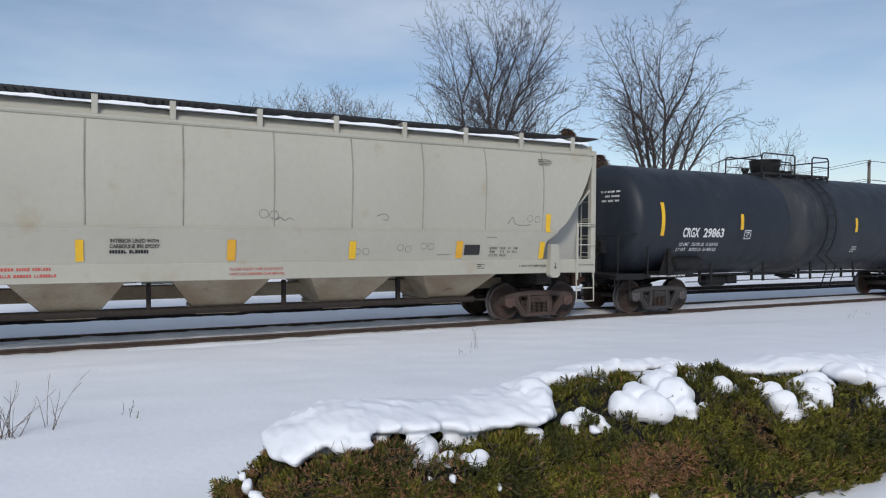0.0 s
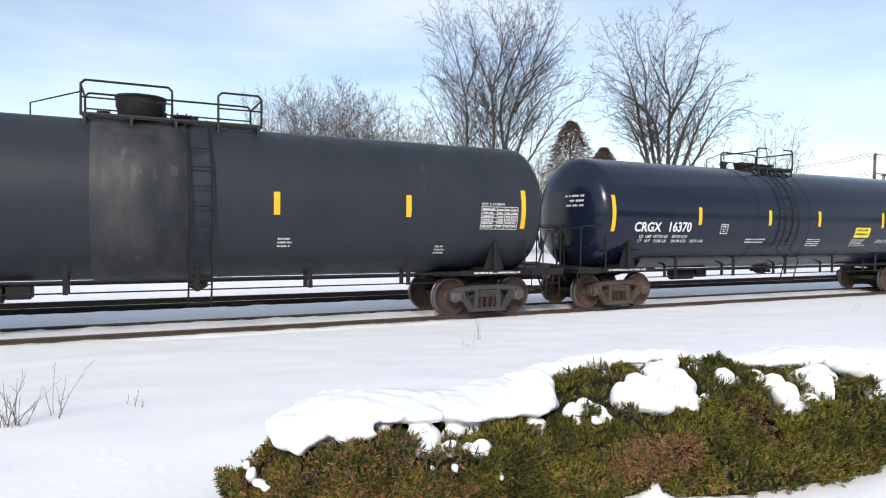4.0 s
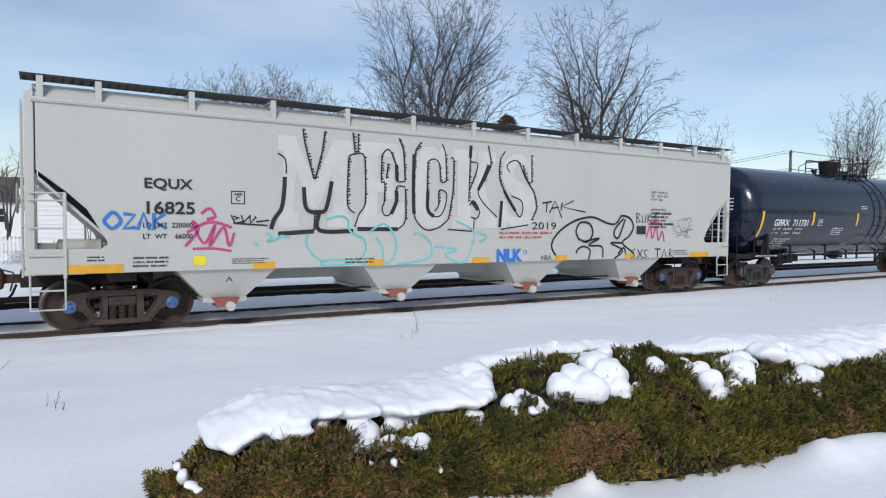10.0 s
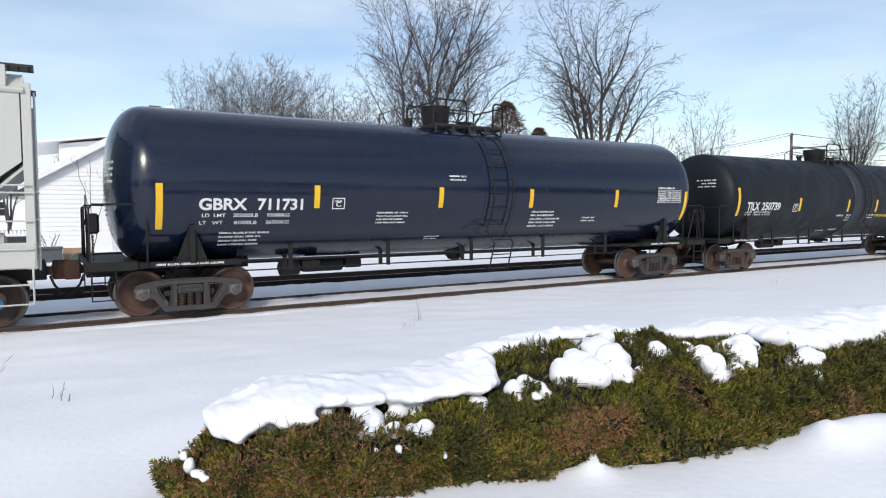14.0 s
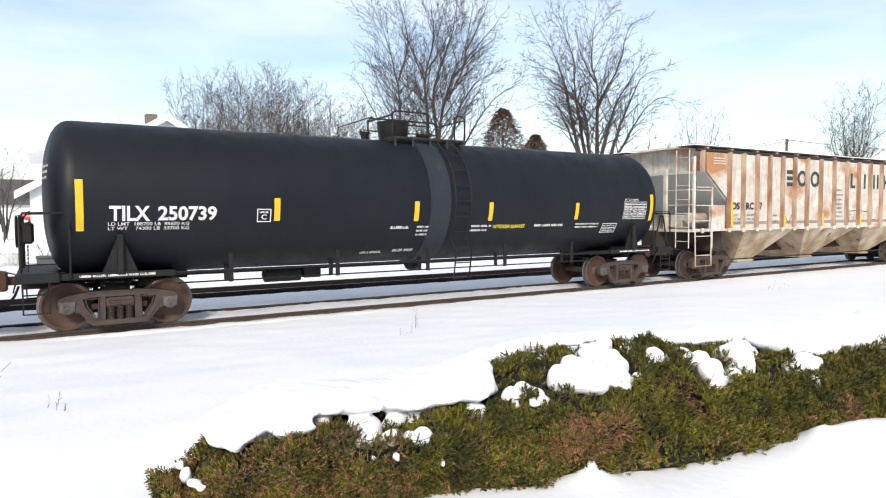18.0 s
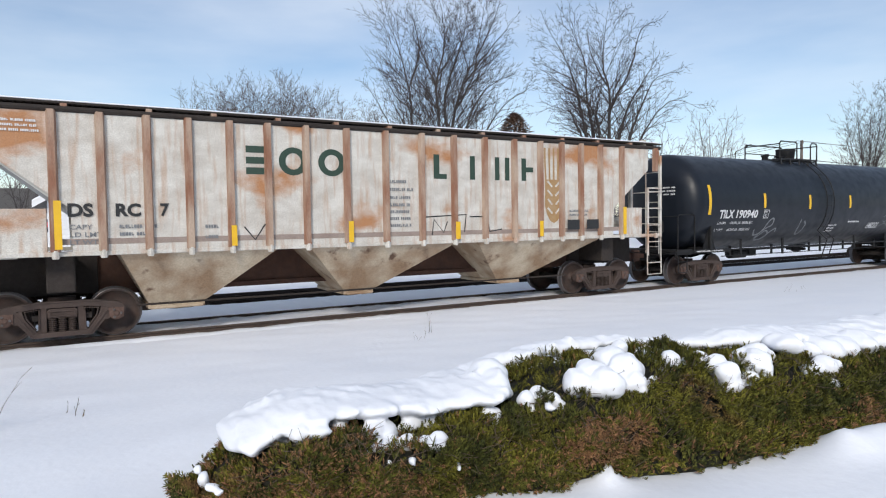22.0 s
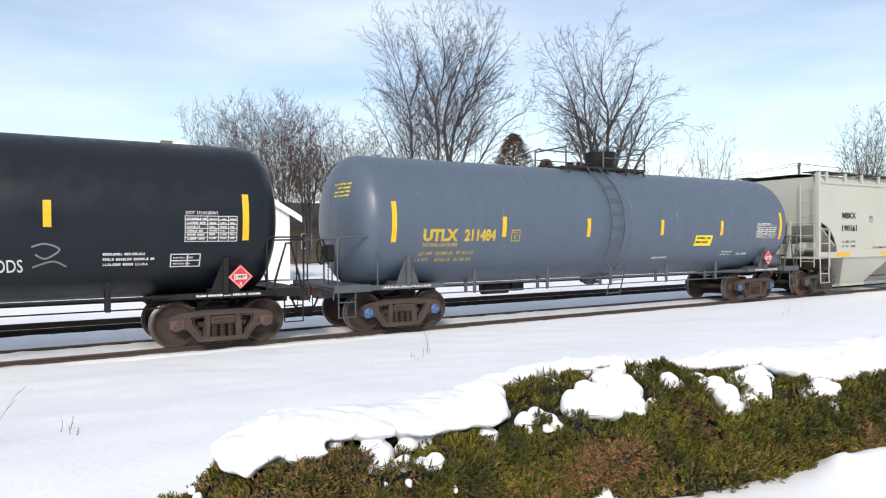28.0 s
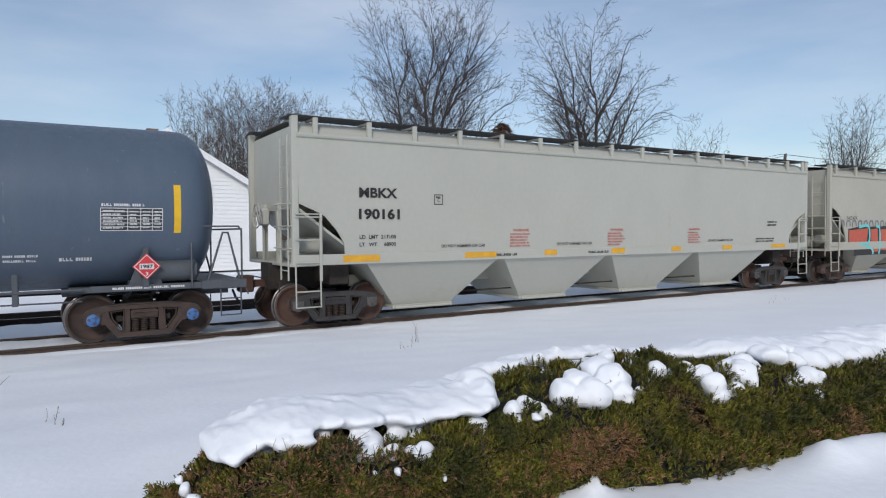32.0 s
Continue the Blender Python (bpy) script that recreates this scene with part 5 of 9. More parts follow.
def build_train():
    # 0: old tan hopper
    carA = hopper_car("hopper_car", -5.3, 9.10, "weathered cream covered hopper car with stained panels", "hop_tan", dict(
        hl=8.42, sill_z=1.16, knee_z=1.48, rim_z=4.0, board_z=4.41, slope_top=3.2, slope_run=1.95, gusset=True, bulge=0.15, belt=True, post_z=4.1, snow_line=True, low_paint="hop_dirty",
        cut=[(0.16, 3.98), (0.22, 3.71), (0.55, 3.0), (0.95, 2.35), (1.3, 2.05), (1.5, 1.9), (1.62, 1.48)],
        brackets=[-7.1, -5.5, -3.9, -2.35, -1.12, 0.4, 1.89, 3.36, 4.81, 6.25, 7.7], bins=[(-2.76, 0.9, 0.4), (-0.26, 0.9, 0.4), (2.25, 0.88, 0.41), (4.74, 0.95, 0.37), (-5.26, 0.9, 0.4)],
        bin_z=0.52, bin_y=0.75, bin_paint="hop_dirty", ladder_top=2.35, gear=G_OLD,
        strips=[(-2.64, -2.52, 1.53, 1.9, "yellow"), (-0.2, -0.05, 1.52, 1.91, "orange_strip"), (2.14, 2.28, 1.53, 1.89, "yellow"), (4.55, 4.71, 1.53, 1.9, "orange_strip"),
                (6.72, 6.86, 1.5, 1.89, "yellow"), (6.85, 6.98, 2.11, 2.53, "yellow"), (4.75, 5.14, 1.6, 1.82, K)],
        texts=[("INTERIOR LINED WITH", -2.12, -1.36, 1.85, 1.92, K, 0.02), ("CARBOLINE 890 EPOXY", -2.13, -1.34, 1.755, 1.825, K, 0.02),
               ("CLOSE DUST CAPS AND ROOF", -0.15, 0.84, 1.335, 1.385, "red_text", 0.008), ("HATCHES BEFORE CAR MOVES", -0.15, 0.86, 1.245, 1.295, "red_text", 0.008),
               ("EXW  10-5   H   3-8", 5.40, 6.12, 1.72, 1.77, K, 0.01), ("EW     7-5   H  15-1", 5.40, 6.12, 1.64, 1.69, K, 0.01), ("CU FT  5650", 5.38, 5.82, 1.56, 1.61, K, 0.01), ("2 INCH HF COMP SHOES", 6.2, 6.95, 1.31, 1.36, K, 0.01)],
        bars=[(-2.13, -1.55, 1.66, 1.725, 1, K), (6.65, 7.06, 3.66, 3.80, 4, K), (-3.77, -2.92, 1.27, 1.43, 2, "red_text"), 
              (5.1, 5.3, 1.29, 1.39, 3, K)]))
    for x in (-5.5, -4.0, -2.5, -0.96, 0.64, 2.18, 3.73, 5.25, 6.77):
        bm = B()
        pipe(bm, [(x, belted_side(z) - 0.002, z) for z in np.linspace(2.16, 3.96, 12)], 0.015, 5)
        part("panel_seam", bm, "seam_grime", carA, "dirty weld seam between side panels")
    bm = B()
    box(bm, -7.0, 7.0, -1.742, -1.70, 2.118, 2.136, 0.003)
    part("belt_ledge", bm, "hop_tan", carA, "narrow ledge along the top of the lower side belt")
    # jacking pads at the ends of the belt
    for s in (-1, 1):
        bm = B()
        prism(bm, [(s * 7.0, 1.84), (s * 7.22, 1.84), (s * 7.25, 1.12), (s * 7.19, 1.06), (s * 7.03, 1.06), (s * 6.97, 1.12)][::s], -1.755, -1.60)
        part("jacking_pad", bm, "hop_tan", carA, "cream steel jacking pad with a black arrow", smooth=None)
        draw(carA, "arrow", [[(s * 7.11, 1.40), (s * 7.11, 1.27)], [(s * 7.11 - 0.035, 1.31), (s * 7.11, 1.26), (s * 7.11 + 0.035, 1.31)]], 0.016, K, flat(-1.757), "small black painted arrow")
    # crayon rings and smudges
    rings = []
    for x, z, rr in ((0.45, 2.40, 0.085), (0.64, 2.38, 0.085), (2.31, 1.68, 0.07), (2.50, 1.68, 0.07), (3.25, 1.76, 0.07), (3.43, 1.73, 0.07), (3.78, 1.79, 0.07), (3.95, 1.78, 0.07), (6.42, 2.42, 0.075), (6.62, 2.40, 0.075)):
        rings.append([(x + rr * math.cos(k * 0.42 + x), z + rr * 0.95 * math.sin(k * 0.42 + x)) for k in range(17)])
    draw(carA, "crayon_ring", rings, 0.012, "crayon", belted_side, "faint rings drawn with a grease crayon")
    draw(carA, "graffiti", [curve([(0.60, 2.33), (0.68, 2.29), (0.76, 2.34), (0.84, 2.28), (0.92, 2.33), (1.02, 2.29)]), curve([(2.70, 2.40), (2.86, 2.45), (2.95, 2.40), (2.92, 2.32), (2.84, 2.34)]),
                            curve([(5.82, 2.28), (5.95, 2.44), (6.02, 2.30), (6.20, 2.26), (6.45, 2.28)]), [(5.3, 1.99), (5.55, 1.98)], [(4.1, 1.60), (4.42, 1.61)]], 0.018, "crayon", belted_side, "small crayon scribbles")
    bm = B()
    pipe(bm, [(-5.6, -0.92, 0.56), (-1.5, -0.92, 0.55), (1.0, -0.92, 0.55), (5.4, -0.92, 0.55)], 0.065, 8)
    part("outlet_pipe", bm, "grime", carA, "dark rusty discharge pipe under the hoppers")
    for x in (-1.5, 1.0, 3.5):
        bm = B()
        box(bm, x - 0.04, x + 0.04, -0.98, -0.86, 0.50, 1.1, 0.01)
        part("pipe_hanger", bm, "grime", carA)
    # 1 to 2: black tank cars
    tank_car(13.02, 25.78, "tank_dull", "black_steel", "dull black tank car with yellow reflective strips", dict(
        stripes=[(-6.8, 2.06, 2.93), (-3.83, 2.25, 2.69), (-1.08, 2.24, 2.68), (1.39, 2.23, 2.67), (4.14, 2.23, 2.69), (7.0, 2.01, 2.89)], head=0.5,
        texts=[("CRGX", -6.06, -5.46, 2.02, 2.28, W, 0.03), ("29863", -5.30, -4.52, 2.02, 2.28, W, 0.03), ("LD LMT   205700 LB  93 300 KG", -6.1, -4.64, 1.79, 1.88, W, 0.01),
               ("LT WT    80700 LB  36 400 KG", -6.13, -4.64, 1.65, 1.74, W, 0.01)], plates=[(-3.70, -3.44, 1.99, 2.24)], panel=(5.89, 6.85, 1.99, 2.5),
        bars=[(-1.3, -0.9, 1.56, 1.79, 4, W), (1.44, 1.74, 1.6, 1.78, 3, W), (4.88, 5.18, 1.44, 1.62, 3, W)], ladder=(-0.2, 0.2), platform=(-1.95, 1.25), manway=(-0.95, 0.45, 0.5),
        jacket=(-1.8, -0.15), jacket_t=0.012, jacket_paint="tank_stain", bands=(-0.2, 0.5), title="DOT 111A100W1", brake_end=-1, gear=("bogie_dark", "wheel", "grey_cap"), flip=1, end_tank=-5.6, end_tank_paint="black_steel", reservoirs=((-3.6, 0.9, -0.3),), head_bars=((-0.9, -0.2, 2.95, 3.25, 3, W),)))
    tank_car(29.74, 42.76, "tank_blue", "black_steel", "glossy blue-black tank car with white lettering", dict(
        stripes=[(-7.16, 1.97, 2.88), (-4.2, 2.17, 2.64), (-1.43, 2.18, 2.62), (0.77, 2.17, 2.63), (3.94, 2.16, 2.64), (7.1, 1.98, 2.84)], R=1.5, zc=2.42, over=1.22, title="AAR 211 A 100 W1",
        texts=[("CRGX", -6.46, -5.55, 1.97, 2.22, W, 0.03), ("16370", -5.27, -4.49, 1.97, 2.24, W, 0.03), ("LD  LMT 187700 LB     85150 KGS", -6.24, -4.56, 1.81, 1.89, W, 0.01),
               ("LT   WT   75300 LB     34150 KGS", -6.24, -4.56, 1.69, 1.77, W, 0.01), ("NEW 3-98", -4.4, -3.94, 1.69, 1.77, W, 0.01), ("EXTERIOR HEATER PIPES", 2.54, 3.24, 1.75, 1.80, W, 0.005), ("NO INLET OR OUTLET", 2.54, 3.13, 1.69, 1.74, W, 0.005), ("PIPE CAPS REQUIRED", 2.54, 3.14, 1.63, 1.68, W, 0.005), ("VENT TANK WHEN UNLOADING", 2.54, 3.38, 1.57, 1.62, W, 0.005), ("4\" FIBERGLASS INSULATION", 3.83, 4.56, 1.74, 1.79, W, 0.005), ("DO NOT EXCEED 400 F", 3.83, 4.42, 1.68, 1.73, W, 0.005)], plates=[(-3.38, -3.11, 1.93, 2.2)],
        panel=(5.82, 6.93, 1.8, 2.24), sign=(2.58, 3.35, 1.85, 2.16), bars=[(-2.28, -1.38, 1.68, 1.8, 2, W), (0.4, 1.05, 1.58, 1.8, 4, W), (4.97, 5.21, 1.7, 1.9, 2, W)],
        ladder=(-0.9, -0.32), platform=(-1.0, 0.6), end_rails=True, manway=(-0.75, 0.30, 0.2), bands=(-1.9, 0.35), gear=("bogie", "wheel_new", "rust_cap"), rail_h=0.6, head_bars=((-0.9, -0.2, 2.6, 2.9, 3, W),)))
    # 3: light grey hopper with graffiti
    eq = hopper_car("hopper_car", 46.72, 62.14, "clean light-grey covered hopper car sprayed with large graffiti letters", "hop_grey", dict(
        hl=9.18, sill_z=1.05, knee_z=1.47, rim_z=3.92, board_z=4.34, slope_top=2.75, slope_run=1.75, post_z=4.05,
        cut=[(0.16, 3.92), (0.16, 2.78), (0.60, 2.42), (0.90, 2.13), (1.18, 1.62), (1.20, 1.55), (1.1, 1.47)], brackets=[-8.95, -8.1, -6.6, -5.1, -3.55, -2.0, -0.4, 1.2, 2.8, 4.4, 6.0, 7.5, 8.8],
        bins=[(-5.95, 0.95, 0.36), (-2.25, 0.95, 0.36), (1.5, 0.95, 0.36), (5.2, 0.95, 0.36)], bin_z=0.46, bin_y=1.25, gate_paint="red_paint", gear=G_BLUE, ladder_w=0.56,
        texts=[("EQUX", -7.4, -6.59, 2.5, 2.72, K, 0.02), ("16825", -7.37, -6.56, 2.08, 2.31, K, 0.02), ("LD LMT  220000", -7.43, -6.6, 1.84, 1.93, K, 0.01), ("LT  WT    66000", -7.43, -6.6, 1.64, 1.73, K, 0.01),
               ("NLK", 0.27, 1.06, 1.05, 1.37, "blue_spray", 0.07), ("EXW  10-8 H  8-3", 5.62, 6.3, 2.87, 2.93, K, 0.01), ("EW    8-2 H 15-2", 5.62, 6.3, 2.77, 2.83, K, 0.01), ("CU FT   6241", 5.62, 6.1, 2.67, 2.73, K, 0.01),
               ("EXTERIOR PAINT", 5.62, 6.25, 2.38, 2.44, K, 0.01), ("INTERIOR LINING", 5.62, 6.25, 2.08, 2.14, K, 0.01), ("A", -6.02, -5.88, 0.82, 0.92, K, 0.0)],
        bars=[(5.62, 6.5, 2.28, 2.34, 1, K), (5.62, 6.3, 2.18, 2.24, 1, K), (5.62, 6.55, 1.98, 2.04, 1, K), (5.62, 6.3, 1.9, 1.95, 1, K), (0.35, 2.1, 1.62, 1.78, 2, "red_text"), (-5.9, -5.2, 1.16, 1.26, 3, K),
              (-7.6, -7.0, 1.14, 1.32, 3, K), (-3.6, -2.9, 1.12, 1.22, 2, K), (6.6, 7.3, 1.12, 1.26, 3, K), (-8.3, -8.0, 1.26, 1.34, 2, K)],
        strips=[(-8.61, -7.74, 1.05, 1.2, "orange_strip"), (-5.5, -5.07, 1.05, 1.18, "orange_strip"), (-3.1, -2.7, 1.05, 1.18, "orange_strip"), (-0.42, 0.05, 1.05, 1.18, "orange_strip"), (2.1, 2.53, 1.05, 1.18, "orange_strip"),
                (4.61, 4.98, 1.05, 1.18, "orange_strip"), (7.35, 8.2, 1.05, 1.19, "orange_strip"), (-6.58, -6.36, 1.14, 1.32, "lemon"), (5.05, 5.42, 1.72, 1.95, K)],
        plates=[(-5.91, -5.65, 2.29, 2.54)]))
    graffiti_letters(eq)
    # 4 to 5
    tank_car(66.08, 79.16, "tank_gloss", "black_steel", "shiny new dark-blue tank car with white lettering", dict(
        stripes=[(-7.12, 1.64, 2.48), (-4.15, 2.03, 2.49), (-1.2, 2.04, 2.5), (1.42, 2.04, 2.5), (4.37, 2.05, 2.52), (7.2, 1.68, 2.51)], R=1.54, zc=2.49, head=0.75, over=1.36,
        texts=[("GBRX", -6.44, -5.55, 1.99, 2.22, W, 0.03), ("711731", -5.35, -4.44, 1.99, 2.22, W, 0.03), ("LD  LMT    205000LB     93000KG", -6.38, -4.7, 1.86, 1.93, W, 0.01), ("LT   WT      81000LB     36700KG", -6.42, -4.7, 1.72, 1.79, W, 0.01)],
        plates=[(-3.82, -3.54, 2.01, 2.24)], panel=(6.0, 6.98, 2.18, 2.55), bars=[(-6.03, -5.01, 1.3, 1.57, 4, W), (-2.77, -1.94, 1.7, 1.95, 4, W), (-0.98, -0.48, 2.66, 2.78, 2, W), (1.49, 2.52, 1.56, 1.96, 5, W), (3.24, 3.79, 1.68, 1.8, 2, W), (-1.4, -0.9, 1.31, 1.39, 2, W)],
        ladder=(0.2, 0.75), platform=(-0.9, 1.15), manway=(-0.45, 0.36, 0.52), bands=(0.05, 0.95), gear=G_DARK, brake_end=-1, reservoirs=((-3.4, 0.9, 0.1), (-4.4, 0.5, -0.4)), head_bars=((-0.9, -0.2, 2.5, 2.9, 4, W), (-0.2, 0.3, 1.5, 2.3, 9, W))))
    tank_car(83.15, 96.23, "tank_matt", "black_steel", "flat dark-charcoal tank car with yellow strips", dict(
        stripes=[(-7.16, 1.78, 2.67), (-3.73, 1.93, 2.38), (-0.55, 1.9, 2.34), (1.5, 1.89, 2.33), (4.29, 1.9, 2.33), (7.14, 1.85, 2.59)], head=0.5,
        texts=[("TILX", -6.71, -6.05, 1.95, 2.22, W, 0.03), ("250739", -5.92, -4.89, 1.95, 2.22, W, 0.03), ("LD LMT  188700 LB  85600 KG", -6.73, -5.38, 1.87, 1.93, W, 0.01), ("LT WT    74300 LB  33700 KG", -6.73, -5.38, 1.79, 1.85, W, 0.01),
               ("NITROGEN BLANKET", 1.64, 2.62, 1.7, 1.79, "lemon", 0.02)], plates=[(-4.13, -3.85, 1.91, 2.17)], panel=(6.03, 6.93, 1.9, 2.38), boxes=[(5.33, 5.88, 1.53, 1.79)], R=1.45, zc=2.38, over=1.16, title="AAR 211A 100 W1",
        bars=[(-1.16, -0.63, 1.72, 1.79, 1, W), (-0.49, 0.32, 1.57, 1.79, 3, W), (0.98, 1.59, 1.64, 1.79, 2, W), (2.93, 3.86, 1.7, 1.79, 1, W), (4.33, 5.31, 1.68, 1.8, 2, W), (-0.9, -0.4, 1.2, 1.26, 1, W), (-1.7, -1.2, 1.18, 1.23, 1, W)],
        ladder=(0.42, 0.85), platform=(-0.75, 1.25), manway=(-0.4, 0.38, 0.45), jacket=(-0.2, 0.36), jacket_paint="tank_dull", gear=("bogie", "wheel_new", "grey_cap"), head_bars=((-0.9, -0.2, 2.7, 2.95, 3, W),)))
    # 6: rusty ribbed hopper
    soo_hopper()
    # 7 to 8
    t9 = tank_car(117.21, 130.30, "tank_black", "black_steel", "satin black tank car with chalk graffiti and red placards", dict(
        stripes=[(-6.83, 2.09, 2.98), (-4.15, 2.29, 2.75), (-1.63, 2.25, 2.72), (0.88, 2.28, 2.73), (3.63, 2.28, 2.73), (6.88, 2.04, 2.92)], head=0.68, over=1.18, title="DOT 111A100W1",
        texts=[("TILX", -6.34, -5.65, 1.97, 2.23, W, 0.03), ("190940", -5.52, -4.46, 1.97, 2.23, W, 0.03), ("LD LMT    196300 LB  89050 KG", -6.32, -4.61, 1.79, 1.87, W, 0.01), ("LT WT      66700 LB  30250 KG", -6.32, -4.61, 1.58, 1.66, W, 0.01)],
        plates=[(-4.15, -3.88, 1.96, 2.23)], panel=(5.78, 6.72, 2.02, 2.5), boxes=[(5.55, 6.08, 1.55, 1.8)], placards=[(6.79, 1.34)],
        bars=[(1.04, 1.77, 1.75, 1.82, 1, W), (4.45, 5.4, 1.6, 1.83, 3, W), (-0.14, 0.44, 1.45, 1.7, 3, W)], ladder=(-0.78, -0.35), platform=(-2.0, 0.25), manway=(-0.6, 0.32, 0.45), flip=-1,
        gear=G_OLD, bands=(-0.3,), head_bars=((-0.9, -0.2, 2.7, 2.95, 3, W),),
        strokes=[(curve([(-4.32, 1.6), (-4.15, 1.42), (-3.9, 1.5), (-3.75, 1.85), (-3.55, 1.95), (-3.5, 1.75), (-3.75, 1.62), (-3.95, 1.4), (-3.8, 1.25), (-3.5, 1.3), (-3.4, 1.5), (-3.2, 1.62), (-3.12, 1.5)]), 0.05, "chalk"),
                 (curve([(-3.9, 1.3), (-3.7, 1.55), (-3.45, 1.45), (-3.6, 1.28)]), 0.045, "chalk"), (curve([(-1.95, 1.9), (-1.9, 1.5), (-1.7, 1.4), (-1.6, 1.7), (-1.75, 1.85)]), 0.05, "chalk"),
                 (curve([(3.4, 1.95), (3.6, 2.0), (3.8, 1.9), (3.6, 1.75), (3.45, 1.82)]), 0.03, "chalk"), (curve([(3.4, 1.6), (3.7, 1.7), (3.9, 1.6)]), 0.03, "chalk")]))
    text(t9, "graffiti", "EMBODS", 2.51, 3.27, 1.52, 1.74, W, round_side(1.53, 2.475), 0.01)
    tank_car(134.25, 147.35, "tank_grey", "grey_steel", "blue-grey tank car with yellow lettering and streaks of dirt", dict(
        stripes=[(-7.0, 1.98, 2.87), (-4.06, 2.09, 2.57), (-1.34, 2.08, 2.56), (1.45, 2.12, 2.55), (4.08, 2.11, 2.55), (7.07, 1.98, 2.85)], head=0.7, R=1.54, over=1.36, stripe_paint="yellow",
        texts=[("UTLX", -6.27, -5.35, 1.99, 2.27, "worn_yellow", 0.05), ("211484", -5.18, -4.29, 1.99, 2.27, "worn_yellow", 0.04), ("THE TANK CAR PEOPLE", -6.27, -5.34, 1.87, 1.95, "worn_yellow", 0.02), ("LD LMT  202900 LB   93 350 KG", -6.31, -4.85, 1.68, 1.76, "worn_yellow", 0.01),
               ("LT WT      80100 LB   36 350 KG", -6.35, -4.87, 1.53, 1.61, "worn_yellow", 0.01)], plates=[(-3.84, -3.58, 1.98, 2.26)], plate_paint="worn_yellow", panel=(5.82, 6.82, 2.02, 2.42), sign=(2.93, 3.7, 1.8, 2.11), placards=[(6.55, 1.38)],
        bars=[(4.4, 4.9, 1.5, 1.62, 2, W), (5.2, 5.7, 1.5, 1.56, 1, W), (1.4, 2.0, 1.45, 1.5, 1, W)], ladder=(-0.62, -0.15), platform=(-1.35, 1.7), manway=(0.55, 0.44, 0.55), flip=-1, gear=G_BLUE, jacket=(0.22, 0.52), dome_paint="black_steel",
        end_tank=6.95, head_bars=((-0.9, -0.2, 3.0, 3.3, 4, "lemon"),)))
    # 9 and 10: cream hoppers
    hopper_car("hopper_car", 151.14, 167.24, "clean cream covered hopper car with black lettering", "hop_cream", dict(
        hl=9.20, sill_z=1.30, knee_z=1.52, rim_z=3.92, board_z=4.32, slope_top=2.5, slope_run=1.6, post_z=4.30,
        cut=[(0.12, 3.92), (0.14, 2.55), (0.45, 2.42), (0.68, 2.30), (0.95, 2.0), (1.1, 1.75), (1.12, 1.52)], brackets=[-8.7, -7.5, -6.4, -5.2, -4.0, -2.8, -1.6, -0.3, 0.9, 2.1, 3.3, 4.5, 5.7, 6.9, 8.0, 8.9],
        bins=[(-5.85, 1.75, 0.75), (-2.2, 1.75, 0.75), (1.45, 1.75, 0.75), (5.1, 1.75, 0.75)], bin_z=0.27, bin_y=0.9, gear=("bogie_dark", "wheel_new", "grey_cap"), ladder_w=0.58, ladder_top=2.36,
        texts=[("MBKX", -7.76, -6.86, 2.70, 2.91, K, 0.03), ("190161", -7.77, -6.80, 2.24, 2.47, K, 0.035), ("LD  LMT  217100", -7.76, -6.9, 1.83, 1.91, K, 0.01), ("LT   WT     68900", -7.76, -6.9, 1.67, 1.75, K, 0.01),
               ("DO NOT HAMMER ON CAR", -5.74, -4.53, 1.61, 1.68, K, 0.01), ("DO NOT HAMMER ON CAR", -2.29, -1.07, 1.61, 1.68, K, 0.01), ("DO NOT HAMMER ON CAR", 3.75, 5.0, 1.62, 1.69, K, 0.01),
               ("WARNING", -3.7, -3.2, 1.97, 2.03, "red_text", 0.02), ("WARNING", -0.4, 0.1, 1.97, 2.03, "red_text", 0.02), ("WARNING", 2.85, 3.35, 1.97, 2.03, "red_text", 0.02)],
        bars=[(-3.79, -3.14, 1.6, 1.92, 5, "red_text"), (-0.49, 0.16, 1.58, 1.92, 5, "red_text"), (2.81, 3.41, 1.6, 1.92, 5, "red_text"), (6.17, 7.26, 1.58, 1.7, 2, K), (6.81, 7.38, 2.1, 2.25, 2, K), (-4.2, -3.6, 1.38, 1.44, 1, K), (-1.2, -0.5, 1.38, 1.44, 1, K)],
        strips=[(-8.13, -7.29, 1.35, 1.49, "orange_strip"), (-5.1, -4.2, 1.36, 1.49, "orange_strip"), (-2.7, -2.29, 1.37, 1.5, "orange_strip"), (-0.34, 0.16, 1.36, 1.5, "orange_strip"), (2.09, 2.51, 1.37, 1.5, "orange_strip"), (4.46, 4.94, 1.37, 1.5, "orange_strip"),
                (7.04, 7.85, 1.38, 1.5, "orange_strip")], plates=[(-5.92, -5.69, 2.58, 2.81)]))
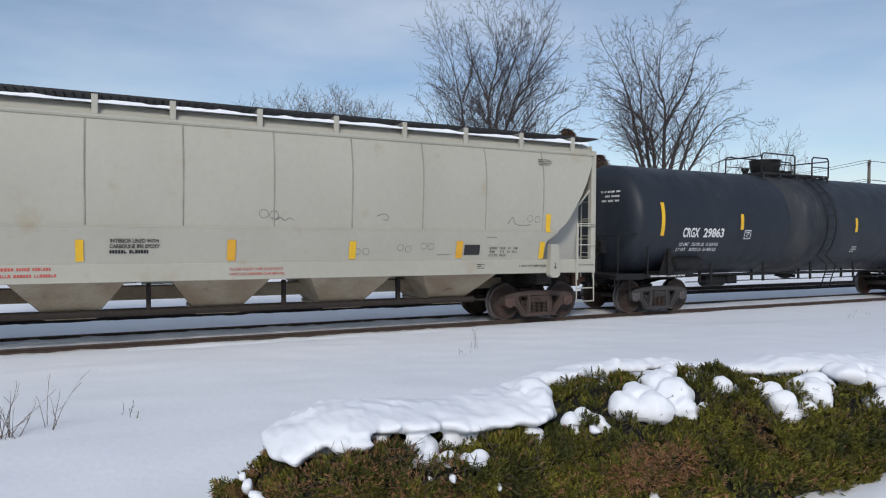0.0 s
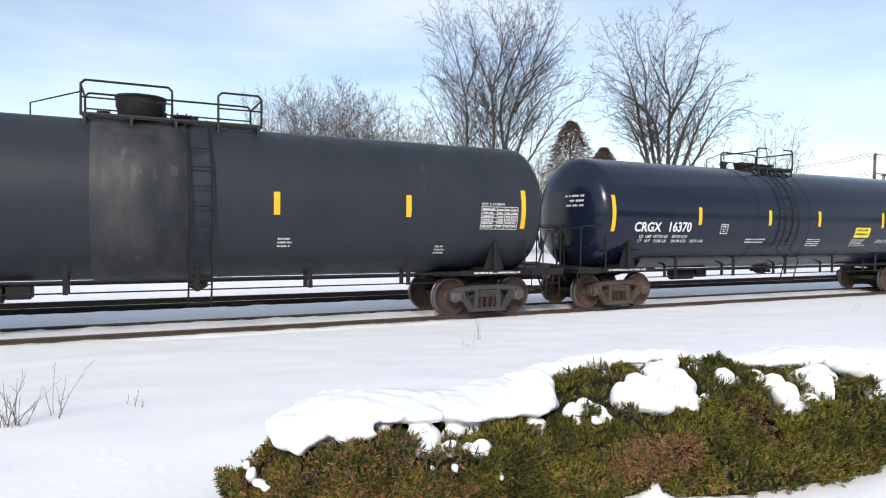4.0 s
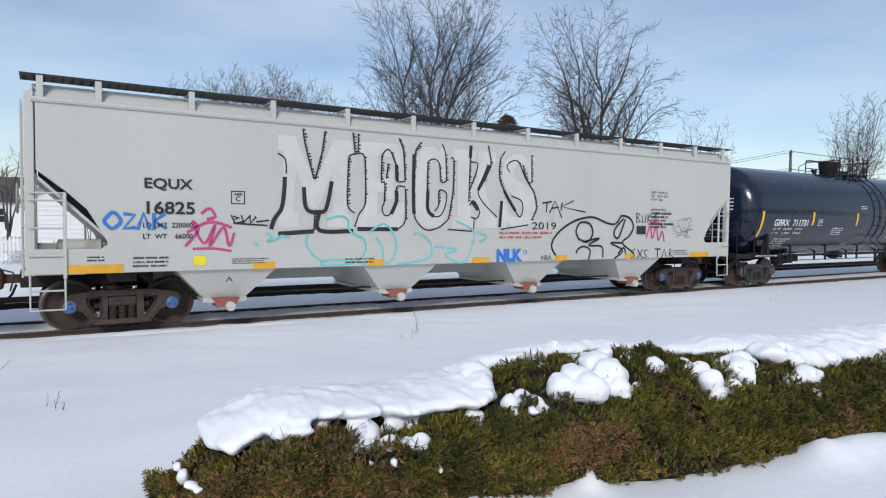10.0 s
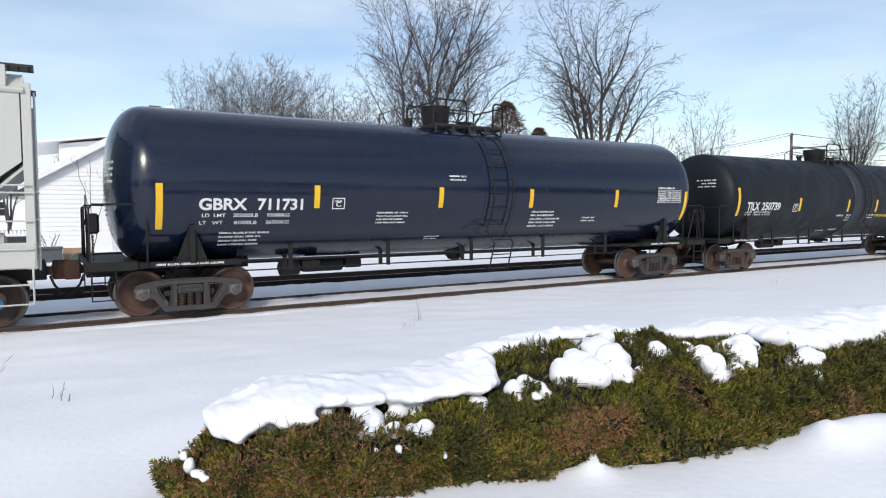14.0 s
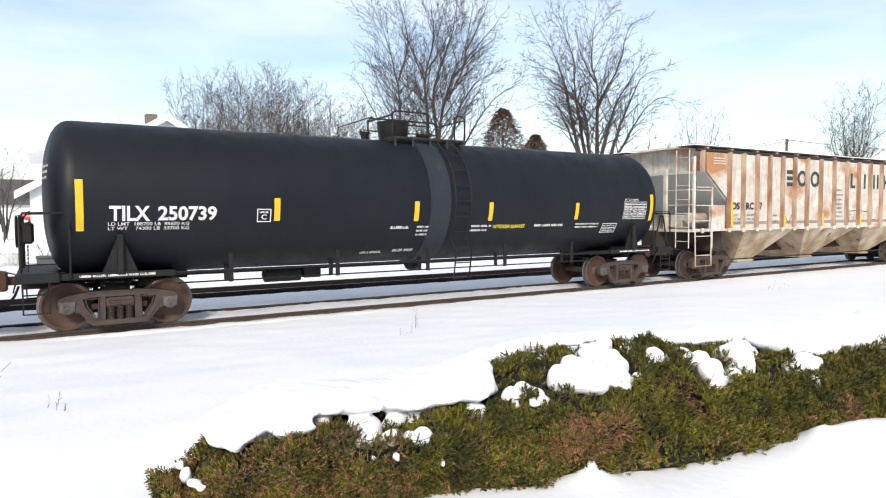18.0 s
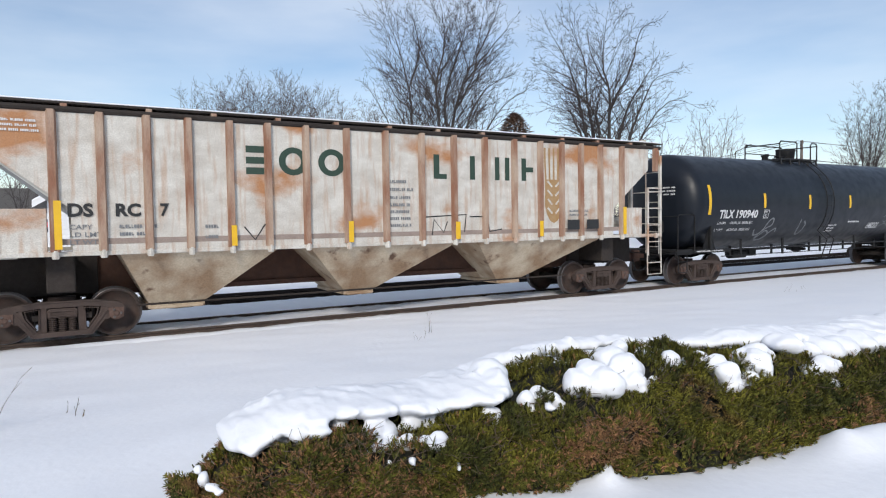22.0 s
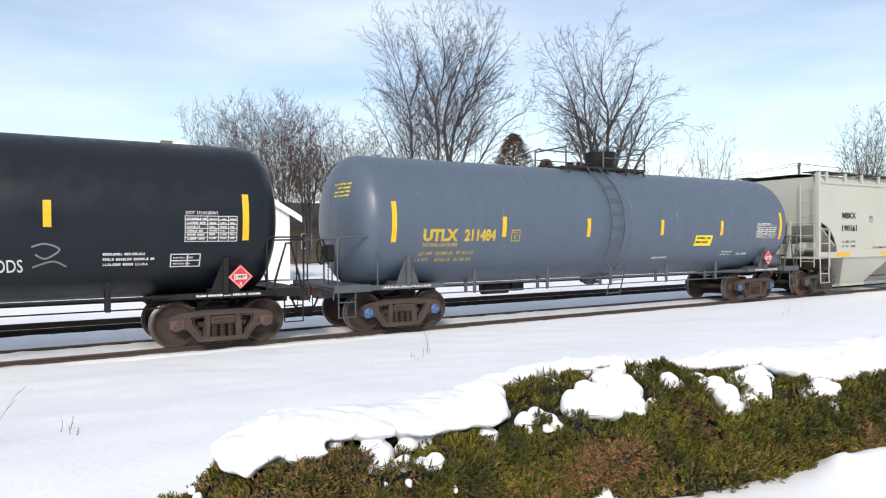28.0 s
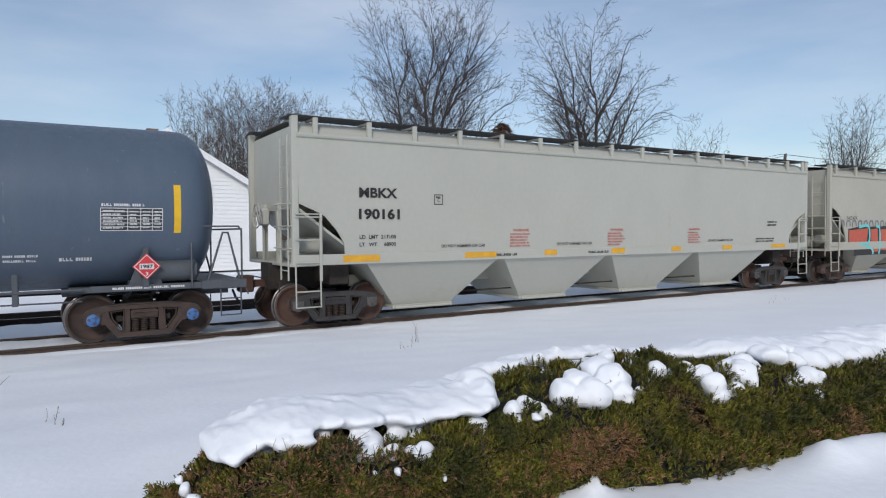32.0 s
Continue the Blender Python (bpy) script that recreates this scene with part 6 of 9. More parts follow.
    last = hopper_car("hopper_car", 171.37, 186.57, "cream covered hopper car with bright red and teal graffiti", "hop_tan", dict(
        hl=9.10, sill_z=1.20, knee_z=1.50, rim_z=3.92, board_z=4.32, slope_top=2.5, slope_run=1.6, post_z=4.30,
        cut=[(0.12, 3.92), (0.14, 2.75), (0.4, 2.65), (0.68, 2.45), (0.9, 2.1), (1.05, 1.75), (1.08, 1.50)], brackets=[-8.7, -7.3, -5.9, -4.5, -3.1, -1.7, -0.3, 1.1, 2.5, 3.9, 5.3, 6.7, 8.1],
        bins=[(-5.4, 1.6, 0.6), (-1.8, 1.6, 0.6), (1.8, 1.6, 0.6), (5.4, 1.6, 0.6)], bin_z=0.3, bin_y=0.8, gear=G_OLD))
    sl = flat(-1.60)
    for pts, m_, lb, off in (([(-7.45, 0.98), (-7.45, 1.32), (-7.85, 1.5), (-7.85, 1.98), (-7.2, 2.05), (-4.0, 2.1), (-2.6, 2.0), (-2.5, 1.0)], "black_paint", "dark sprayed ground of the graffiti", 0.006),
                          ([(-7.8, 1.42), (-7.8, 1.93), (-6.4, 2.0), (-6.5, 1.5), (-7.0, 1.35)], "red_paint", "bright red sprayed block letter", 0.009), ([(-6.15, 1.1), (-6.2, 1.95), (-5.7, 2.0), (-5.6, 1.1)], "red_paint", "bright red sprayed block letter", 0.009),
                          ([(-5.4, 1.15), (-5.45, 1.95), (-4.6, 2.0), (-4.5, 1.15)], "red_paint", "bright red sprayed block letter", 0.009), ([(-4.3, 1.1), (-4.3, 2.0), (-3.4, 1.95), (-3.2, 1.1)], "red_paint", "bright red sprayed block letter", 0.009)):
        bm = B()
        bm.faces.new([bm.verts.new((x, 0, z)) for x, z in pts])
        wrap(bm, sl, off)
        bmesh.ops.recalc_face_normals(bm, faces=bm.faces)
        part("graffiti", bm, m_, last, lb, smooth=None)
    draw(last, "graffiti", [curve([(-7.1, 2.05), (-6.45, 2.1), (-6.3, 1.8), (-6.4, 1.45), (-7.0, 1.4)]), curve([(-6.6, 1.35), (-6.1, 1.2), (-6.05, 1.0)]), curve([(-5.8, 2.08), (-5.55, 2.0), (-5.5, 1.3), (-5.6, 1.0)]),
                            curve([(-4.6, 2.08), (-4.4, 1.9), (-4.45, 1.2), (-4.3, 1.0)]), curve([(-3.5, 2.05), (-3.2, 1.8), (-3.3, 1.2)])], 0.11, "teal", sl, "teal sprayed letter edges", off=0.014)
    draw(last, "graffiti", [curve([(-8.4 + i * 0.42, 2.05), (-8.38 + i * 0.42, 2.25), (-8.2 + i * 0.42, 2.27), (-8.14 + i * 0.42, 2.08)]) for i in range(9)], 0.07, "chalk", sl, "row of faded purple-grey sprayed loops", off=0.012)
    text(last, "graffiti", "NOXX", -7.95, -7.2, 2.32, 2.46, K, sl, 0.0)


MECKS = [
    ("M", [(0, 0), (0.28, 0), (0.28, 0.16), (0.2, 0.16), (0.24, 0.62), (0.44, 0.2), (0.52, 0.2), (0.72, 0.62), (0.74, 0.16), (0.66, 0.16), (0.66, 0), (1, 0), (1, 0.16), (0.93, 0.16), (0.93, 0.84), (1, 0.84), (1, 1),
           (0.74, 1), (0.49, 0.5), (0.22, 1), (0, 1), (0, 0.84), (0.07, 0.84), (0.07, 0.16), (0, 0.16)]),
    ("E", [(0, 0), (0.95, 0), (1, 0.3), (0.84, 0.3), (0.78, 0.16), (0.42, 0.16), (0.42, 0.42), (0.62, 0.42), (0.64, 0.34), (0.76, 0.34), (0.76, 0.66), (0.64, 0.66), (0.62, 0.58), (0.42, 0.58), (0.42, 0.84), (0.76, 0.84),
           (0.82, 0.7), (0.98, 0.7), (0.94, 1), (0, 1), (0, 0.84), (0.14, 0.84), (0.14, 0.16), (0, 0.16)]),
    ("C", [(0.95, 0.30), (0.88, 0.1), (0.7, 0), (0.3, 0), (0.1, 0.1), (0, 0.3), (0, 0.7), (0.1, 0.9), (0.3, 1), (0.6, 1), (0.74, 0.94), (0.76, 1), (0.95, 1), (0.95, 0.62), (0.78, 0.62), (0.72, 0.78), (0.58, 0.84),
           (0.40, 0.8), (0.34, 0.66), (0.34, 0.34), (0.4, 0.2), (0.56, 0.16), (0.72, 0.2), (0.78, 0.36), (0.95, 0.36)]),
    ("K", [(0, 0), (0.5, 0), (0.5, 0.14), (0.40, 0.14), (0.40, 0.36), (0.48, 0.46), (0.62, 0.14), (0.54, 0.14), (0.54, 0), (1, 0), (1, 0.14), (0.92, 0.14), (0.66, 0.62), (0.86, 0.86), (0.97, 0.86), (0.97, 1), (0.55, 1),
           (0.55, 0.86), (0.62, 0.86), (0.40, 0.56), (0.40, 0.86), (0.5, 0.86), (0.5, 1), (0, 1), (0, 0.86), (0.11, 0.86), (0.11, 0.14), (0, 0.14)]),
    ("S", [(0.0, 0.0), (0.16, 0.0), (0.22, 0.08), (0.40, 0), (0.66, 0), (0.9, 0.1), (1, 0.28), (0.94, 0.46), (0.76, 0.56), (0.42, 0.66), (0.36, 0.76), (0.46, 0.86), (0.62, 0.86), (0.76, 0.78), (0.80, 0.66), (0.95, 0.66),
           (0.95, 1), (0.82, 1), (0.76, 0.94), (0.6, 1), (0.36, 1), (0.12, 0.9), (0.04, 0.72), (0.1, 0.56), (0.3, 0.46), (0.58, 0.38), (0.66, 0.28), (0.58, 0.16), (0.40, 0.15), (0.22, 0.22), (0.16, 0.38), (0, 0.38)]),
]


# black spray of each letter: heavy shaded edges, then thin outlines
SPRAY = [
    ("M", [[(-4.88, 2.85), (-4.89, 2.59), (-4.94, 2.24), (-5.09, 2.01), (-5.15, 1.82)], [(-4.49, 2.66), (-4.46, 2.3), (-4.34, 2.17), (-4.05, 2.18)], [(-4.05, 2.18), (-3.98, 2.38), (-3.9, 2.8)], [(-5.01, 1.73), (-4.28, 1.78)], [(-4.17, 2.15), (-4.16, 1.8), (-3.42, 1.79)]],
     [[(-4.51, 3.82), (-4.46, 3.48), (-4.28, 2.83)], [(-4.05, 3.81), (-4.11, 3.39), (-4.26, 2.83)], [(-5.02, 3.3), (-4.87, 3.19), (-4.85, 2.91)], [(-3.44, 3.83), (-3.39, 3.41)], [(-3.32, 3.81), (-3.32, 3.41)], [(-3.39, 3.39), (-3.52, 3.31), (-3.55, 2.88), (-3.55, 2.33), (-3.39, 2.16)], [(-3.39, 3.39), (-3.18, 3.36), (-3.15, 2.77), (-3.16, 2.34), (-3.29, 2.15), (-3.39, 1.87)], [(-4.26, 2.16), (-4.28, 1.79)]]),
    ("E", [[(-3.33, 1.83), (-2.38, 1.83)], [(-2.42, 3.22), (-2.41, 2.92), (-2.42, 2.88)], [(-2.42, 2.67), (-2.42, 2.42), (-2.54, 2.16)]],
     [[(-2.77, 3.4), (-2.67, 3.52), (-2.56, 3.49), (-2.42, 3.18), (-2.42, 2.88), (-2.2, 2.87)], [(-2.77, 3.4), (-2.78, 2.86), (-2.7, 2.82), (-2.71, 2.41), (-2.76, 2.28), (-2.7, 2.13), (-2.56, 2.16), (-2.42, 2.42), (-2.41, 2.74), (-2.2, 2.75)], [(-2.62, 3.24), (-2.66, 2.91)], [(-2.38, 1.83), (-2.19, 2.04), (-2.2, 2.71)], [(-2.36, 3.79), (-2.25, 3.51), (-2.21, 2.89)]]),
    ("C", [[(-1.99, 3.47), (-2.0, 2.69), (-1.98, 2.17)], [(-1.63, 2.7), (-1.63, 2.27), (-1.47, 2.12)]],
     [[(-1.82, 3.74), (-1.97, 3.47), (-2.0, 2.69), (-1.98, 2.17), (-1.85, 1.94), (-1.63, 1.81), (-1.33, 1.88), (-1.1, 2.05)], [(-1.64, 3.33), (-1.65, 2.44), (-1.62, 2.23), (-1.47, 2.12), (-1.29, 2.15), (-1.17, 2.38), (-1.15, 2.65), (-1.34, 2.7), (-1.35, 2.38), (-1.45, 2.24)], [(-1.64, 3.33), (-1.49, 3.4), (-1.34, 3.3), (-1.3, 2.91), (-1.15, 2.92)], [(-1.27, 3.74), (-1.18, 3.52), (-1.15, 2.92)], [(-1.05, 3.43), (-0.96, 3.4), (-0.97, 2.72), (-1.09, 2.05)]]),
    ("K", [[(-0.49, 3.77), (-0.51, 3.49)], [(0.02, 3.35), (-0.14, 3.0), (-0.28, 2.75)], [(-0.44, 2.47), (-0.27, 2.28)]],
     [[(-0.49, 3.39), (-0.31, 3.37), (-0.34, 3.16), (-0.52, 2.74)], [(-0.51, 3.49), (-0.54, 2.47)], [(-0.01, 3.8), (0.08, 3.39), (-0.08, 3.03), (-0.28, 2.75), (-0.15, 2.48), (0.28, 2.13)], [(-0.52, 2.38), (-0.4, 2.5), (-0.23, 2.26), (-0.31, 2.09), (-0.47, 2.12)], [(-1.1, 1.83), (-0.43, 1.79)], [(-0.38, 2.09), (-0.39, 1.83)]]),
    ("S", [[(0.47, 2.77), (0.62, 2.55), (0.83, 2.28)], [(0.41, 2.52), (0.36, 1.89)]],
     [[(0.5, 3.7), (0.35, 3.48), (0.34, 3.05), (0.47, 2.77)], [(0.64, 3.21), (0.55, 3.35), (0.68, 3.47), (0.9, 3.47), (1.12, 3.09), (1.4, 2.73), (1.48, 2.37), (1.32, 2.06)], [(0.47, 2.77), (0.62, 2.55), (0.83, 2.27), (0.96, 2.14), (1.05, 2.29), (1.0, 2.54), (0.69, 2.64)], [(1.32, 2.99), (1.17, 3.02), (1.03, 3.41)], [(1.32, 2.99), (1.3, 3.66)], [(0.4, 1.84), (1.23, 1.95)]]),
]


def graffiti_letters(car):
    """Tall pale block letters with black edges and loose tags round them."""
    side = flat(-1.60)
    spans = [(-5.02, -3.45), (-3.34, -2.22), (-1.98, -1.10), (-0.98, 0.28), (0.36, 1.46)]
    z0, z1 = 1.86, 3.66
    for (ch, pts), (x0, x1), (_, heavy, fine) in zip(MECKS, spans, SPRAY):
        P = [(x0 + a * (x1 - x0), z0 + b * (z1 - z0)) for a, b in pts]
        bm = B()
        vs = [bm.verts.new((a, 0, b)) for a, b in P]
        for i, j, k in tessellate_polygon([[Vector((a, b, 0)) for a, b in P]]):
            area = (P[j][0] - P[i][0]) * (P[k][1] - P[i][1]) - (P[k][0] - P[i][0]) * (P[j][1] - P[i][1])
            if abs(area) > 1e-7:
                bm.faces.new((vs[i], vs[j], vs[k]) if area > 0 else (vs[i], vs[k], vs[j]))
        wrap(bm, side, 0.007)
        part("graffiti_letter", bm, "soft_white", car, "tall pale sprayed block letter", smooth=None)
        draw(car, "letter_shadow", [curve(q, 5) for q in heavy], 0.085, K, side, "heavy black sprayed letter edge", off=0.011)
        draw(car, "letter_outline", [curve(q, 5) for q in fine], 0.030, K, side, "thin black sprayed outline", off=0.012)
        rg = random.Random(len(P))
        dashes = []
        for q in fine:
            for (ax, az_), (bx, bz) in zip(q, q[1:]):
                ln = math.hypot(bx - ax, bz - az_)
                if ln > 0.3 and abs(bz - az_) > abs(bx - ax):
                    n = int(ln / 0.06)
                    for k in range(n):
                        t = (k + 0.5) / n
                        qx, qz = ax + (bx - ax) * t, az_ + (bz - az_) * t
                        dashes.append([(qx - 0.015, qz), (qx + rg.uniform(0.03, 0.07), qz + rg.uniform(-0.01, 0.02))])
        draw(car, "letter_shading", dashes, 0.03, K, side, "dashed black spray shading", off=0.0125)
    # looping tags
    loops = [[(2.23, 1.07), (1.99, 1.41), (2.18, 1.74), (2.72, 2.05), (3.37, 2.17), (3.88, 2.03), (4.23, 2.0), (4.45, 2.23)], [(4.45, 2.23), (4.76, 2.17), (4.93, 1.94), (4.78, 1.68), (4.51, 1.48), (4.93, 1.21), (4.98, 1.05)], [(2.93, 1.56), (2.81, 1.8), (2.96, 2.02), (3.29, 1.99), (3.4, 1.74), (3.22, 1.52), (2.93, 1.59)], [(3.06, 1.52), (3.64, 1.61), (3.26, 1.43), (3.73, 1.39), (3.78, 1.1)], [(2.82, 1.22), (2.9, 1.34), (3.1, 1.4), (3.31, 1.3), (3.27, 1.05)], [(4.54, 2.15), (4.23, 1.87), (4.2, 1.68), (4.37, 1.64), (4.6, 2.13)], [(4.51, 1.48), (4.07, 1.48), (4.52, 1.28), (4.21, 1.06)], [(4.34, 1.19), (4.56, 1.35), (4.65, 1.18)]]
    draw(car, "graffiti", [curve(q) for q in loops], 0.055, K, side, "loose looping black spray lines", off=0.014)
    draw(car, "graffiti", [[(1.67, 2.5), (1.97, 2.54)], [(1.82, 2.51), (1.8, 2.27)], [(1.9, 2.25), (2.08, 2.56), (2.32, 2.14)], [(1.97, 2.37), (2.2, 2.41)], [(2.32, 2.53), (2.28, 2.32)], [(2.71, 2.58), (2.28, 2.42), (3.12, 2.3)]], 0.035, K, side, "small black spray tag", off=0.014)
    draw(car, "graffiti", [[(-5.91, 2.08), (-5.84, 1.93), (-5.65, 1.97)], [(-5.87, 2.06), (-5.76, 2.03), (-5.85, 2.0)], [(-5.72, 2.08), (-5.68, 1.95), (-5.57, 2.06)], [(-5.56, 2.09), (-5.55, 1.93), (-5.44, 2.06)], [(-5.44, 1.96), (-5.19, 1.99)], [(-5.87, 1.93), (-5.22, 1.89)]], 0.03, K, side, "small black spray tag", off=0.014)
    text(car, "graffiti", "2019", 1.35, 2.13, 1.84, 2.02, K, lambda z: -1.612, 0.0)
    text(car, "graffiti", "NBA", 1.66, 1.99, 1.07, 1.19, K, lambda z: -1.612, 0.01)
    text(car, "graffiti", "19", 1.08, 1.20, 1.21, 1.33, "blue_spray", lambda z: -1.612, 0.01)
    teal = [[(-4.41, 1.72), (-4.44, 1.54), (-4.3, 1.3), (-4.05, 1.14)], [(-4.02, 2.02), (-3.74, 2.09), (-3.55, 2.02), (-3.49, 1.78), (-3.16, 1.59), (-3.19, 1.28), (-3.49, 1.11), (-4.05, 1.08), (-4.08, 1.17), (-3.68, 1.19), (-3.1, 1.07)], [(-3.03, 1.78), (-2.76, 1.94), (-2.56, 1.84), (-2.42, 1.52), (-2.49, 1.2), (-2.69, 1.11), (-2.76, 1.46), (-2.9, 1.65)], [(-1.99, 1.71), (-1.85, 1.74), (-1.55, 1.51), (-1.62, 1.18), (-2.41, 1.07)], [(-1.48, 1.44), (-0.86, 1.37), (-1.17, 1.24), (-0.7, 1.06), (-0.47, 1.36), (-0.39, 1.78), (-0.87, 2.02)], [(-0.31, 1.78), (-0.02, 1.67), (-0.22, 1.53)], [(-5.47, 1.58), (-5.4, 1.49)], [(-5.25, 1.75), (-5.14, 1.66), (-5.22, 1.59), (-5.05, 1.63), (-4.94, 1.69), (-4.79, 1.65)]]
    draw(car, "graffiti", [curve(q) for q in teal], 0.045, "teal", side, "teal spray loops", off=0.016)
    draw(car, "graffiti", [curve([(-8.05, 1.95), (-7.9, 2.1), (-7.78, 1.95), (-7.92, 1.82), (-8.05, 1.95)]), [(-7.74, 2.08), (-7.56, 2.06), (-7.74, 1.82), (-7.55, 1.84)], [(-7.52, 1.8), (-7.42, 2.1), (-7.32, 1.8)],
                           [(-7.25, 2.1), (-7.25, 1.8)], [(-7.06, 2.1), (-7.24, 1.95), (-7.04, 1.82)]], 0.06, "blue_spray", side, "small blue spray tag", off=0.013)
    draw(car, "graffiti", [curve([(-6.73, 1.5), (-6.5, 1.8), (-6.6, 1.95), (-6.4, 1.55), (-6.2, 1.9), (-6.3, 1.5), (-6.05, 1.85), (-5.95, 1.5), (-5.85, 1.75)]), curve([(-6.7, 1.75), (-6.3, 1.95), (-5.9, 1.85)]),
                           curve([(-6.6, 1.45), (-6.2, 1.45), (-5.9, 1.4)]), curve([(-6.45, 2.1), (-6.3, 2.2), (-6.2, 2.05), (-6.35, 2.0)])], 0.05, "magenta", side, "tangled magenta spray tag", off=0.013)
    draw(car, "graffiti", [curve([(5.45, 1.6), (5.6, 1.95), (5.7, 1.6), (5.85, 1.95), (5.95, 1.55), (6.1, 1.8), (6.2, 1.5)]), curve([(5.5, 2.0), (5.9, 2.05), (6.1, 1.95)])], 0.05, "magenta", side, off=0.013)
    draw(car, "graffiti", [[(5.05, 2.3), (5.05, 2.05), (5.2, 2.08), (5.08, 2.18), (5.18, 2.28), (5.05, 2.3)], [(5.26, 2.25), (5.28, 2.06), (5.4, 2.06), (5.4, 2.26)], [(5.5, 2.3), (5.5, 2.05)], [(5.62, 2.28), (5.5, 2.16), (5.66, 2.05)],
                           [(5.86, 2.28), (5.74, 2.22), (5.86, 2.12), (5.72, 2.05)]], 0.03, K, side, off=0.013)
    draw(car, "graffiti", [[(5.0, 1.32), (4.85, 1.22), (4.98, 1.16), (4.85, 1.05)], [(5.1, 1.05), (5.3, 1.3)], [(5.1, 1.3), (5.3, 1.06)], [(5.5, 1.28), (5.36, 1.26), (5.4, 1.16), (5.5, 1.1), (5.34, 1.06)], [(5.8, 1.3), (6.05, 1.3)], [(5.92, 1.3), (5.92, 1.06)],
                           [(6.1, 1.06), (6.2, 1.3), (6.3, 1.06)], [(6.42, 1.06), (6.42, 1.3), (6.56, 1.24), (6.42, 1.18), (6.58, 1.06)]], 0.035, K, side, off=0.02)
    rng = random.Random(3)
    draw(car, "graffiti", [[(6.4 + rng.uniform(0, 1.1), 1.6 + rng.uniform(0, 0.6)) for _ in range(3)] for _ in range(14)], 0.012, "chalk", side, "small pale scribbles", off=0.008)


def soo_hopper():
    # roof rim and walkway are coloured dark for the shade below the roof edge
    car = hopper_car("hopper_car", 100.195, 113.055, "rusty off-white ribbed hopper car with green block marks", "soo", dict(
        hl=8.12, sill_z=1.50, knee_z=1.58, rim_z=3.95, board_z=4.08, slope_top=3.34, slope_run=2.7, post_z=3.75, bulk=0.58, post_w=0.08, low_paint="soo_low", slope_lit_paint="hop_grey", dirty_end="soo", brake_paint="black_steel",
        cut=[(0.55, 3.95), (0.57, 3.32), (1.86, 2.3), (1.88, 1.58)], brackets=[-7.5, -6.3, -5.0, -3.9, -2.7, -1.5, -0.3, 0.9, 2.1, 3.3, 4.5, 5.7, 6.9], bracket_paint="soo_rib", white_board=True, board_paint="grime", no_hatch=True, roof_h=0.10, strip_off=0.095, rim_paint="grime", board_label="rusty roof walkway, darkened for the shade under it",
        bins=[(-4.13, 1.42, 0.46, -0.40), (-0.35, 1.77, 0.30, -0.42), (3.91, 1.99, 0.30, -0.60)], bin_z=0.48, bin_y=0.8, bin_paint="soo_low", sill_top=1.50, sill_paint="soo", center_paint="rust", gear=G_OLD, ladder_w=(0.80, 0.60), ladder_top=2.85,
        texts=[('DS', -6.3, -5.92, 2.16, 2.39, K, 0.04), ('RC', -5.58, -5.18, 2.16, 2.39, K, 0.04), ('7', -4.87, -4.72, 2.16, 2.39, K, 0.03), ('CAPY', -6.28, -5.94, 1.95, 2.03, 'chalk', 0.01), ('LD LMT', -6.28, -5.79, 1.82, 1.9, 'chalk', 0.01), ('LT WT', -6.28, -5.86, 1.69, 1.77, 'chalk', 0.01)],
        bars=[(-5.53, -4.92, 1.95, 2.02, 1, 'chalk'), (-5.53, -5.03, 1.83, 1.89, 1, 'chalk'), (-0.37, 0.24, 2.5, 2.9, 3, 'chalk'), (-4.11, -3.81, 1.75, 2.0, 2, 'chalk'), (-0.37, 0.24, 1.9, 2.4, 4, 'chalk'), (-7.25, -6.55, 3.55, 3.75, 3, W), (4.7, 5.41, 2.1, 2.25, 2, 'chalk')],
        strips=[(-6.5, -6.39, 1.62, 2.43, 'yellow'), (-3.66, -3.56, 1.6, 1.98, 'yellow'), (-1.32, -1.21, 1.6, 2.03, 'yellow'), (1.26, 1.38, 1.6, 1.99, 'yellow'), (3.67, 3.78, 1.6, 1.98, 'yellow'), (6.5, 6.62, 1.6, 2.32, 'yellow'), (4.55, 4.95, 1.75, 2.0, K), (5.2, 5.61, 1.76, 2.0, K)] ))
    side = flat(-1.60)
    for x in (-7.8, -6.49, -5.78, -5.05, -4.36, -3.63, -2.92, -2.16, -1.3, -0.42, 0.45, 1.28, 2.12, 2.97, 3.76, 4.44, 5.08, 5.75, 6.52, 7.8):
        zb = 1.58 if abs(x) < 6.6 else 3.3
        bm = B()
        prism(bm, [(x - 0.075, -1.60), (x - 0.045, -1.70), (x + 0.045, -1.70), (x + 0.075, -1.60)], zb, 3.93, axis='z')
        part("side_rib", bm, "soo_rib", car, "rusty pressed-steel side rib", smooth=None)
        tube_ = B()
        lathe(tube_, [(1.46, 0.05), (1.5, 0.06), (1.6, 0.05)], 'z', (x, -1.66, 0), 8)
        part("rib_foot", tube_, "soo", car)
    for s_ in (-1, 1):
        bm = B()
        box(bm, *sorted((s_ * 7.34, s_ * 6.6)), -1.58, -1.53, 1.52, 2.30, 0.01)
        part("lower_end_plate", bm, "soo", car)
    bm = B()
    box(bm, -6.45, 6.65, -1.604, -1.60, 1.69, 1.79)
    part("painted_stripe", bm, "stripe_brown", car, smooth=None)
    # green marks along the upper side: rings and plain bars
    z0, z1 = 2.95, 3.49

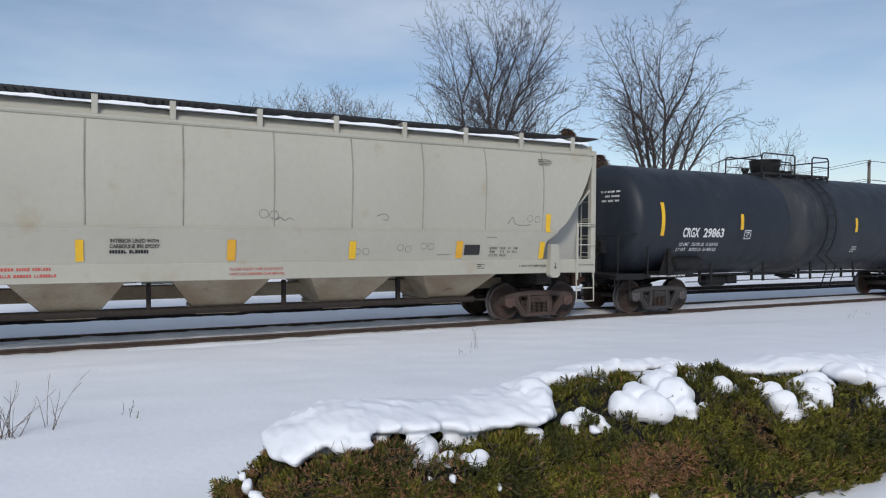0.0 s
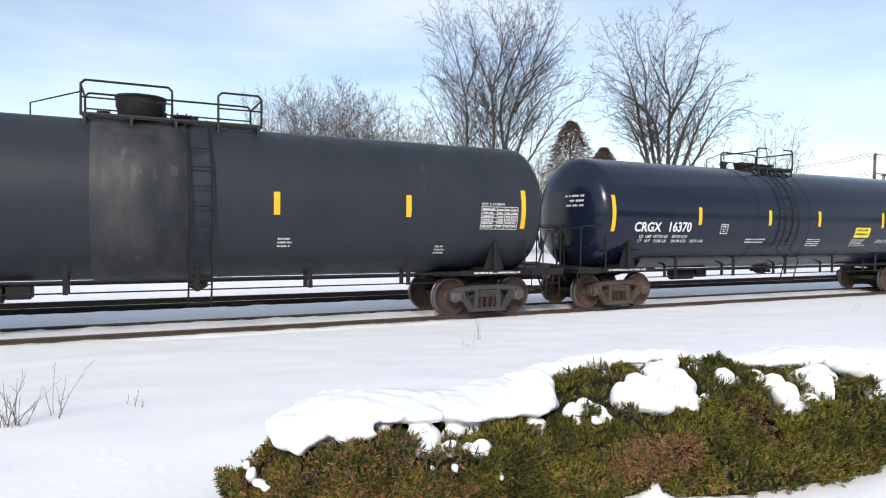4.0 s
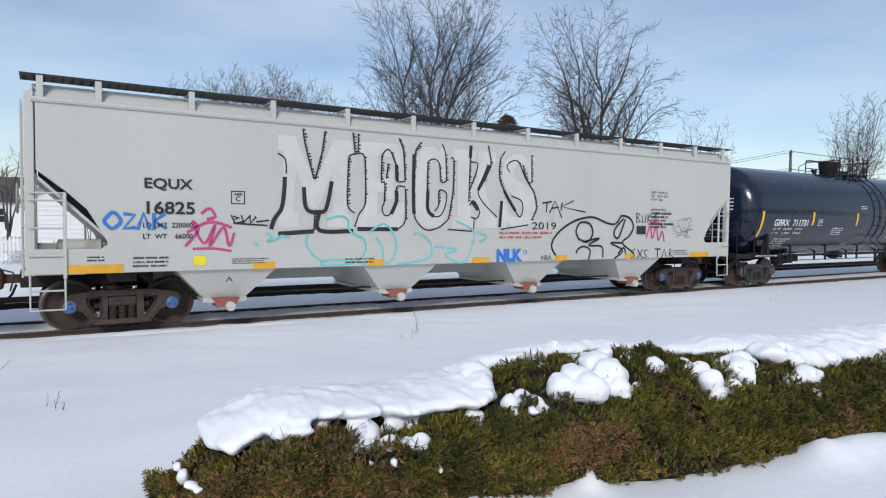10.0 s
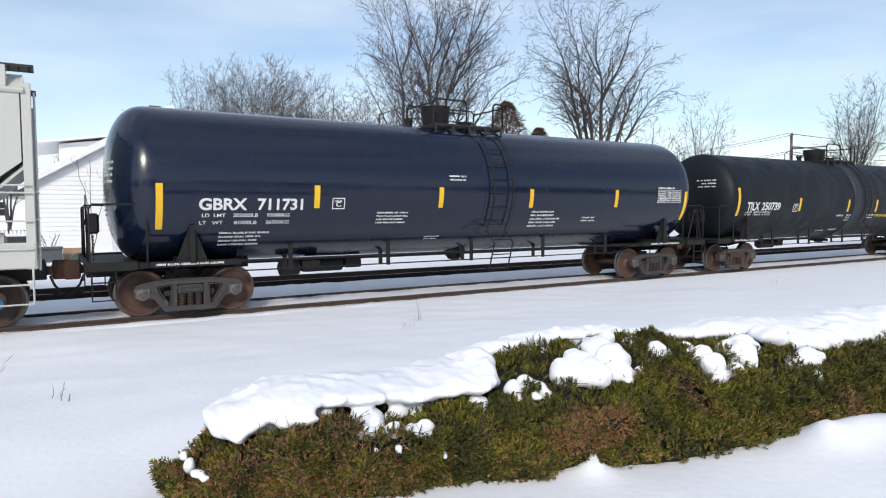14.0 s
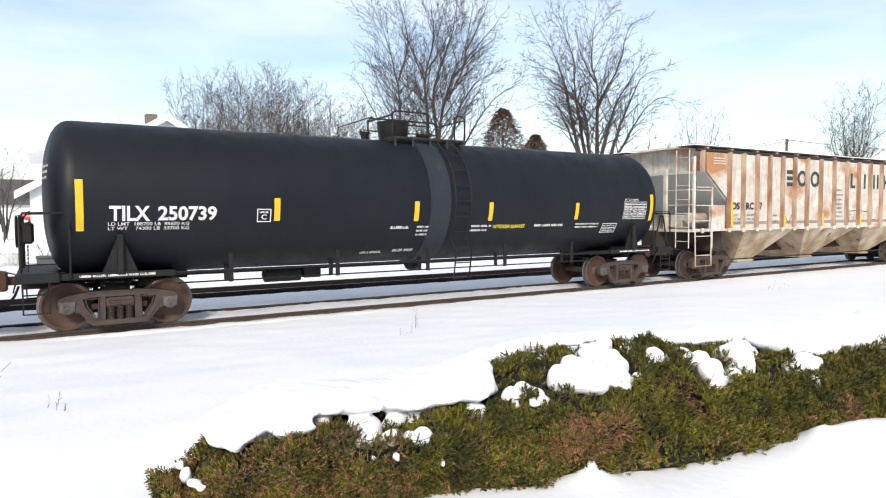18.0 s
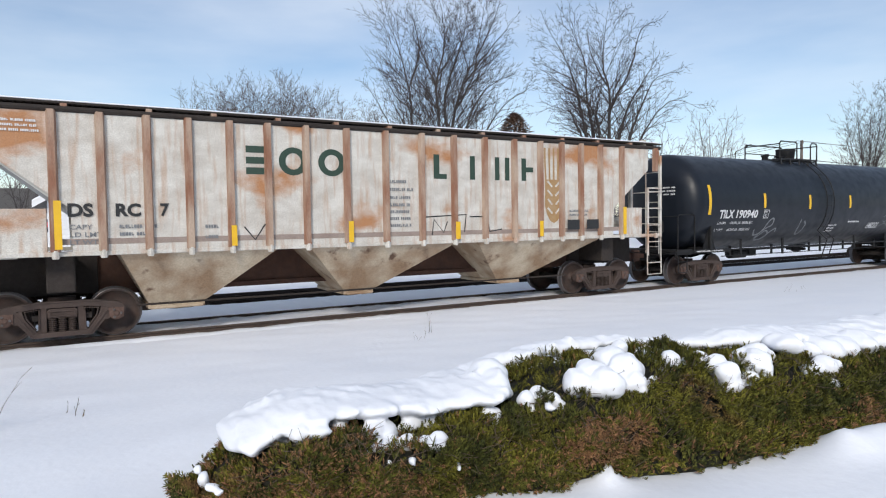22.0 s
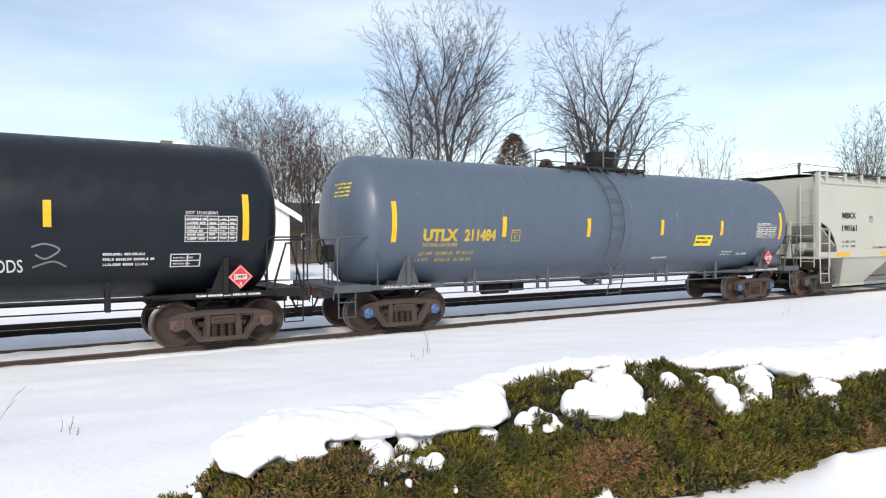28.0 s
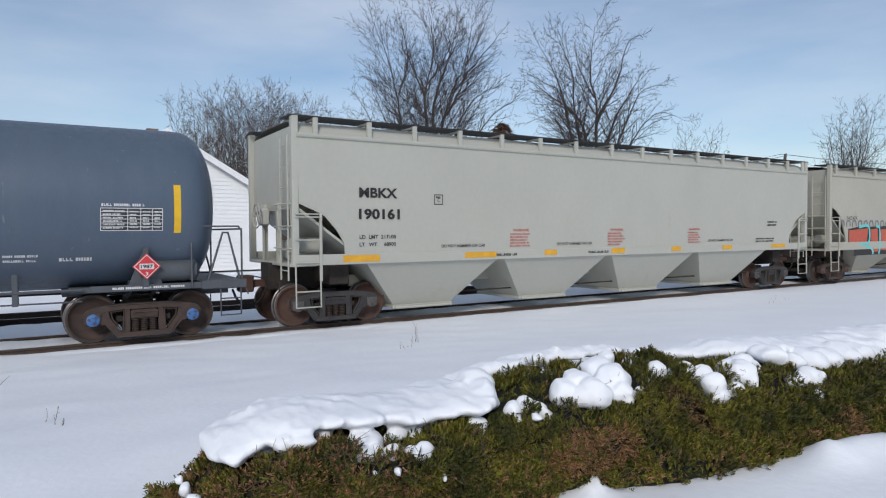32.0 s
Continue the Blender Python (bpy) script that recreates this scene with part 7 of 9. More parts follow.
    def ring(xc, ro_x, ri_x, n=28):
        bm = B()
        ro, ri = [], []
        for k in range(n):
            t = 2 * math.pi * k / n
            ro.append(bm.verts.new((xc + ro_x * math.cos(t), 0, 3.22 + 0.275 * math.sin(t))))
            ri.append(bm.verts.new((xc + ri_x * math.cos(t), 0, 3.22 + 0.16 * math.sin(t))))
        for k in range(n):
            bm.faces.new((ro[k], ro[(k + 1) % n], ri[(k + 1) % n], ri[k]))
        wrap(bm, side)
        part("green_mark", bm, "soo_green", car, "faded green ring painted on the side", smooth=None)
    ring(-2.42, 0.29, 0.155)
    ring(-1.62, 0.29, 0.155)
    for x0, x1, a, b in ((-3.34, -2.92, 3.36, z1), (-3.34, -2.92, 3.15, 3.28), (-3.34, -2.92, z0, 3.08), (0.76, 0.91, z0, z1), (0.91, 1.10, z0, 3.06), (1.72, 1.86, z0, z1), (2.42, 2.55, z0, z1), (2.71, 2.84, z0, z1),
                         (3.20, 3.34, z0, z1), (3.34, 3.56, 3.16, 3.28)):
        patch(car, "green_mark", x0, x1, a, b, "soo_green", side, "faded green bar painted on the side")
    # wheat ear emblem
    bm = B()
    pts = [(3.92, 3.00), (3.92, 2.35), (3.97, 2.15), (4.08, 1.98), (4.20, 1.92), (4.32, 1.98), (4.43, 2.15), (4.48, 2.35), (4.48, 3.00)]
    bm.faces.new([bm.verts.new((p, 0, q)) for p, q in pts])
    wrap(bm, side, 0.005)
    part("wheat_emblem", bm, "wheat", car, "brown painted ear of wheat", smooth=None)
    draw(car, "wheat_beard", [[(x, 2.98), (x + d, 3.45), (x + d, 3.78)] for x, d in ((3.95, -0.03), (4.07, -0.01), (4.20, 0.0), (4.33, 0.01), (4.45, 0.03))], 0.055, "wheat", side, "brown painted wheat beard")
    gaps = []
    for i in range(4):
        z = 2.16 + i * 0.22
        for sg in (-1, 1):
            gaps.append([(4.20 + sg * 0.05, z), (4.20 + sg * 0.20, z + 0.14)])
    draw(car, "wheat_grain_gap", gaps, 0.05, "soo", side, off=0.009)
    draw(car, "graffiti", [[(0.5, 2.1), (1.6, 2.15), (1.55, 1.75)], [(0.7, 1.7), (0.75, 2.05), (1.0, 1.75), (1.1, 2.0)], [(1.7, 2.1), (2.2, 2.1), (2.25, 1.75), (2.6, 1.8)], [(-3.4, 1.95), (-3.2, 1.7), (-3.0, 2.0)]], 0.03, K, side)


build_train()


# ---------------------------------------------------------------- beyond the line: houses, trees, poles
def place(az, d):
    return d * math.sin(radians(az)), d * math.cos(radians(az))


def seg_mesh(segs, sides):
    """Tapered prisms for many branch pieces at once."""
    verts, faces = [], []
    for p0, p1, r0, r1 in segs:
        d = (p1 - p0)
        if d.length < 1e-5:
            continue
        d.normalize()
        u = d.cross(Vector((0.3, 0.2, 1.0)) if abs(d.z) < 0.95 else Vector((1, 0, 0))).normalized()
        v = d.cross(u)
        b = len(verts)
        for p, r in ((p0, r0), (p1, r1)):
            for k in range(sides):
                t = 2 * math.pi * k / sides
                verts.append(p + (u * math.cos(t) + v * math.sin(t)) * r)
        for k in range(sides):
            faces.append((b + k, b + (k + 1) % sides, b + sides + (k + 1) % sides, b + sides + k))
    return verts, faces


def mesh_part(name, vf, material, parent, label=""):
    me = bpy.data.meshes.new(name)
    me.from_pydata([tuple(v) for v in vf[0]], [], vf[1])
    me.materials.append(M[material])
    ob = new(name, me)
    ob.parent = parent
    if label:
        ob["label"] = label
    return ob


def bare_tree(x, y, h, limbs, seed, rx=4.0, low=0.28, r0=0.2, label="bare leafless tree", twig="twig", z0=0.1, twig_r=0.0065, group="bare trees", dense=1.0, droop=0.0):
    """Limbs that fork and fork again into fine twigs. limbs: how many rise from the foot in a vase shape,
    or lists of (across, height) points through which the main limbs run, seen from the viewer."""
    rng = np.random.default_rng(seed)
    tree = thing("bare_tree", pose(x, y, z0), label, "tree", group)
    az = math.atan2(x, y)
    side, away = Vector((math.cos(az), -math.sin(az), 0)), Vector((math.sin(az), math.cos(az), 0))
    thick, thin = [], []

    def spline(pts, step):
        """Even small steps along a smooth line through the points, with a little wander."""
        P = [2 * pts[0] - pts[1], *pts, 2 * pts[-1] - pts[-2]]
        out = []
        for k in range(1, len(P) - 2):
            a, b, c, d = P[k - 1], P[k], P[k + 1], P[k + 2]
            m = max(2, int((c - b).length / step))
            for q in range(m):
                t = q / m
                p = 0.5 * ((2 * b) + (c - a) * t + (2 * a - 5 * b + 4 * c - d) * t * t + (3 * b - a - 3 * c + d) * t ** 3)
                out.append(p + Vector(rng.normal(0, 0.045 * step, 3)) if out else p)
        out.append(P[-2])
        return out

    def grow(line, ra, rb, level, bare):
        n = len(line) - 1
        taper = 1.45 if level == 3 else 1.0
        for k in range(n):
            r1, r2 = rb + (ra - rb) * (1 - k / n) ** taper, rb + (ra - rb) * (1 - (k + 1) / n) ** taper
            (thick if r1 > 0.016 else thin).append((line[k], line[k + 1], max(r1, twig_r), max(r2, twig_r)))
        if level == 0:
            return
        length = sum((line[k + 1] - line[k]).length for k in range(n))
        gap = {3: 0.40, 2: 0.26, 1: 0.18}[level] / dense
        count = int(length * (1 - bare) / gap)
        turn = rng.uniform(0, 6.28)
        for q in range(count):
            t = bare + (1 - bare) * (q + rng.uniform(0.1, 0.9)) / max(count, 1)
            k = min(int(t * n), n - 1)
            f = line[k + 1] - line[k]
            if f.length < 1e-5:
                continue
            f.normalize()
            p = line[k].lerp(line[k + 1], t * n - k)
            u = f.cross(Vector((0.31, 0.17, 0.93)) if abs(f.z) < 0.9 else Vector((1, 0, 0))).normalized()
            v = f.cross(u)
            turn += 2.4 + rng.normal(0, 0.5)
            out = u * math.cos(turn) + v * math.sin(turn)
            ang = rng.uniform(0.45, 0.9)
            d = (f * math.cos(ang) + out * math.sin(ang)).normalized()
            L = {3: length * rng.uniform(0.19, 0.36) * (1.2 - 0.78 * t), 2: length * rng.uniform(0.28, 0.5) * (1.1 - 0.5 * t), 1: rng.uniform(0.22, 0.48)}[level]
            L = max(L, 0.22)
            rise = Vector((0, 0, 0.14 * L * rng.uniform(0.4, 1.2) * (1 - droop) - droop * 0.30 * L * rng.uniform(0.2, 1.2)))
            pts = [p, p + d * L * 0.5 + rise * 0.25, p + d * L + rise]
            r1 = rb + (ra - rb) * (1 - t) ** taper
            sub = [p, pts[1], pts[2]] if level == 1 else spline(pts, 0.35 if level == 3 else 0.3)
            grow(sub, min(max(r1 * 0.5, twig_r), {3: 0.045, 2: 0.017, 1: 0.009}[level]), twig_r, level - 1, 0.12)

    if isinstance(limbs, int):
        fork = rx * 0.05
        lines = []
        for i in range(limbs):
            a = 2 * math.pi * (i + rng.uniform(-0.3, 0.3)) / limbs
            e = rng.uniform(0.35, 0.95)
            top = h * rng.uniform(0.84, 1.0) * (1.0 - 0.16 * e * e)
            dx, dy = math.cos(a) * rx * e, math.sin(a) * rx * e
            foot = h * low * rng.uniform(0.1, 0.6) if i else 0.0
            lines.append([Vector((math.cos(a) * fork * (i > 0), math.sin(a) * fork * (i > 0), foot)), Vector((dx * 0.32, dy * 0.32, foot + (top - foot) * 0.42)), Vector((dx * 0.75, dy * 0.75, foot + (top - foot) * 0.75)), Vector((dx, dy, top))])
        trunk = [Vector((0, 0, 0)), Vector((0.03, 0.02, h * low * 0.35)), Vector((0, 0, h * low * 0.7))]
        grow(trunk, r0, r0 * 0.7, 0, 0)
        mesh_part("trunk", seg_mesh(thick, 7), "bark", tree, "grey-brown trunk")
    else:
        lines = []
        for pts in limbs:
            e = rng.normal(0, 0.28)
            b = pts[0]
            lines.append([side * a + away * (rng.normal(0, 0.25) + e * abs(a - b[0]) * 1.2 + 0.10 * e * (c - b[1])) + Vector((0, 0, c)) for a, c in pts])
    for pts in lines:
        thick.clear()
        line = spline(pts, 0.55)
        length = sum((b - a).length for a, b in zip(line, line[1:]))
        r1 = min(r0, r0 * (length / (h * 0.9)) ** 1.1 * rng.uniform(0.75, 1.0)) if not isinstance(limbs, int) else r0 * 0.6
        grow(line, r1, 0.012, 3, 0.30 if pts[0].z < h * 0.3 else 0.12)
        mesh_part("trunk" if pts[0].z < 0.2 and not isinstance(limbs, int) else "limb", seg_mesh(thick, 5), "bark", tree, "grey-brown limb with its side branches")
    tagged(mesh_part("crown", seg_mesh(thin, 3), twig, tree, "crown of fine bare twigs"), kind="stuff")
    return tree


def conifer_tree(x, y, h, w, seed):
    rng = random.Random(seed)
    tree = thing("evergreen_tree", pose(x, y, 0.1), "dark brownish evergreen tree with a ragged cone shape", "tree")
    mesh_part("trunk", seg_mesh([(Vector((0, 0, 0)), Vector((0, 0, h * 0.97)), 0.18, 0.02)], 7), "bark", tree)
    verts, faces = [], []
    for i in range(9000):
        t = rng.random() ** 0.75
        z = h * (0.12 + 0.88 * t)
        rr = w * (1 - t) ** 0.7 * (0.62 + 0.38 * noise.noise((z * 0.8, math.floor(rng.random() * 9), seed))) + 0.08
        a = rng.uniform(0, 2 * math.pi)
        r = rr * (0.25 + 0.75 * rng.random() ** 0.5)
        c = Vector((math.cos(a) * r, math.sin(a) * r, z))
        d = Vector((math.cos(a), math.sin(a), rng.uniform(-0.5, 0.4))) * rng.uniform(0.16, 0.34)
        s = Vector((-math.sin(a), math.cos(a), rng.uniform(-0.4, 0.4))) * rng.uniform(0.04, 0.09)
        b = len(verts)
        verts += [c - s, c + s, c + d + s * 0.3, c + d - s * 0.3]
        faces.append((b, b + 1, b + 2, b + 3))
    mesh_part("crown", (verts, faces), "conifer", tree, "dense dark needle sprays")


def lap_siding(wall, x0, x1, z0, z1, y, gable=None, pitch=0.15):
    """Overlapping boards on a wall facing the line."""
    z = z0
    while z < z1 - 1e-3:
        zt = min(z + pitch, z1)
        a, b, c, d = x0, x1, x0, x1
        if gable:
            a, b = gable(z)
            c, d = gable(zt)
            if d - c < 0.02:
                d = c + 0.02
        bm = B()
        vs = [bm.verts.new(p) for p in ((a, y - 0.034, z), (b, y - 0.034, z), (d, y - 0.006, zt), (c, y - 0.006, zt))]
        bm.faces.new(vs)
        vs2 = [bm.verts.new(p) for p in ((a, y - 0.0341, z), (a, y - 0.003, z), (b, y - 0.003, z), (b, y - 0.0341, z))]
        bm.faces.new(vs2)
        part("siding_board", bm, "siding", wall, smooth=None)
        z = zt


def window(par, x0, x1, z0, z1, y):
    w = new("window")
    w.parent = par
    bm = B()
    for a in ((x0 - 0.08, x1 + 0.08, z1, z1 + 0.09), (x0 - 0.08, x1 + 0.08, z0 - 0.08, z0), (x0 - 0.08, x0, z0, z1), (x1, x1 + 0.08, z0, z1), (x0, x1, (z0 + z1) / 2 - 0.025, (z0 + z1) / 2 + 0.025)):
        box(bm, a[0], a[1], y - 0.06, y + 0.02, a[2], a[3], 0.006)
    part("window_frame", bm, "trim", w, smooth=None)
    bm = B()
    box(bm, x0, x1, y - 0.028, y - 0.018, z0, z1)
    part("pane", bm, "glass", w, smooth=None)


def white_house():
    Y = 33.0
    hs = thing("white_house", pose(0, 0, 0.1), "white clapboard house with steep gables and one dark window", "house")
    xl, xp, xr, zp, sl = -1.25, 4.72, 10.4, 6.55, 0.61
    zl = zp - (xp - xl) * sl

    def gab(z):
        if z <= zl:
            return xl + 0.45, xr - 0.45
        k = (zp - z) / sl
        return max(xp - k, xl + 0.45), min(xp + k, xr - 0.45)
    bm = B()
    prism(bm, [(xl + 0.45, 0), (xr - 0.45, 0), (xr - 0.45, zl + 0.3), (xp, zp), (xl + 0.45, zl + 0.3)], Y, Y + 9)
    wall = part("wall", bm, "siding", hs, "white lap siding", smooth=None)
    lap_siding(wall, 0, 0, 0.0, zp - 0.05, Y, gab, 0.2)
    for s in (-1, 1):
        bm = B()
        xe = xl - 0.1 if s < 0 else xr + 0.1
        ze = zp - abs(xe - xp) * sl
        prism(bm, [(xp, zp + 0.14), (xe, ze + 0.14), (xe, ze), (xp, zp)], Y - 0.32, Y + 9.3)
        part("roof", bm, "shingle", hs, "snow-dusted shingle roof slope", smooth=None)
        bm = B()
        prism(bm, [(xp, zp + 0.17), (xe, ze + 0.17), (xe, ze - 0.09), (xp, zp - 0.10)], Y - 0.37, Y - 0.325)
        part("barge_board", bm, "trim", hs, smooth=None)
        bm = B()
        prism(bm, [(xp, zp + 0.24), (xe, ze + 0.24), (xe, ze + 0.15), (xp, zp + 0.15)], Y - 0.30, Y + 9.2)
        part("roof_snow", bm, "snow", hs, smooth=None)
    # the projecting bay with its corner board, and a low band of wider boards
    bm = B()
    box(bm, 2.05, 2.17, Y - 0.05, Y + 0.05, 0.0, 4.9, 0.01)
    part("corner_board", bm, "trim", hs, smooth=None)
    bm = B()
    box(bm, 2.2, 7.6, Y - 0.06, Y - 0.03, 2.05, 2.13)
    box(bm, 2.2, 2.3, Y - 0.055, Y - 0.03, 0.0, 2.05)
    part("garage_trim", bm, "trim", hs, smooth=None)
    window(hs, 4.28, 4.86, 2.62, 3.86, Y - 0.05)
    # upper storey behind, running along the line
    bm = B()
    prism(bm, [(0.2, 2.0), (4.6, 2.0), (4.6, 5.55), (0.2, 4.9)], Y + 1.2, Y + 8.0)
    wall = part("upper_wall", bm, "siding", hs, "white lap siding", smooth=None)
    lap_siding(wall, 0.2, 4.5, 3.2, 4.85, Y + 1.2, pitch=0.2)
    bm = B()
    prism(bm, [(-0.9, 4.84), (-0.9, 4.93), (4.7, 5.77), (4.7, 5.68)], Y + 0.8, Y + 8.4)
    part("upper_roof", bm, "trim", hs, smooth=None)
    bm = B()
    box(bm, 4.2, 4.75, Y + 3.0, Y + 3.5, 6.0, 7.2, 0.02)
    part("chimney", bm, "brown_wall", hs, smooth=None)


def far_house(x, y, w, d, h, roof, wall, label, win=3):
    hs = thing("house", pose(x, y, 0.1), label, "house")
    bm = B()
    box(bm, -w / 2, w / 2, 0, d, 0, h)
    part("wall", bm, wall, hs, smooth=None)
    bm = B()
    prism(bm, [(-0.4, h - 0.1), (d / 2, h + d * 0.32), (d + 0.4, h - 0.1), (d / 2, h + d * 0.32 - 0.2)], -w / 2 - 0.4, w / 2 + 0.4, axis='x')
    part("roof", bm, roof, hs, smooth=None)
    for i in range(win):
        xx = -w / 2 + w * (i + 0.5) / win
        window(hs, xx - 0.45, xx + 0.45, h * 0.42, h * 0.80, 0.0)
    return hs


def utility_pole(x, y, h, arms, label, turn=0):
    p = thing("utility_pole", pose(x, y, 0, 0, 0, turn), label, "utility pole", "poles along the road")
    bm = B()
    lathe(bm, [(0, 0.17), (h, 0.11)], 'z', (0, 0, 0), 10)
    part("pole", bm, "pole_wood", p)
    for z in arms:
        bm = B()
        box(bm, -1.2, 1.2, -0.06, 0.06, z - 0.07, z + 0.07, 0.01)
        tube(bm, (-0.7, 0, z), (0, 0, z - 0.6), 0.025, seg=5)
        tube(bm, (0.7, 0, z), (0, 0, z - 0.6), 0.025, seg=5)
        part("cross_arm", bm, "pole_wood", p)
        for xx in (-1.05, -0.55, 0.55, 1.05):
            bm = B()
            lathe(bm, [(z + 0.07, 0.03), (z + 0.12, 0.06), (z + 0.22, 0.05), (z + 0.25, 0.02)], 'z', (xx, 0, 0), 8)
            part("insulator", bm, "pole_wood", p)
    return p


def span(a, b, sag, name="overhead_wire"):
    bm = B()
    a, b = Vector(a), Vector(b)
    pts = [a.lerp(b, t) - Vector((0, 0, sag * 4 * t * (1 - t))) for t in np.linspace(0, 1, 13)]
    pipe(bm, pts, 0.018, 4)
    tagged(obj_from(name, bm, "wire"), "thin black overhead cable strung between poles", "cable", "overhead cables")


white_house()
# the two large trees: main limbs as (metres across, height)
MAPLE = [[(-2.4, 0), (-2.4, 8.4), (-2.5, 10.8), (-3.2, 13.9), (-4.2, 16.3)], [(-2.4, 11.4), (-1.8, 13.9), (-2.5, 17.3)], [(-2.5, 9.8), (-3.6, 10.9), (-4.7, 13.4)], [(-2.7, 6.0), (-4.3, 9.5), (-5.5, 11.5)],
         [(-0.6, 0), (-0.5, 8.3), (-0.6, 11.4), (0.0, 14.1), (-0.4, 17.6)], [(-0.6, 11.2), (-1.6, 13.4), (-2.2, 16.1)], [(-0.5, 9.6), (-1.7, 10.8), (-3.3, 12.1)], [(-0.5, 12.0), (0.7, 13.7), (1.9, 15.8)]]
ASH = [[(0.1, 0), (0.4, 8.3), (1.3, 11.7), (2.3, 14.3), (2.9, 17.7)], [(1.3, 11.6), (2.9, 13.6), (5.0, 16.0)], [(2.2, 13.4), (3.4, 15.7), (4.0, 17.6)], [(0.4, 5.0), (2.0, 10.0), (3.3, 11.6), (5.0, 12.4)],
       [(0.5, 4.0), (3.5, 9.2), (6.1, 11.0)], [(0.2, 7.0), (0.0, 10.8), (1.3, 14.6), (1.6, 17.0)], [(0.9, 10.0), (2.4, 12.6), (4.4, 14.0)]]
BOXELDER = [[(0.2, 3.0), (-1.0, 7.9), (-1.5, 10.7), (-2.4, 13.2), (-3.6, 15.3)], [(0.3, 3.4), (-0.5, 7.9), (-0.9, 10.7), (-1.1, 13.1), (-2.2, 15.7)], [(0.5, 0), (0.6, 7.7), (0.6, 10.6), (0.2, 12.8), (0.5, 16.1)],
            [(0.6, 9.6), (2.0, 12.2), (2.7, 14.8), (3.6, 15.1)], [(0.5, 11.2), (-0.5, 13.1), (-0.9, 15.0)], [(0.6, 5.0), (1.8, 9.5), (2.7, 11.0), (3.9, 13.0)], [(0.7, 4.0), (2.9, 10.0), (3.9, 11.6), (5.4, 11.8)],
            [(0.7, 3.6), (3.6, 8.9), (5.0, 9.6), (6.2, 8.9)], [(0.2, 5.0), (-0.4, 9.3), (-2.4, 11.0), (-4.3, 12.3)], [(0.1, 4.0), (-2.1, 9.4), (-3.9, 9.2)]]
tall = "tall bare tree with many upswept branches"
bare_tree(*place(30.4, 45), 17.5, MAPLE, 11, r0=0.27, label=tall, dense=1.0, twig_r=0.0078)
bare_tree(*place(30.4, 45.8), 17.5, ASH, 27, r0=0.27, label=tall, dense=1.0, twig_r=0.0078)
bare_tree(*place(43.7, 47), 16.2, BOXELDER, 5, r0=0.30, label="broad bare tree with crooked drooping outer branches", dense=1.05, droop=0.35, twig_r=0.0078)
pale = dict(low=0.10, r0=0.15, twig="twig_pale", dense=1.0, twig_r=0.0085)
dark = dict(low=0.2, r0=0.17, dense=0.85, twig_r=0.008)
for az, d, h, st, sd, kw in (
        (52.6, 60, 11.6, 5, 8, dict(rx=2.6, **dark)), (50.0, 64, 8.2, 5, 14, dict(rx=3.0, **dark)), (48.3, 50, 8.6, 5, 15, dict(rx=3.2, **dark)), (63.2, 66, 13.3, 8, 31, dict(rx=2.4, **dark)), (67.2, 70, 9.8, 5, 33, dict(rx=3.4, **dark)),
        (8.6, 56, 9.4, 5, 41, dict(rx=2.3, **pale)), (10.9, 54, 13.0, 7, 42, dict(rx=2.9, **pale)), (13.7, 57, 13.9, 7, 43, dict(rx=2.8, **pale)), (16.3, 55, 14.0, 7, 44, dict(rx=2.7, **pale)), (18.4, 57, 14.3, 7, 45, dict(rx=2.4, **pale)),
        (20.6, 58, 12.9, 6, 46, dict(rx=2.4, **pale)), (22.9, 60, 13.0, 7, 56, dict(rx=2.8, **pale)), (25.2, 62, 12.6, 6, 57, dict(rx=3.0, **pale)), (29.6, 60, 11.0, 6, 47, dict(rx=3.4, **pale)), (34.0, 62, 10.6, 6, 48, dict(rx=3.2, **pale)),
        (39.8, 62, 9.4, 6, 49, dict(rx=3.4, **pale)), (47.6, 66, 8.6, 6, 50, dict(rx=3.2, **pale)), (0.6, 44, 6.4, 3, 51, dict(rx=1.8, **dark)), (-3.0, 64, 8.0, 4, 52, dict(rx=2.6, **dark)), (-9.0, 60, 9.0, 4, 53, dict(rx=3.0, **dark)),
        (6.3, 50, 8.4, 5, 55, dict(rx=2.0, **pale))):
    bare_tree(*place(az, d), h, st, sd, label="bare leafless tree with pale twigs" if "twig" in kw else "small bare leafless tree", **kw)
bare_tree(2.9, 31.0, 5.4, 4, 60, rx=1.5, low=0.3, r0=0.04, dense=0.5, label="slim young bare tree before the white house", twig_r=0.004)
conifer_tree(*place(36.4, 54), 10.7, 6.4, 3)
conifer_tree(*place(39.2, 57), 8.9, 4.6, 4)
far_house(*place(18.2, 62), 11, 8, 3.3, "shingle", "brown_wall", "brown house with a dark low roof behind the trees")
far_house(*place(-3.5, 75), 9, 8, 3.4, "shingle", "siding", "small white house far across the road")
far_house(*place(-8.0, 90), 10, 8, 4.6, "shingle", "brown_wall", "brown house far across the road")
px, py = place(58.95, 66)
utility_pole(px, py, 8.75, (8.45, 6.9), "weathered wooden utility pole with two cross arms", 35)
px2, py2 = place(75, 95)
utility_pole(px2, py2, 9.6, (9.1, 7.6), "weathered wooden utility pole with two cross arms", 35)
px3, py3 = place(40, 84)
utility_pole(px3, py3, 8.6, (8.0, 6.9), "weathered wooden utility pole with two cross arms", 35)
for dz, dx in ((8.7, -0.6), (8.7, 0.6), (7.1, -0.6), (7.1, 0.6)):
    span((px + dx, py, dz), (px2 + dx, py2, dz + 0.3), 0.8)
    span((px3 + dx, py3, dz - 0.4), (px + dx, py, dz), 0.9)


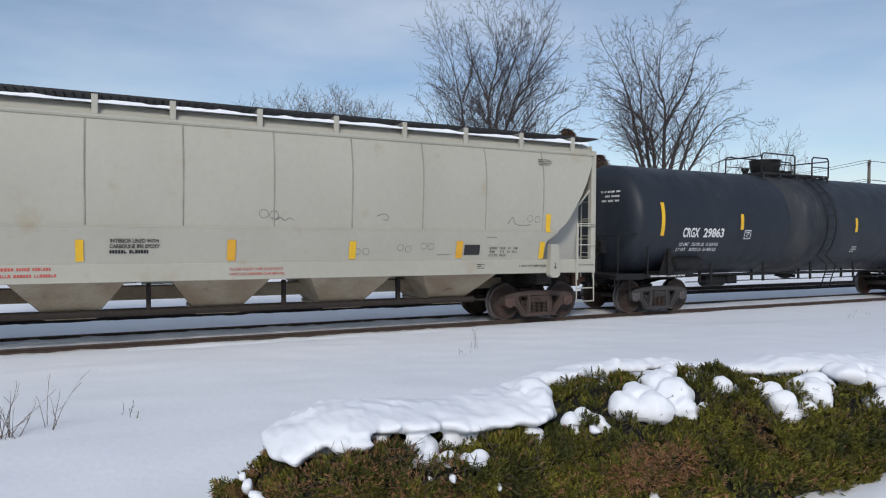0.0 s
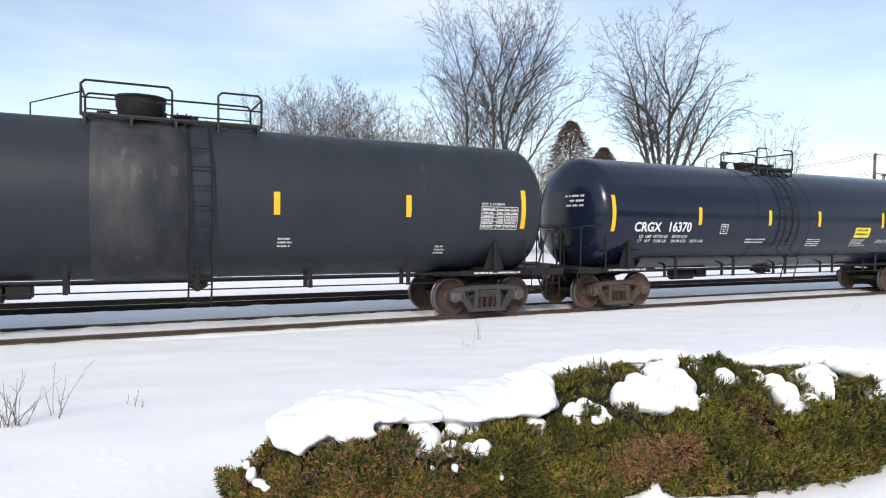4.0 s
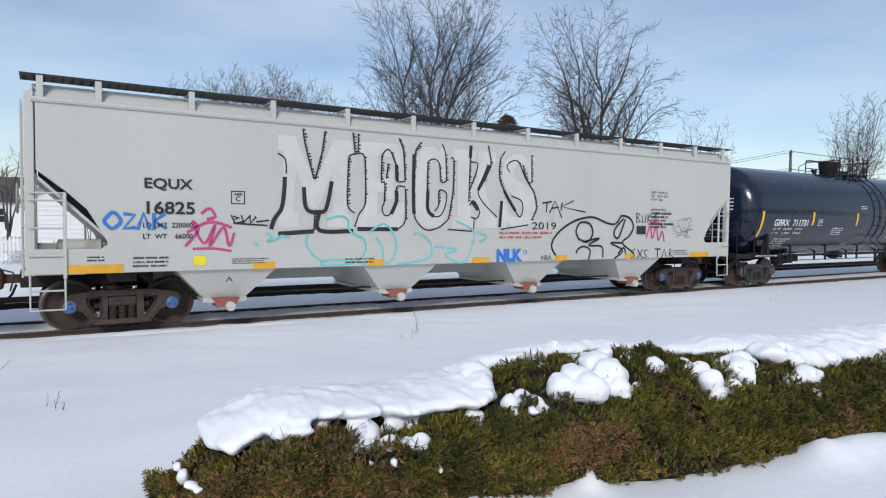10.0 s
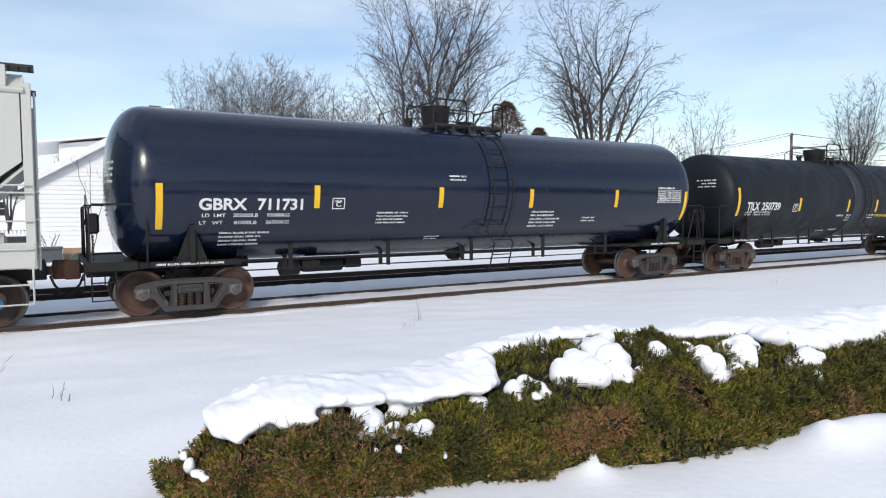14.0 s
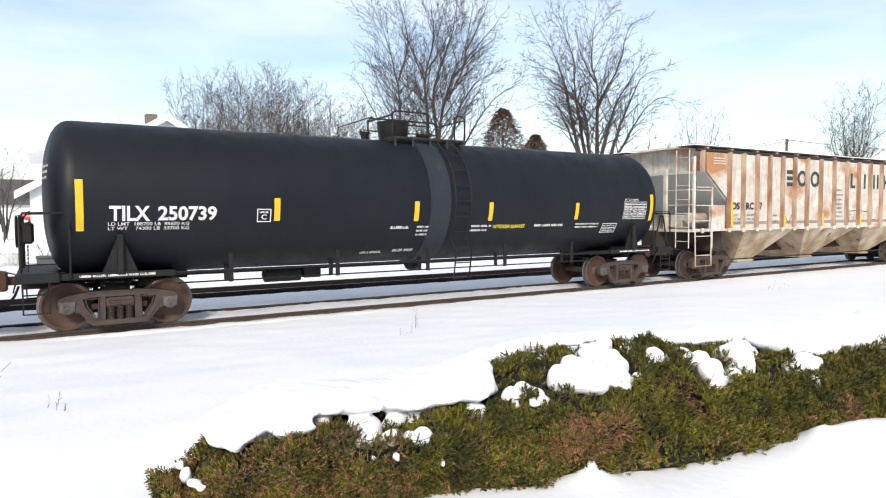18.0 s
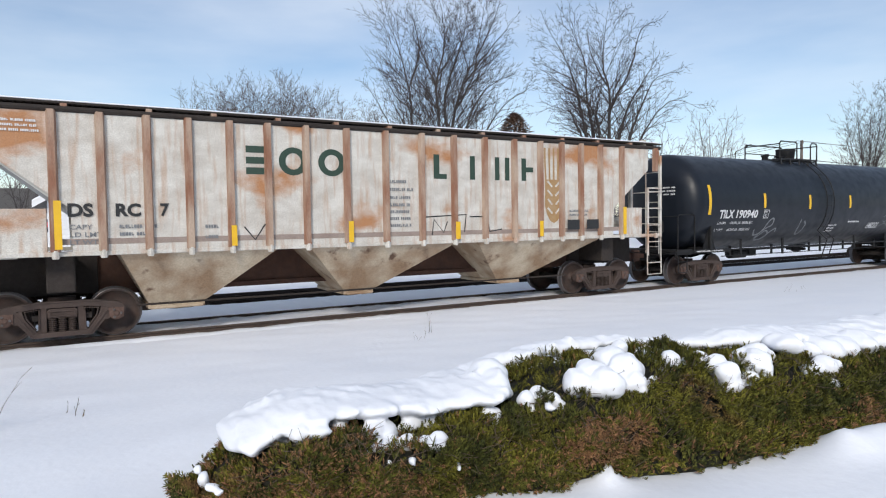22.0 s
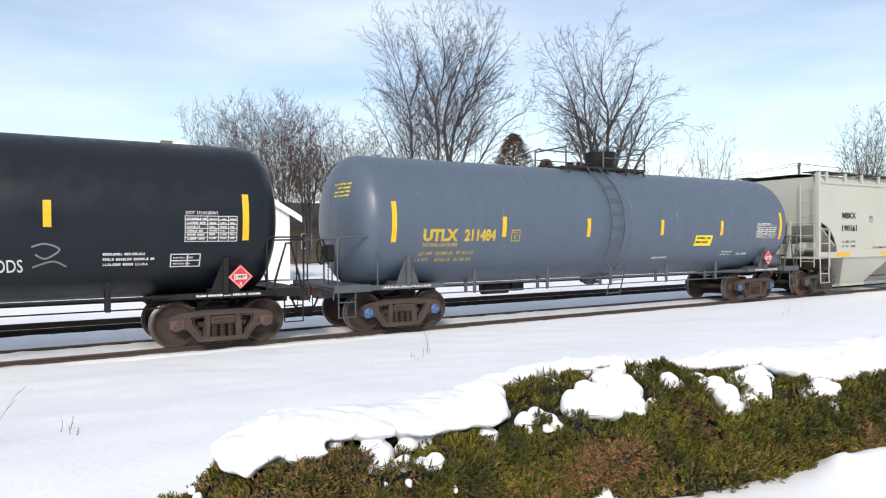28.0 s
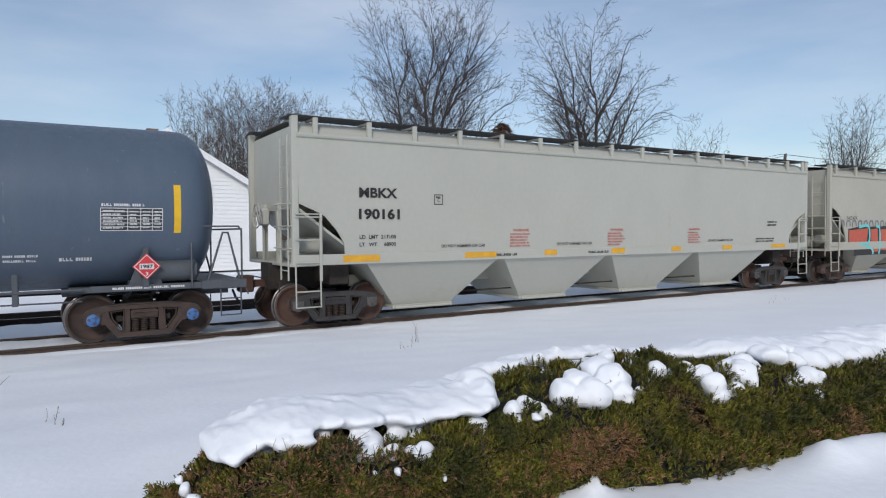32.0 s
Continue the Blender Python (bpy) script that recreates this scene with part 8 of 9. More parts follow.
def far_woods(name, ring, az0, az1, h, seed, label):
    """A thin distant belt of bare woods: upright twig clumps of uneven height."""
    rng = random.Random(seed)
    segs = []
    n = int((az1 - az0) * ring * 0.09)
    for i in range(n):
        az = rng.uniform(az0, az1)
        d = ring * rng.uniform(0.95, 1.15)
        x, y = place(az, d)
        hh = h * (0.6 + 0.5 * noise.noise((az * 0.35, seed, 0)) + 0.3 * rng.random())
        b = Vector((x, y, -0.2))
        top = b + Vector((rng.gauss(0, 0.4), rng.gauss(0, 0.4), hh))
        segs.append((b, top, 0.14, 0.03))
        for k in range(9):
            t = rng.uniform(0.3, 0.95)
            p = b.lerp(top, t)
            q = p + Vector((rng.gauss(0, 0.9), rng.gauss(0, 0.9), rng.uniform(0.5, 1.8)))
            segs.append((p, q, 0.05, 0.02))
    vf = seg_mesh(segs, 3)
    me = bpy.data.meshes.new(name)
    me.from_pydata([tuple(v) for v in vf[0]], [], vf[1])
    me.materials.append(M["far_wood"])
    tagged(new(name, me), label, "woods", kind="stuff")


far_woods("far_woods", 150, -25, 85, 7.5, 2, "distant belt of bare grey woods")
far_woods("woods_behind", 60, 95, 335, 8.0, 6, "belt of bare woods across the street behind")
for i, (az, d, w_, h_, wall) in enumerate(((150, 34, 13, 4.4, "siding"), (185, 30, 14, 4.8, "brown_wall"), (222, 33, 12, 4.4, "siding"), (258, 40, 12, 4.6, "brown_wall"), (118, 44, 12, 4.4, "brown_wall"))):
    x, y = place(az, d)
    far_house(x, y - 4, w_, 8, h_, "shingle", wall, "plain house across the street")


# ---------------------------------------------------------------- the yard by the white house and the street beyond
def parked_car(x, y, turn, paint, label, w=1.8):
    car = thing("parked_car", pose(x, y, 0.12, 0, 0, turn), label, "car", "parked cars")
    bm = B()
    prism(bm, [(-2.2, 0.35), (-2.15, 0.85), (-1.2, 0.98), (-0.6, 1.45), (0.9, 1.48), (1.6, 1.0), (2.15, 0.9), (2.2, 0.35)], -w / 2, w / 2)
    bmesh.ops.bevel(bm, geom=list(bm.edges), offset=0.06, segments=2, affect='EDGES')
    part("body", bm, paint, car)
    for s in (-1, 1):
        bm = B()
        prism(bm, [(-1.0, 1.0), (-0.55, 1.38), (0.85, 1.40), (1.4, 1.02)], s * w / 2 - 0.012, s * w / 2 + 0.012)
        part("side_window", bm, "glass", car, smooth=None)
        for xx in (-1.35, 1.35):
            bm = B()
            lathe(bm, [(s * w / 2 - 0.1, 0.02), (s * w / 2 - 0.1, 0.32), (s * w / 2 + 0.02, 0.32), (s * w / 2 + 0.03, 0.2), (s * w / 2 + 0.02, 0.02)], 'y', (xx, 0, 0.32), 16)
            part("wheel", bm, "black_paint", car)
    bm = B()
    prism(bm, [(-0.5, 1.47), (-0.45, 1.56), (0.8, 1.58), (0.88, 1.49)], -w / 2 + 0.12, w / 2 - 0.12)
    part("snow_cover", bm, "snow", car, smooth=None)


parked_car(-9.3, 132, 8, "car_white", "white parked car with snow on its roof")
parked_car(-13.4, 138, 12, "car_white", "white parked car with snow on its roof")
parked_car(-4.1, 118, 5, "car_grey", "grey parked car under snow by the street")


def stop_sign(x, y, h):
    sg = thing("stop_sign", pose(x, y, 0.1), "red eight-sided stop sign on a post", "road sign")
    bm = B()
    tube(bm, (0, 0, 0), (0, 0, h), 0.03, seg=6)
    part("post", bm, "galv", sg)
    bm = B()
    prism(bm, [(0.4 * math.cos(radians(22.5 + 45 * k)), h - 0.1 + 0.4 * math.sin(radians(22.5 + 45 * k))) for k in range(8)], -0.05, -0.035)
    part("plate", bm, "placard_red", sg, "red octagonal plate", smooth=None)
    text(sg, "word", "STOP", -0.28, 0.28, h - 0.2, h, "white_paint", flat(-0.05), 0.02)


stop_sign(-2.05, 72, 2.3)


def picket_fence(x0, x1, y):
    fe = thing("picket_fence", pose(0, y, 0.1), "low white picket fence beside the house", "fence")
    n = int((x1 - x0) / 0.14)
    for i in range(n + 1):
        x = x0 + (x1 - x0) * i / n
        bm = B()
        prism(bm, [(x - 0.04, 0.0), (x + 0.04, 0.0), (x + 0.04, 1.0), (x, 1.08), (x - 0.04, 1.0)], -0.01, 0.01)
        part("picket", bm, "trim", fe, smooth=None)
    for z in (0.3, 0.85):
        bm = B()
        box(bm, x0, x1, 0.012, 0.04, z - 0.04, z + 0.04)
        part("fence_rail", bm, "trim", fe, smooth=None)


picket_fence(-4.6, -0.85, 33.6)


def lattice(x0, x1, y, z0, z1):
    la = thing("lattice_panel", pose(0, y, 0), "weathered grey lattice panel under the fence", "lattice")
    for s in (-1, 1):
        for i in range(int((x1 - x0) / 0.12) + 1):
            x = x0 + i * 0.12
            h = z1 - z0
            bm = B()
            a, b = (x, z0), (x + s * h, z1)
            if s > 0 and b[0] > x1 or s < 0 and b[0] < x0:
                continue
            prism(bm, [(a[0] - 0.018, z0), (a[0] + 0.018, z0), (b[0] + 0.018, z1), (b[0] - 0.018, z1)], 0.008 * s, 0.008 * s + 0.007)
            part("lath", bm, "pole_wood", la, smooth=None)


lattice(-1.9, -0.8, 32.0, 0.05, 0.62)

storage = thing("storage_crate", pose(-0.2, 29.0, 0.0), "grey plastic crate in the snow by the house", "crate")
bm = B()
box(bm, -0.36, 0.36, -0.3, 0.3, 0.0, 0.5, 0.03)
part("box", bm, "grey_steel", storage)
bm = B()
box(bm, -0.39, 0.39, -0.33, 0.33, 0.505, 0.60, 0.03)
part("lid", bm, "grey_steel", storage)
carton = thing("cardboard_box", pose(0.6, 30.0, -0.02), "brown cardboard box standing in the snow", "box")
bm = B()
box(bm, -0.42, 0.42, -0.3, 0.3, 0.0, 0.48, 0.008)
part("carton", bm, "cardboard", carton)
for s in (-1, 1):
    bm = B()
    prism(bm, [(s * 0.02, 0.485), (s * 0.42, 0.483), (s * 0.43, 0.5), (s * 0.02, 0.5)], -0.3, 0.3)
    part("flap", bm, "cardboard", carton, smooth=None)
bm = B()
prism(bm, [(0.3, 0.0), (0.42, 0.3), (0.8, 0.42), (1.5, 0.22), (1.75, 0.0)], 27.7, 28.5)
bmesh.ops.bevel(bm, geom=list(bm.edges), offset=0.06, segments=2, affect='EDGES')
tagged(obj_from("tarpaulin", bm, "tarp"), "crumpled dark green tarpaulin over a heap in the yard", "tarpaulin")
bm = B()
tube(bm, (1.08, 31.0, 0.0), (1.05, 31.0, 2.65), 0.045, 0.04, seg=8)
tagged(obj_from("stake", bm, "pole_wood"), "dark wooden stake beside a young tree", "stake")
bare_tree(1.25, 31.2, 4.3, 3, 61, rx=1.0, low=0.35, r0=0.03, dense=0.5, label="slim young bare tree tied to a stake", twig_r=0.004)
bare_tree(-0.3, 30.2, 1.15, 6, 62, rx=0.5, low=0.1, r0=0.015, dense=0.6, label="small leafless bush by the house wall", twig_r=0.004, z0=0.05)
far_woods("near_woods", 104, -20, 4, 9.6, 9, "belt of bare grey woods across the street")
far_woods("near_woods", 98, -20, 4, 8.0, 19, "belt of bare grey woods across the street")


# ---------------------------------------------------------------- foreground: hedge, snow caps, weeds
HX, HL = 0.52, 7.85


def hedge_spine(t):
    """Middle line of the hedge, its half width and its height above the snow."""
    x = HX + HL * t
    y = 4.06 - 1.18 * t - 0.25 * math.sin(t * 3.0) * (1 - t)
    w = 0.50 + 0.06 * math.sin(t * 9) + 0.10 * t
    if t < 0.10:
        w *= 0.35 + 0.65 * math.sqrt(t / 0.10)
    h = 0.41 + 0.19 * smooth(0.17, 0.34, t) - 0.03 * smooth(0.40, 0.5, t) - 0.10 * smooth(0.5, 0.78, t) + 0.02 * math.sin(t * 17) + 0.055 * math.exp(-((t - 0.37) / 0.075) ** 2)
    if t < 0.08:
        h *= 0.3 + 0.7 * t / 0.08
    return x, y, w, h


HZ = 0.34
DEAD = (2.86, 0.64)         # a dried-out patch low on the hedge face: along it, and height


def hedge_surface(t, ang):
    """A point of the hedge's rounded outside: ang 0 at the front foot, pi at the back foot."""
    x, y, w, h = hedge_spine(t)
    c, s = math.cos(ang), math.sin(ang)
    k = 0.62
    bx = -math.copysign(abs(c) ** k, c) * w
    bz = abs(s) ** k * h
    if bx < 0:
        bx -= 0.25 * smooth(0.2, 0.42, t) * (1 - bz / h)
    nz_ = noise.noise((x * 2.2, bx * 2.5, bz * 3)) * 0.085 + noise.noise((x * 5.5, bx * 5.5, bz * 5.5)) * 0.085
    return Vector((x + 0.20 * bx, y + bx, HZ + bz)) + Vector((0.2 * bx, bx, bz)).normalized() * nz_


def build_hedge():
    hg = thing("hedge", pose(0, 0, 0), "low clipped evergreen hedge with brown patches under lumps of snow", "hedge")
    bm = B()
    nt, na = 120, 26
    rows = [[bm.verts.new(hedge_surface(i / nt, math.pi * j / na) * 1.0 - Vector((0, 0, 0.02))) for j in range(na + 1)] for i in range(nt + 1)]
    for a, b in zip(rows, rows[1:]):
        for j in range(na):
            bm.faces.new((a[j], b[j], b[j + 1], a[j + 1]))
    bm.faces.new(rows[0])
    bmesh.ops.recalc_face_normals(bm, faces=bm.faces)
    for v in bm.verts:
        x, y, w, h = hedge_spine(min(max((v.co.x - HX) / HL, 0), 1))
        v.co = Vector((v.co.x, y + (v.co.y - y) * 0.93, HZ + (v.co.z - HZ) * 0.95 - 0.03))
    part("hedge_core", bm, "leaf_core", hg, "inner body of the hedge, near-black for the shade between sprays", smooth=60)
    rng = random.Random(21)
    leaf, dead, stems = ([], []), ([], []), []
    lumps = np.array(SNOW_BLOBS)

    def spray(p, nrm, d, L, is_dead):
        """A flat feathery fan: a stem leaf with pairs of side leaflets."""
        s = d.cross(nrm + Vector((rng.gauss(0, 0.5), rng.gauss(0, 0.5), rng.gauss(0, 0.5)))).normalized()
        V, F = dead if is_dead else leaf
        for f0, lw, sw in ((0.0, 1.0, 0.0), (0.15, 0.5, 1.1), (0.2, 0.5, -1.1), (0.38, 0.45, 0.95), (0.43, 0.45, -0.95), (0.62, 0.33, 0.8), (0.66, 0.33, -0.8)):
            o = p + d * (L * f0)
            dd = (d + s * sw).normalized() * (L * lw * rng.uniform(0.8, 1.2))
            ww = dd.cross(nrm + Vector((0.01, 0.02, 0.0))).normalized() * (0.0032 + 0.016 * L if not is_dead else 0.0028)
            b = len(V)
            V += [o - ww * 0.5, o + dd * 0.55 - ww, o + dd, o + dd * 0.55 + ww]
            F.append((b, b + 1, b + 2, b + 3))

    for i in range(78000):
        t = rng.random() ** 1.06
        a = rng.uniform(0.005, 0.45) if rng.random() < 0.3 else rng.uniform(0.02, 2.3) if rng.random() < 0.85 else rng.uniform(2.0, 3.0)
        p = hedge_surface(t, a)
        if (np.sum(((np.array(p) - lumps[:, :3]) / (lumps[:, 3:] * 1.2 + 0.015)) ** 2, axis=1) < 1).any():
            continue
        q = hedge_surface(t, min(a + 0.04, 3.1))
        r = hedge_surface(min(t + 0.004, 1), a)
        nrm = (r - p).cross(q - p)
        nrm = nrm.normalized() if nrm.length > 1e-9 else Vector((0, -1, 0))
        if nrm.dot(p - Vector((p.x, hedge_spine(t)[1], HZ))) < 0:
            nrm = -nrm
        # gaps in the sprays let the shade-coloured core show
        if noise.noise((p.x * 5.0, p.y * 5.0, p.z * 5.5)) < -0.26 and rng.random() < 0.75:
            continue
        n2 = noise.noise((p.x * 1.9 + 7, p.y * 2.0, p.z * 3.2))
        bald = ((p.x - DEAD[0]) / 0.30) ** 2 + ((p.z - DEAD[1]) / 0.13) ** 2 + ((p.x - DEAD[0]) * (DEAD[1] - p.z)) * 12
        is_dead = (bald + 1.2 * n2 < 0.7 + 0.6 * rng.random() and rng.random() < 0.75) or (p.x < 1.7 and rng.random() < 0.34) or (p.z < 0.55 and rng.random() < 0.16) or rng.random() < 0.03 or ((p.x - 5.15) / 0.16) ** 2 + ((p.z - 0.50) / 0.12) ** 2 < 1.0 and rng.random() < 0.6
        d = (nrm * 0.8 + Vector((rng.gauss(0, 0.5), rng.gauss(0, 0.5), 0.55 + rng.gauss(0, 0.4)))).normalized()
        spray(p - nrm * rng.uniform(0.0, 0.06), nrm, d, rng.uniform(0.028, 0.068) * (1.3 if rng.random() < 0.15 else 1.0), is_dead)
    # the ragged end: long sprigs leaning outwards
    for i in range(800):
        t = rng.random()
        p = Vector((0.56 + 0.10 * rng.random() - 0.10 * t, 3.92 + rng.gauss(0, 0.10), 0.30 + 0.17 * t))
        d = Vector((-0.75 + rng.gauss(0, 0.25), rng.gauss(0, 0.3), 0.75 + rng.gauss(0, 0.25))).normalized()
        spray(p, Vector((0, -1, 0.2)), d, rng.uniform(0.04, 0.10), rng.random() < 0.2)
    for nm, vf, m_, lb in (("foliage", leaf, "leaf", "olive-green scale-leaf sprays"), ("dead_foliage", dead, "dead_leaf", "brown dried sprays")):
        ob = mesh_part(nm, vf, m_, hg, lb)
        tagged(ob, kind="stuff")
    for i in range(1100):
        t = rng.random()
        p = hedge_surface(t, rng.uniform(0.05, 1.2))
        d = Vector((rng.gauss(0, 0.6), -0.5 + rng.gauss(0, 0.4), rng.uniform(-0.2, 0.8))).normalized()
        q = p + d * rng.uniform(0.04, 0.14)
        stems.append((p - d * 0.05, q, 0.0028, 0.0012))
    tagged(mesh_part("stem_tangle", seg_mesh(stems, 3), "stem", hg, "thin bare brown stems"), kind="stuff")


SNOW_BLOBS = []


def snow_lump(name, blobs, label, voxel=0.014, smooth_n=4, flat=0.9, push=0.0):
    """Soft lumps of snow grown together; a blob is a place and one or three radii."""
    bm = B()
    for x, y, z, rx, *rest in blobs:
        ry, rz = rest if rest else (rx, rx * flat)
        if push:
            d = (Vector((0, 0, 1.95)) - Vector((x, y, z))).normalized() * push
            x, y, z, rx, ry, rz = x + d.x, y + d.y, z + d.z, rx * 1.14, ry * 1.14, rz * 1.14
        SNOW_BLOBS.append((x, y, z, rx, ry, rz))
        bmesh.ops.create_icosphere(bm, subdivisions=3, radius=1.0, matrix=Matrix.LocRotScale((x, y, z), None, (rx * 1.06, ry * 1.06, rz * 1.06)))
    for v in bm.verts:
        v.co += 0.026 * noise.noise_vector(v.co * 9.0) + 0.014 * noise.noise_vector(v.co * 24.0)
    ob = obj_from(name, bm, "snow")
    ob.data.shade_smooth()
    m = ob.modifiers.new("melt", 'REMESH')
    m.mode, m.voxel_size, m.use_smooth_shade = 'VOXEL', voxel, True
    m = ob.modifiers.new("soften", 'SMOOTH')
    m.factor, m.iterations = 0.5, smooth_n
    tagged(ob, label, "snow", "snow on the hedge")
    return ob


def hedge_top(x, across):
    """A place on the hedge's top at x; across runs from -1 (front edge) to 1 (back edge)."""
    t = (x - HX) / HL
    xs, y, w, h = hedge_spine(t)
    return x, y + across * w, HZ + h


# snow on the hedge: places and radii
EDGE = [(1.01, 3.97, 0.65, 0.053), (1.08, 3.92, 0.64, 0.060), (1.13, 3.69, 0.71, 0.057), (1.22, 3.64, 0.72, 0.053), (1.38, 3.78, 0.72, 0.044), (1.55, 3.64, 0.70, 0.051), (1.64, 3.67, 0.68, 0.067), (1.79, 3.67, 0.69, 0.038), (1.85, 3.71, 0.71, 0.057), (1.97, 3.69, 0.70, 0.061), (2.09, 3.75, 0.69, 0.055), (2.22, 3.78, 0.69, 0.056), (2.29, 3.83, 0.70, 0.041)]
EAR = [(2.36, 3.8, 0.845, 0.085), (2.45, 3.62, 0.86, 0.09), (2.4, 3.6, 0.84, 0.07), (2.52, 3.61, 0.815, 0.05), (2.44, 3.61, 0.785, 0.032), (2.52, 3.82, 0.88, 0.12), (2.47, 3.66, 0.88, 0.08)]
SLUMP = [(5.01, 3.23, 0.95, 0.096), (5.29, 3.23, 0.87, 0.088), (5.55, 3.23, 0.85, 0.115), (5.78, 3.23, 0.84, 0.118), (6.04, 3.23, 0.85, 0.122), (6.30, 3.23, 0.83, 0.114), (6.53, 3.23, 0.77, 0.130), (6.70, 3.23, 0.83, 0.106), (5.98, 3.24, 0.74, 0.048)]
DRIPS = [(3.27, 3.94, 0.96, 0.046), (3.23, 3.94, 1.00, 0.045), (3.51, 3.94, 0.99, 0.042), (3.40, 3.94, 1.03, 0.046), (3.09, 3.94, 1.00, 0.040)]
LUMPS = (
    ([(2.97, 3.35, 0.87, 0.089), (3.10, 3.36, 0.92, 0.091), (3.01, 3.25, 0.85, 0.072), (3.36, 3.44, 0.94, 0.110), (3.42, 3.50, 0.98, 0.055), (3.35, 3.30, 0.91, 0.119), (3.31, 3.18, 0.87, 0.075), (3.11, 3.22, 0.88, 0.098), (3.06, 3.21, 0.82, 0.032), (3.33, 3.12, 0.82, 0.037), (3.52, 3.52, 1.02, 0.055), (3.40, 3.12, 0.85, 0.029)], "big rounded lump of snow caught on the hedge"),
    ([(2.56, 3.41, 0.81, 0.050), (2.70, 3.44, 0.80, 0.068), (2.72, 3.37, 0.79, 0.063), (2.75, 3.29, 0.78, 0.035), (2.57, 3.35, 0.75, 0.023), (2.66, 3.26, 0.76, 0.027)], "small lump of snow caught on the hedge face"),
    ([(1.50, 3.50, 0.65, 0.032), (1.56, 3.50, 0.66, 0.039), (1.64, 3.54, 0.65, 0.047), (1.73, 3.47, 0.65, 0.043), (1.80, 3.38, 0.66, 0.039), (1.87, 3.36, 0.68, 0.046), (1.85, 3.30, 0.65, 0.035)], "low ridge of snow on the hedge face"),
    ([(2.32, 3.47, 0.73, 0.054), (2.31, 3.40, 0.70, 0.026), (2.27, 3.45, 0.70, 0.023)], "round ball of snow on the hedge face"),
    ([(3.71, 3.27, 0.90, 0.053), (3.85, 3.31, 0.93, 0.059), (4.06, 3.35, 0.86, 0.057), (4.22, 3.35, 0.88, 0.068), (4.16, 3.17, 0.88, 0.075), (4.09, 3.02, 0.85, 0.082), (4.12, 2.99, 0.77, 0.074), (4.13, 2.98, 0.70, 0.032), (4.51, 3.18, 0.88, 0.079), (4.50, 3.07, 0.86, 0.108), (4.50, 3.02, 0.81, 0.068), (4.29, 2.98, 0.80, 0.056), (4.21, 2.98, 0.73, 0.028), (4.75, 3.25, 0.88, 0.095), (4.76, 3.16, 0.86, 0.072)], "drape of snow hanging over the hedge's shoulder"),
    ([(5.03, 2.96, 0.77, 0.068), (5.16, 2.92, 0.79, 0.080), (5.25, 2.91, 0.77, 0.064), (4.94, 2.91, 0.76, 0.036)], "flat lump of snow on the hedge's shoulder"),
    ([(5.09, 2.80, 0.68, 0.047), (5.17, 2.79, 0.65, 0.037)], "small lump of snow on the hedge face"),
    ([(3.82, 3.59, 0.95, 0.033), (3.78, 3.48, 0.94, 0.037), (3.74, 3.39, 0.93, 0.027)], "small streak of snow on the hedge top"),
    ([(3.45, 3.13, 0.87, 0.029), (3.42, 3.14, 0.86, 0.021)], "small dab of snow on the hedge face"),
    ([(1.67, 3.31, 0.61, 0.024), (1.66, 3.27, 0.59, 0.014)], "small clot of snow hanging in the hedge"),
    ([(1.91, 3.19, 0.55, 0.021), (1.91, 3.21, 0.58, 0.014)], "small clot of snow hanging in the hedge"),
    ([(1.55, 3.38, 0.60, 0.017)], "small clot of snow hanging in the hedge"),
    ([(0.60, 4.03, 0.54, 0.026), (0.62, 3.92, 0.51, 0.034), (0.64, 3.80, 0.50, 0.030), (0.67, 3.76, 0.48, 0.026)], "snow caught in the hedge's ragged end"),
)


